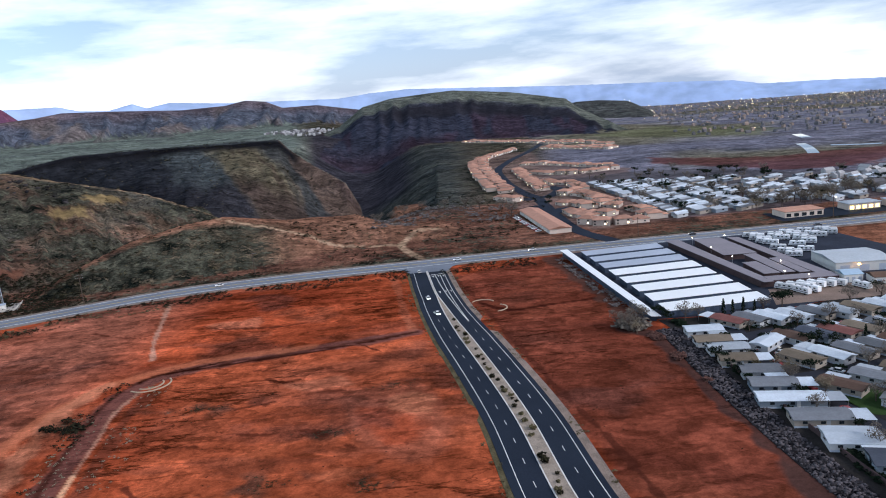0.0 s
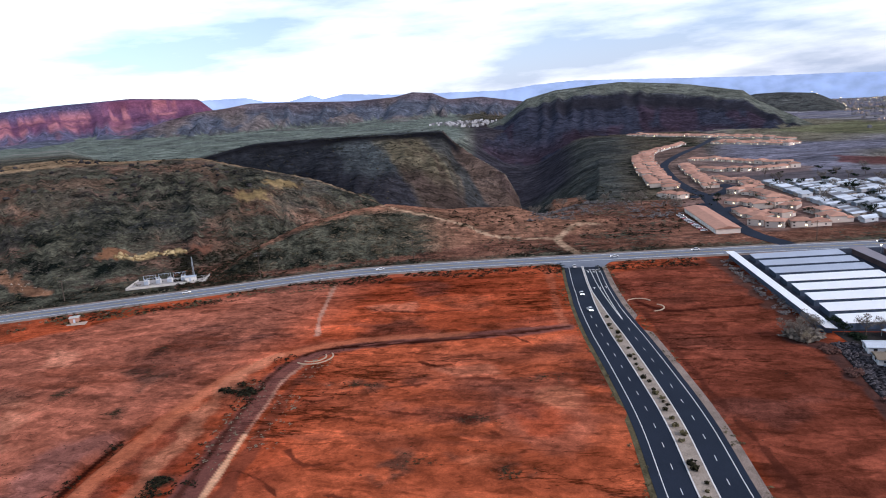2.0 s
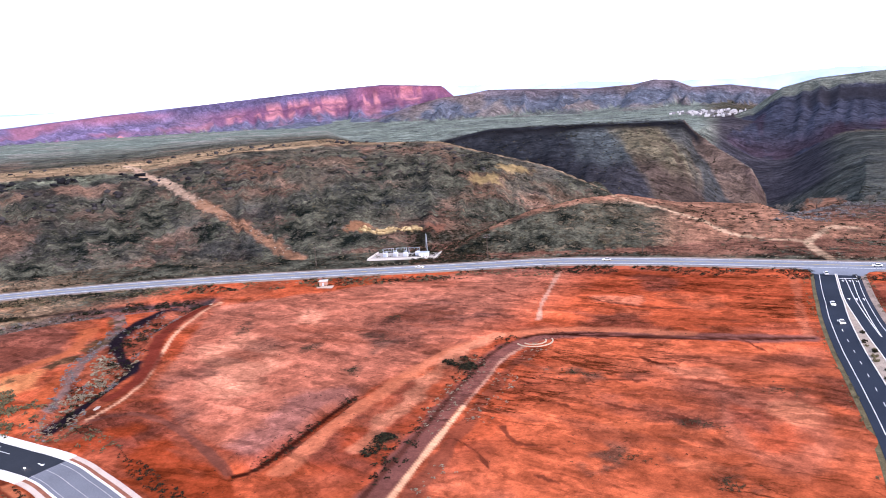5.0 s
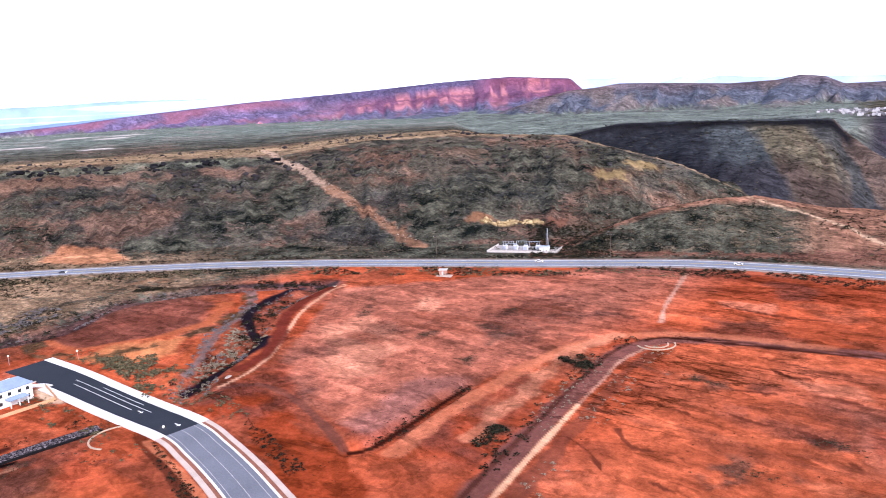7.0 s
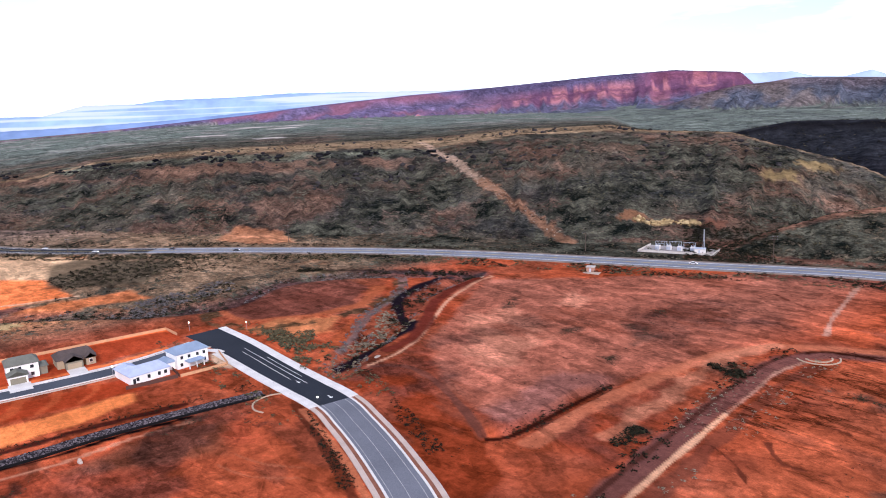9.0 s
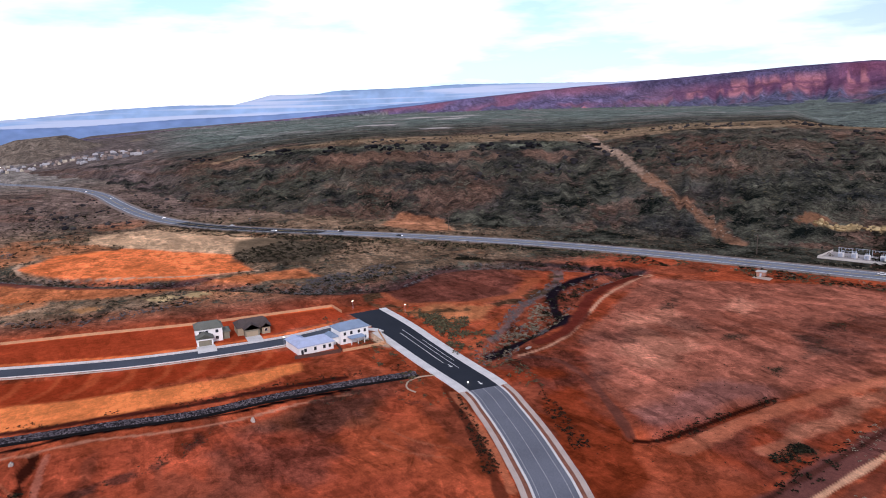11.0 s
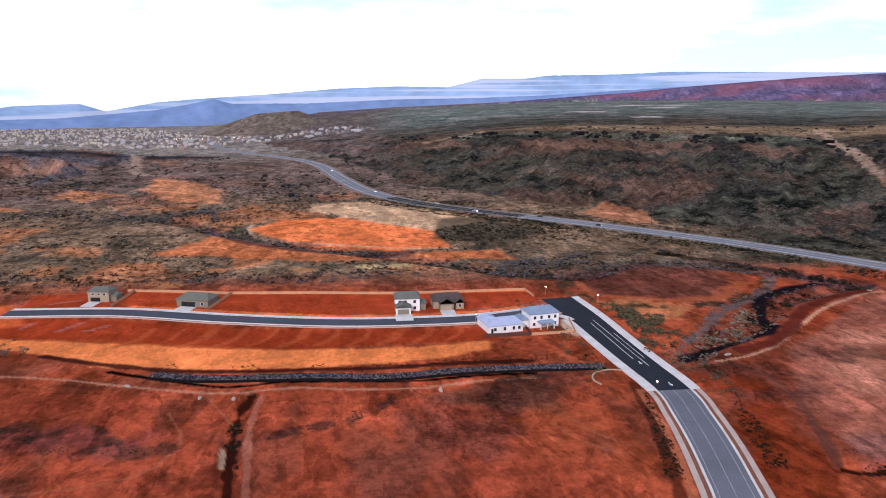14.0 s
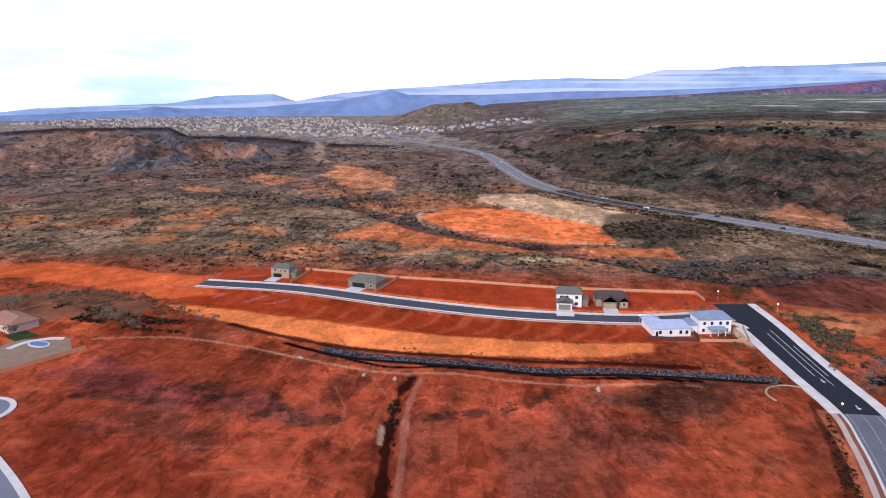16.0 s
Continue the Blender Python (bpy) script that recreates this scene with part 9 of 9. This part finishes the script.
# substation
PALE = rough_mat("pale_gravel", (0.38, 0.35, 0.33), 0.95, 0.15, 0.4, 3.0, 0.3)
bm = bmesh.new()
v = [bm.verts.new((x, y, 0.16)) for x, y in ((-286, 372), (-242, 390), (-249, 409), (-294, 396))]
bm.faces.new(v)
tagged(part("pavement_substation", bm, PALE), "pale gravel pad of the substation", "pavement", kind="structure")
SUB = pose(-267, 391, 0.15, 0, 0, 22)


def sub_part(ob, x, y):
    ob.matrix_world = SUB @ pose(x, y, 0)
    return ob


def transformer():
    t = thing("transformer", "pale grey transformer on the gravel pad", "transformer", "transformers of the substation")
    bm = bmesh.new()
    box(bm, -1.5, 1.5, -1.1, 1.1, 0.0, 2.8, 0.1)
    part("tank", bm, CONCRETE, t)
    for sy in (1, -1):
        for k in range(4):
            bm = bmesh.new()
            box(bm, -1.2 + 0.65 * k, -0.85 + 0.65 * k, sy * 1.5 - 0.35, sy * 1.5 + 0.35, 0.4, 2.4)
            part("radiator", bm, GREY_METAL, t)
    for k in range(3):
        bm = bmesh.new()
        cyl(bm, -0.9 + 0.9 * k, 0, 2.8, 4.1, 0.18, 0.08, 8)
        part("bushing", bm, GREY_METAL, t)
    return t


first_tr = sub_part(transformer(), -14, 0)
for x, y in ((-7, 1), (0, 0), (8, 1)):
    sub_part(copy_thing(first_tr, Matrix.Identity(4)), x, y)
SUB_STEEL = rough_mat("pale_steel", (0.42, 0.46, 0.52), 0.6, 0.15, 0.5, 3.0)
for x, y in ((-13, 5), (-4, 6), (5, 5), (-9, -4)):
    t = thing("gantry", "pale galvanised steel gantry of the substation", "gantry", "gantries of the substation")
    for sx in (-3.6, 3.6):
        for dx, dy in ((-0.4, -0.4), (0.4, -0.4), (0, 0.4)):
            bm = bmesh.new()
            beam(bm, (sx + dx, dy, -0.3), (sx, 0, 4.8), 0.10)
            part("leg", bm, SUB_STEEL, t)
    bm = bmesh.new()
    beam(bm, (-4.0, 0, 4.7), (4.0, 0, 4.7), 0.18)
    part("beam", bm, SUB_STEEL, t)
    for sx in (-2.2, 0, 2.2):
        bm = bmesh.new()
        cyl(bm, sx, 0, 3.7, 4.6, 0.12, 0.08, 8)
        part("insulator", bm, GREY_METAL, t)
    sub_part(t, x, y)
t = thing("control_house", "low pale control house on the gravel pad", "building")
bm = bmesh.new()
box(bm, -3.2, 3.2, -2.2, 2.2, -0.3, 2.8)
part("wall", bm, CONCRETE, t)
bm = bmesh.new()
box(bm, -3.5, 3.5, -2.5, 2.5, 2.8, 3.05, 0.05)
part("roof", bm, GREY_METAL, t)
bm = bmesh.new()
box(bm, -0.5, 0.5, -2.26, -2.1, 0, 2.1)
part("door", bm, GREY_METAL, t)
sub_part(t, 13, -3)
t = thing("mast", "slender white lattice mast at the substation", "mast")
for dx, dy in ((-0.6, -0.6), (0.6, -0.6), (0, 0.7)):
    bm = bmesh.new()
    beam(bm, (dx, dy, -0.3), (dx * 0.3, dy * 0.3, 14), 0.12)
    part("leg", bm, SUB_STEEL, t)
for k in range(7):
    bm = bmesh.new()
    s = 1 - 0.09 * k
    beam(bm, (-0.6 * s, -0.6 * s, 2 * k), (0.6 * s, -0.6 * s, 2 * k + 1.6), 0.09)
    beam(bm, (0.6 * s, -0.6 * s, 2 * k), (0, 0.7 * s, 2 * k + 1.6), 0.09)
    part("brace", bm, SUB_STEEL, t)
sub_part(t, 14, 4)
SUB_WALL = rough_mat("white_block_wall", (0.52, 0.49, 0.45), 0.9, 0.1, 0.4, 3.0)
fence([(-286, 373), (-243, 390)], 1.5, SUB_WALL, "white block wall before the substation", 4.0)
fence([(-243, 390), (-249, 408)], 1.5, SUB_WALL, "white block wall beside the substation", 4.0)
fence([(-286, 373), (-293, 396)], 1.5, SUB_WALL, "white block wall beside the substation", 4.0)

# pump hut below the highway
t = thing("pump_hut", "small block hut with a pinkish flat roof below the highway", "hut")
bm = bmesh.new()
box(bm, -2.2, 2.2, -2, 2, -0.6, 2.6)
part("wall", bm, rough_mat("hut_block", (0.40, 0.22, 0.16), 0.9, 0.1), t)
bm = bmesh.new()
box(bm, -2.6, 2.6, -2.4, 2.4, 2.6, 2.9, 0.05)
part("roof", bm, SUB_WALL, t)
bm = bmesh.new()
box(bm, -0.5, 0.5, -2.06, -1.9, 0, 2.0)
part("door", bm, GREY_METAL, t)
t.matrix_world = pose(-271, 310, height(-271, 310), 0, 0, 30)
bm = bmesh.new()
v = [bm.verts.new((x, y, height(x, y) + 0.12)) for x, y in ((-271, 303), (-261, 305), (-264, 311), (-273, 308))]
bm.faces.new(v)
tagged(part("pavement_hut", bm, rough_mat("hut_slab", (0.5, 0.38, 0.3), 0.9, 0.1)), "pale slab before the hut", "pavement", kind="structure")


LIMESTONE = rough_mat("limestone", (0.40, 0.33, 0.28), 0.9, 0.25, 0.6, 3.0, 0.4)
KERB_STONE = rough_mat("kerb_stone", (0.46, 0.34, 0.24), 0.9, 0.15, 0.4, 3.0)


def arc_kerb(x, y, r, a0, a1, label):
    """A curved low kerb of pale stone."""
    pts = [(x + r * math.cos(radians(a)), y + r * math.sin(radians(a))) for a in np.linspace(a0, a1, 12)]
    tagged(strip("curved_kerb", pts, 0.28, -0.28, 0.3, KERB_STONE, gap=1.0), label, "kerb")


arc_kerb(-115, 255, 7.5, -130, 40, "pale curved stone kerb in red earth")
arc_kerb(-115, 255, 4.8, -120, 40, "pale curved stone kerb in red earth")
arc_kerb(19, 316, 5.5, -80, 60, "pale curved stone kerb beside the avenue")
arc_kerb(14, 325, 5.5, 20, 150, "pale curved stone kerb beside the avenue")
arc_kerb(-216, 88, 8.5, 140, 300, "pale curved stone kerb near the ditch")
arc_kerb(-310, 256, 4.0, 0, 200, "pale curved stone kerb at the path's end")
for x, y, w, h in ((-215, 26, 1.1, 1.2), (-219, -41, 1.1, 0.8), (-222, -52, 1.2, 0.6), (-232, 138, 1.6, 0.4), (-236, -78, 1.1, 0.6)):
    rng = random.Random(int(x * 7 + y))
    bm = bmesh.new()
    bmesh.ops.create_icosphere(bm, subdivisions=2, radius=1.0)
    for q in bm.verts:
        q.co = Vector((q.co.x * w, q.co.y * w * 0.6, q.co.z * h)) * (1 + noise.noise(q.co * 1.3 + Vector((x, y, 0))) * 0.5)
    ob = part("boulder", bm, LIMESTONE)
    tagged(ob, "pale limestone boulder on red earth", "boulder", "boulders in the field")
    ob.matrix_world = pose(x, y, height(x, y) + h * 0.3, 0, 0, rng.uniform(0, 360))

# street lamps and signs at the new street's corner
def street_lamp(x, y, h, label):
    t = thing("street_lamp", label, "street lamp", "street lamps of the new street")
    bm = bmesh.new()
    cyl(bm, 0, 0, -0.3, h, 0.10, 0.06, 8)
    part("post", bm, STEEL, t)
    bm = bmesh.new()
    box(bm, -0.22, 0.22, -0.22, 0.22, h, h + 0.3, 0.06)
    part("lamp_head", bm, LAMP_WARM, t)
    t.location = (x, y, height(x, y) + 0.1)


# the 0.6 m one is no lamp: it stands in for a white spot
for x, y in ((-326, 95), (-307, 115), (-286, 52), (-209.5, 99.5)):
    street_lamp(x, y, 3.6 if x < -250 else 0.6, "small lit street lamp, the lowest standing in for a white spot")
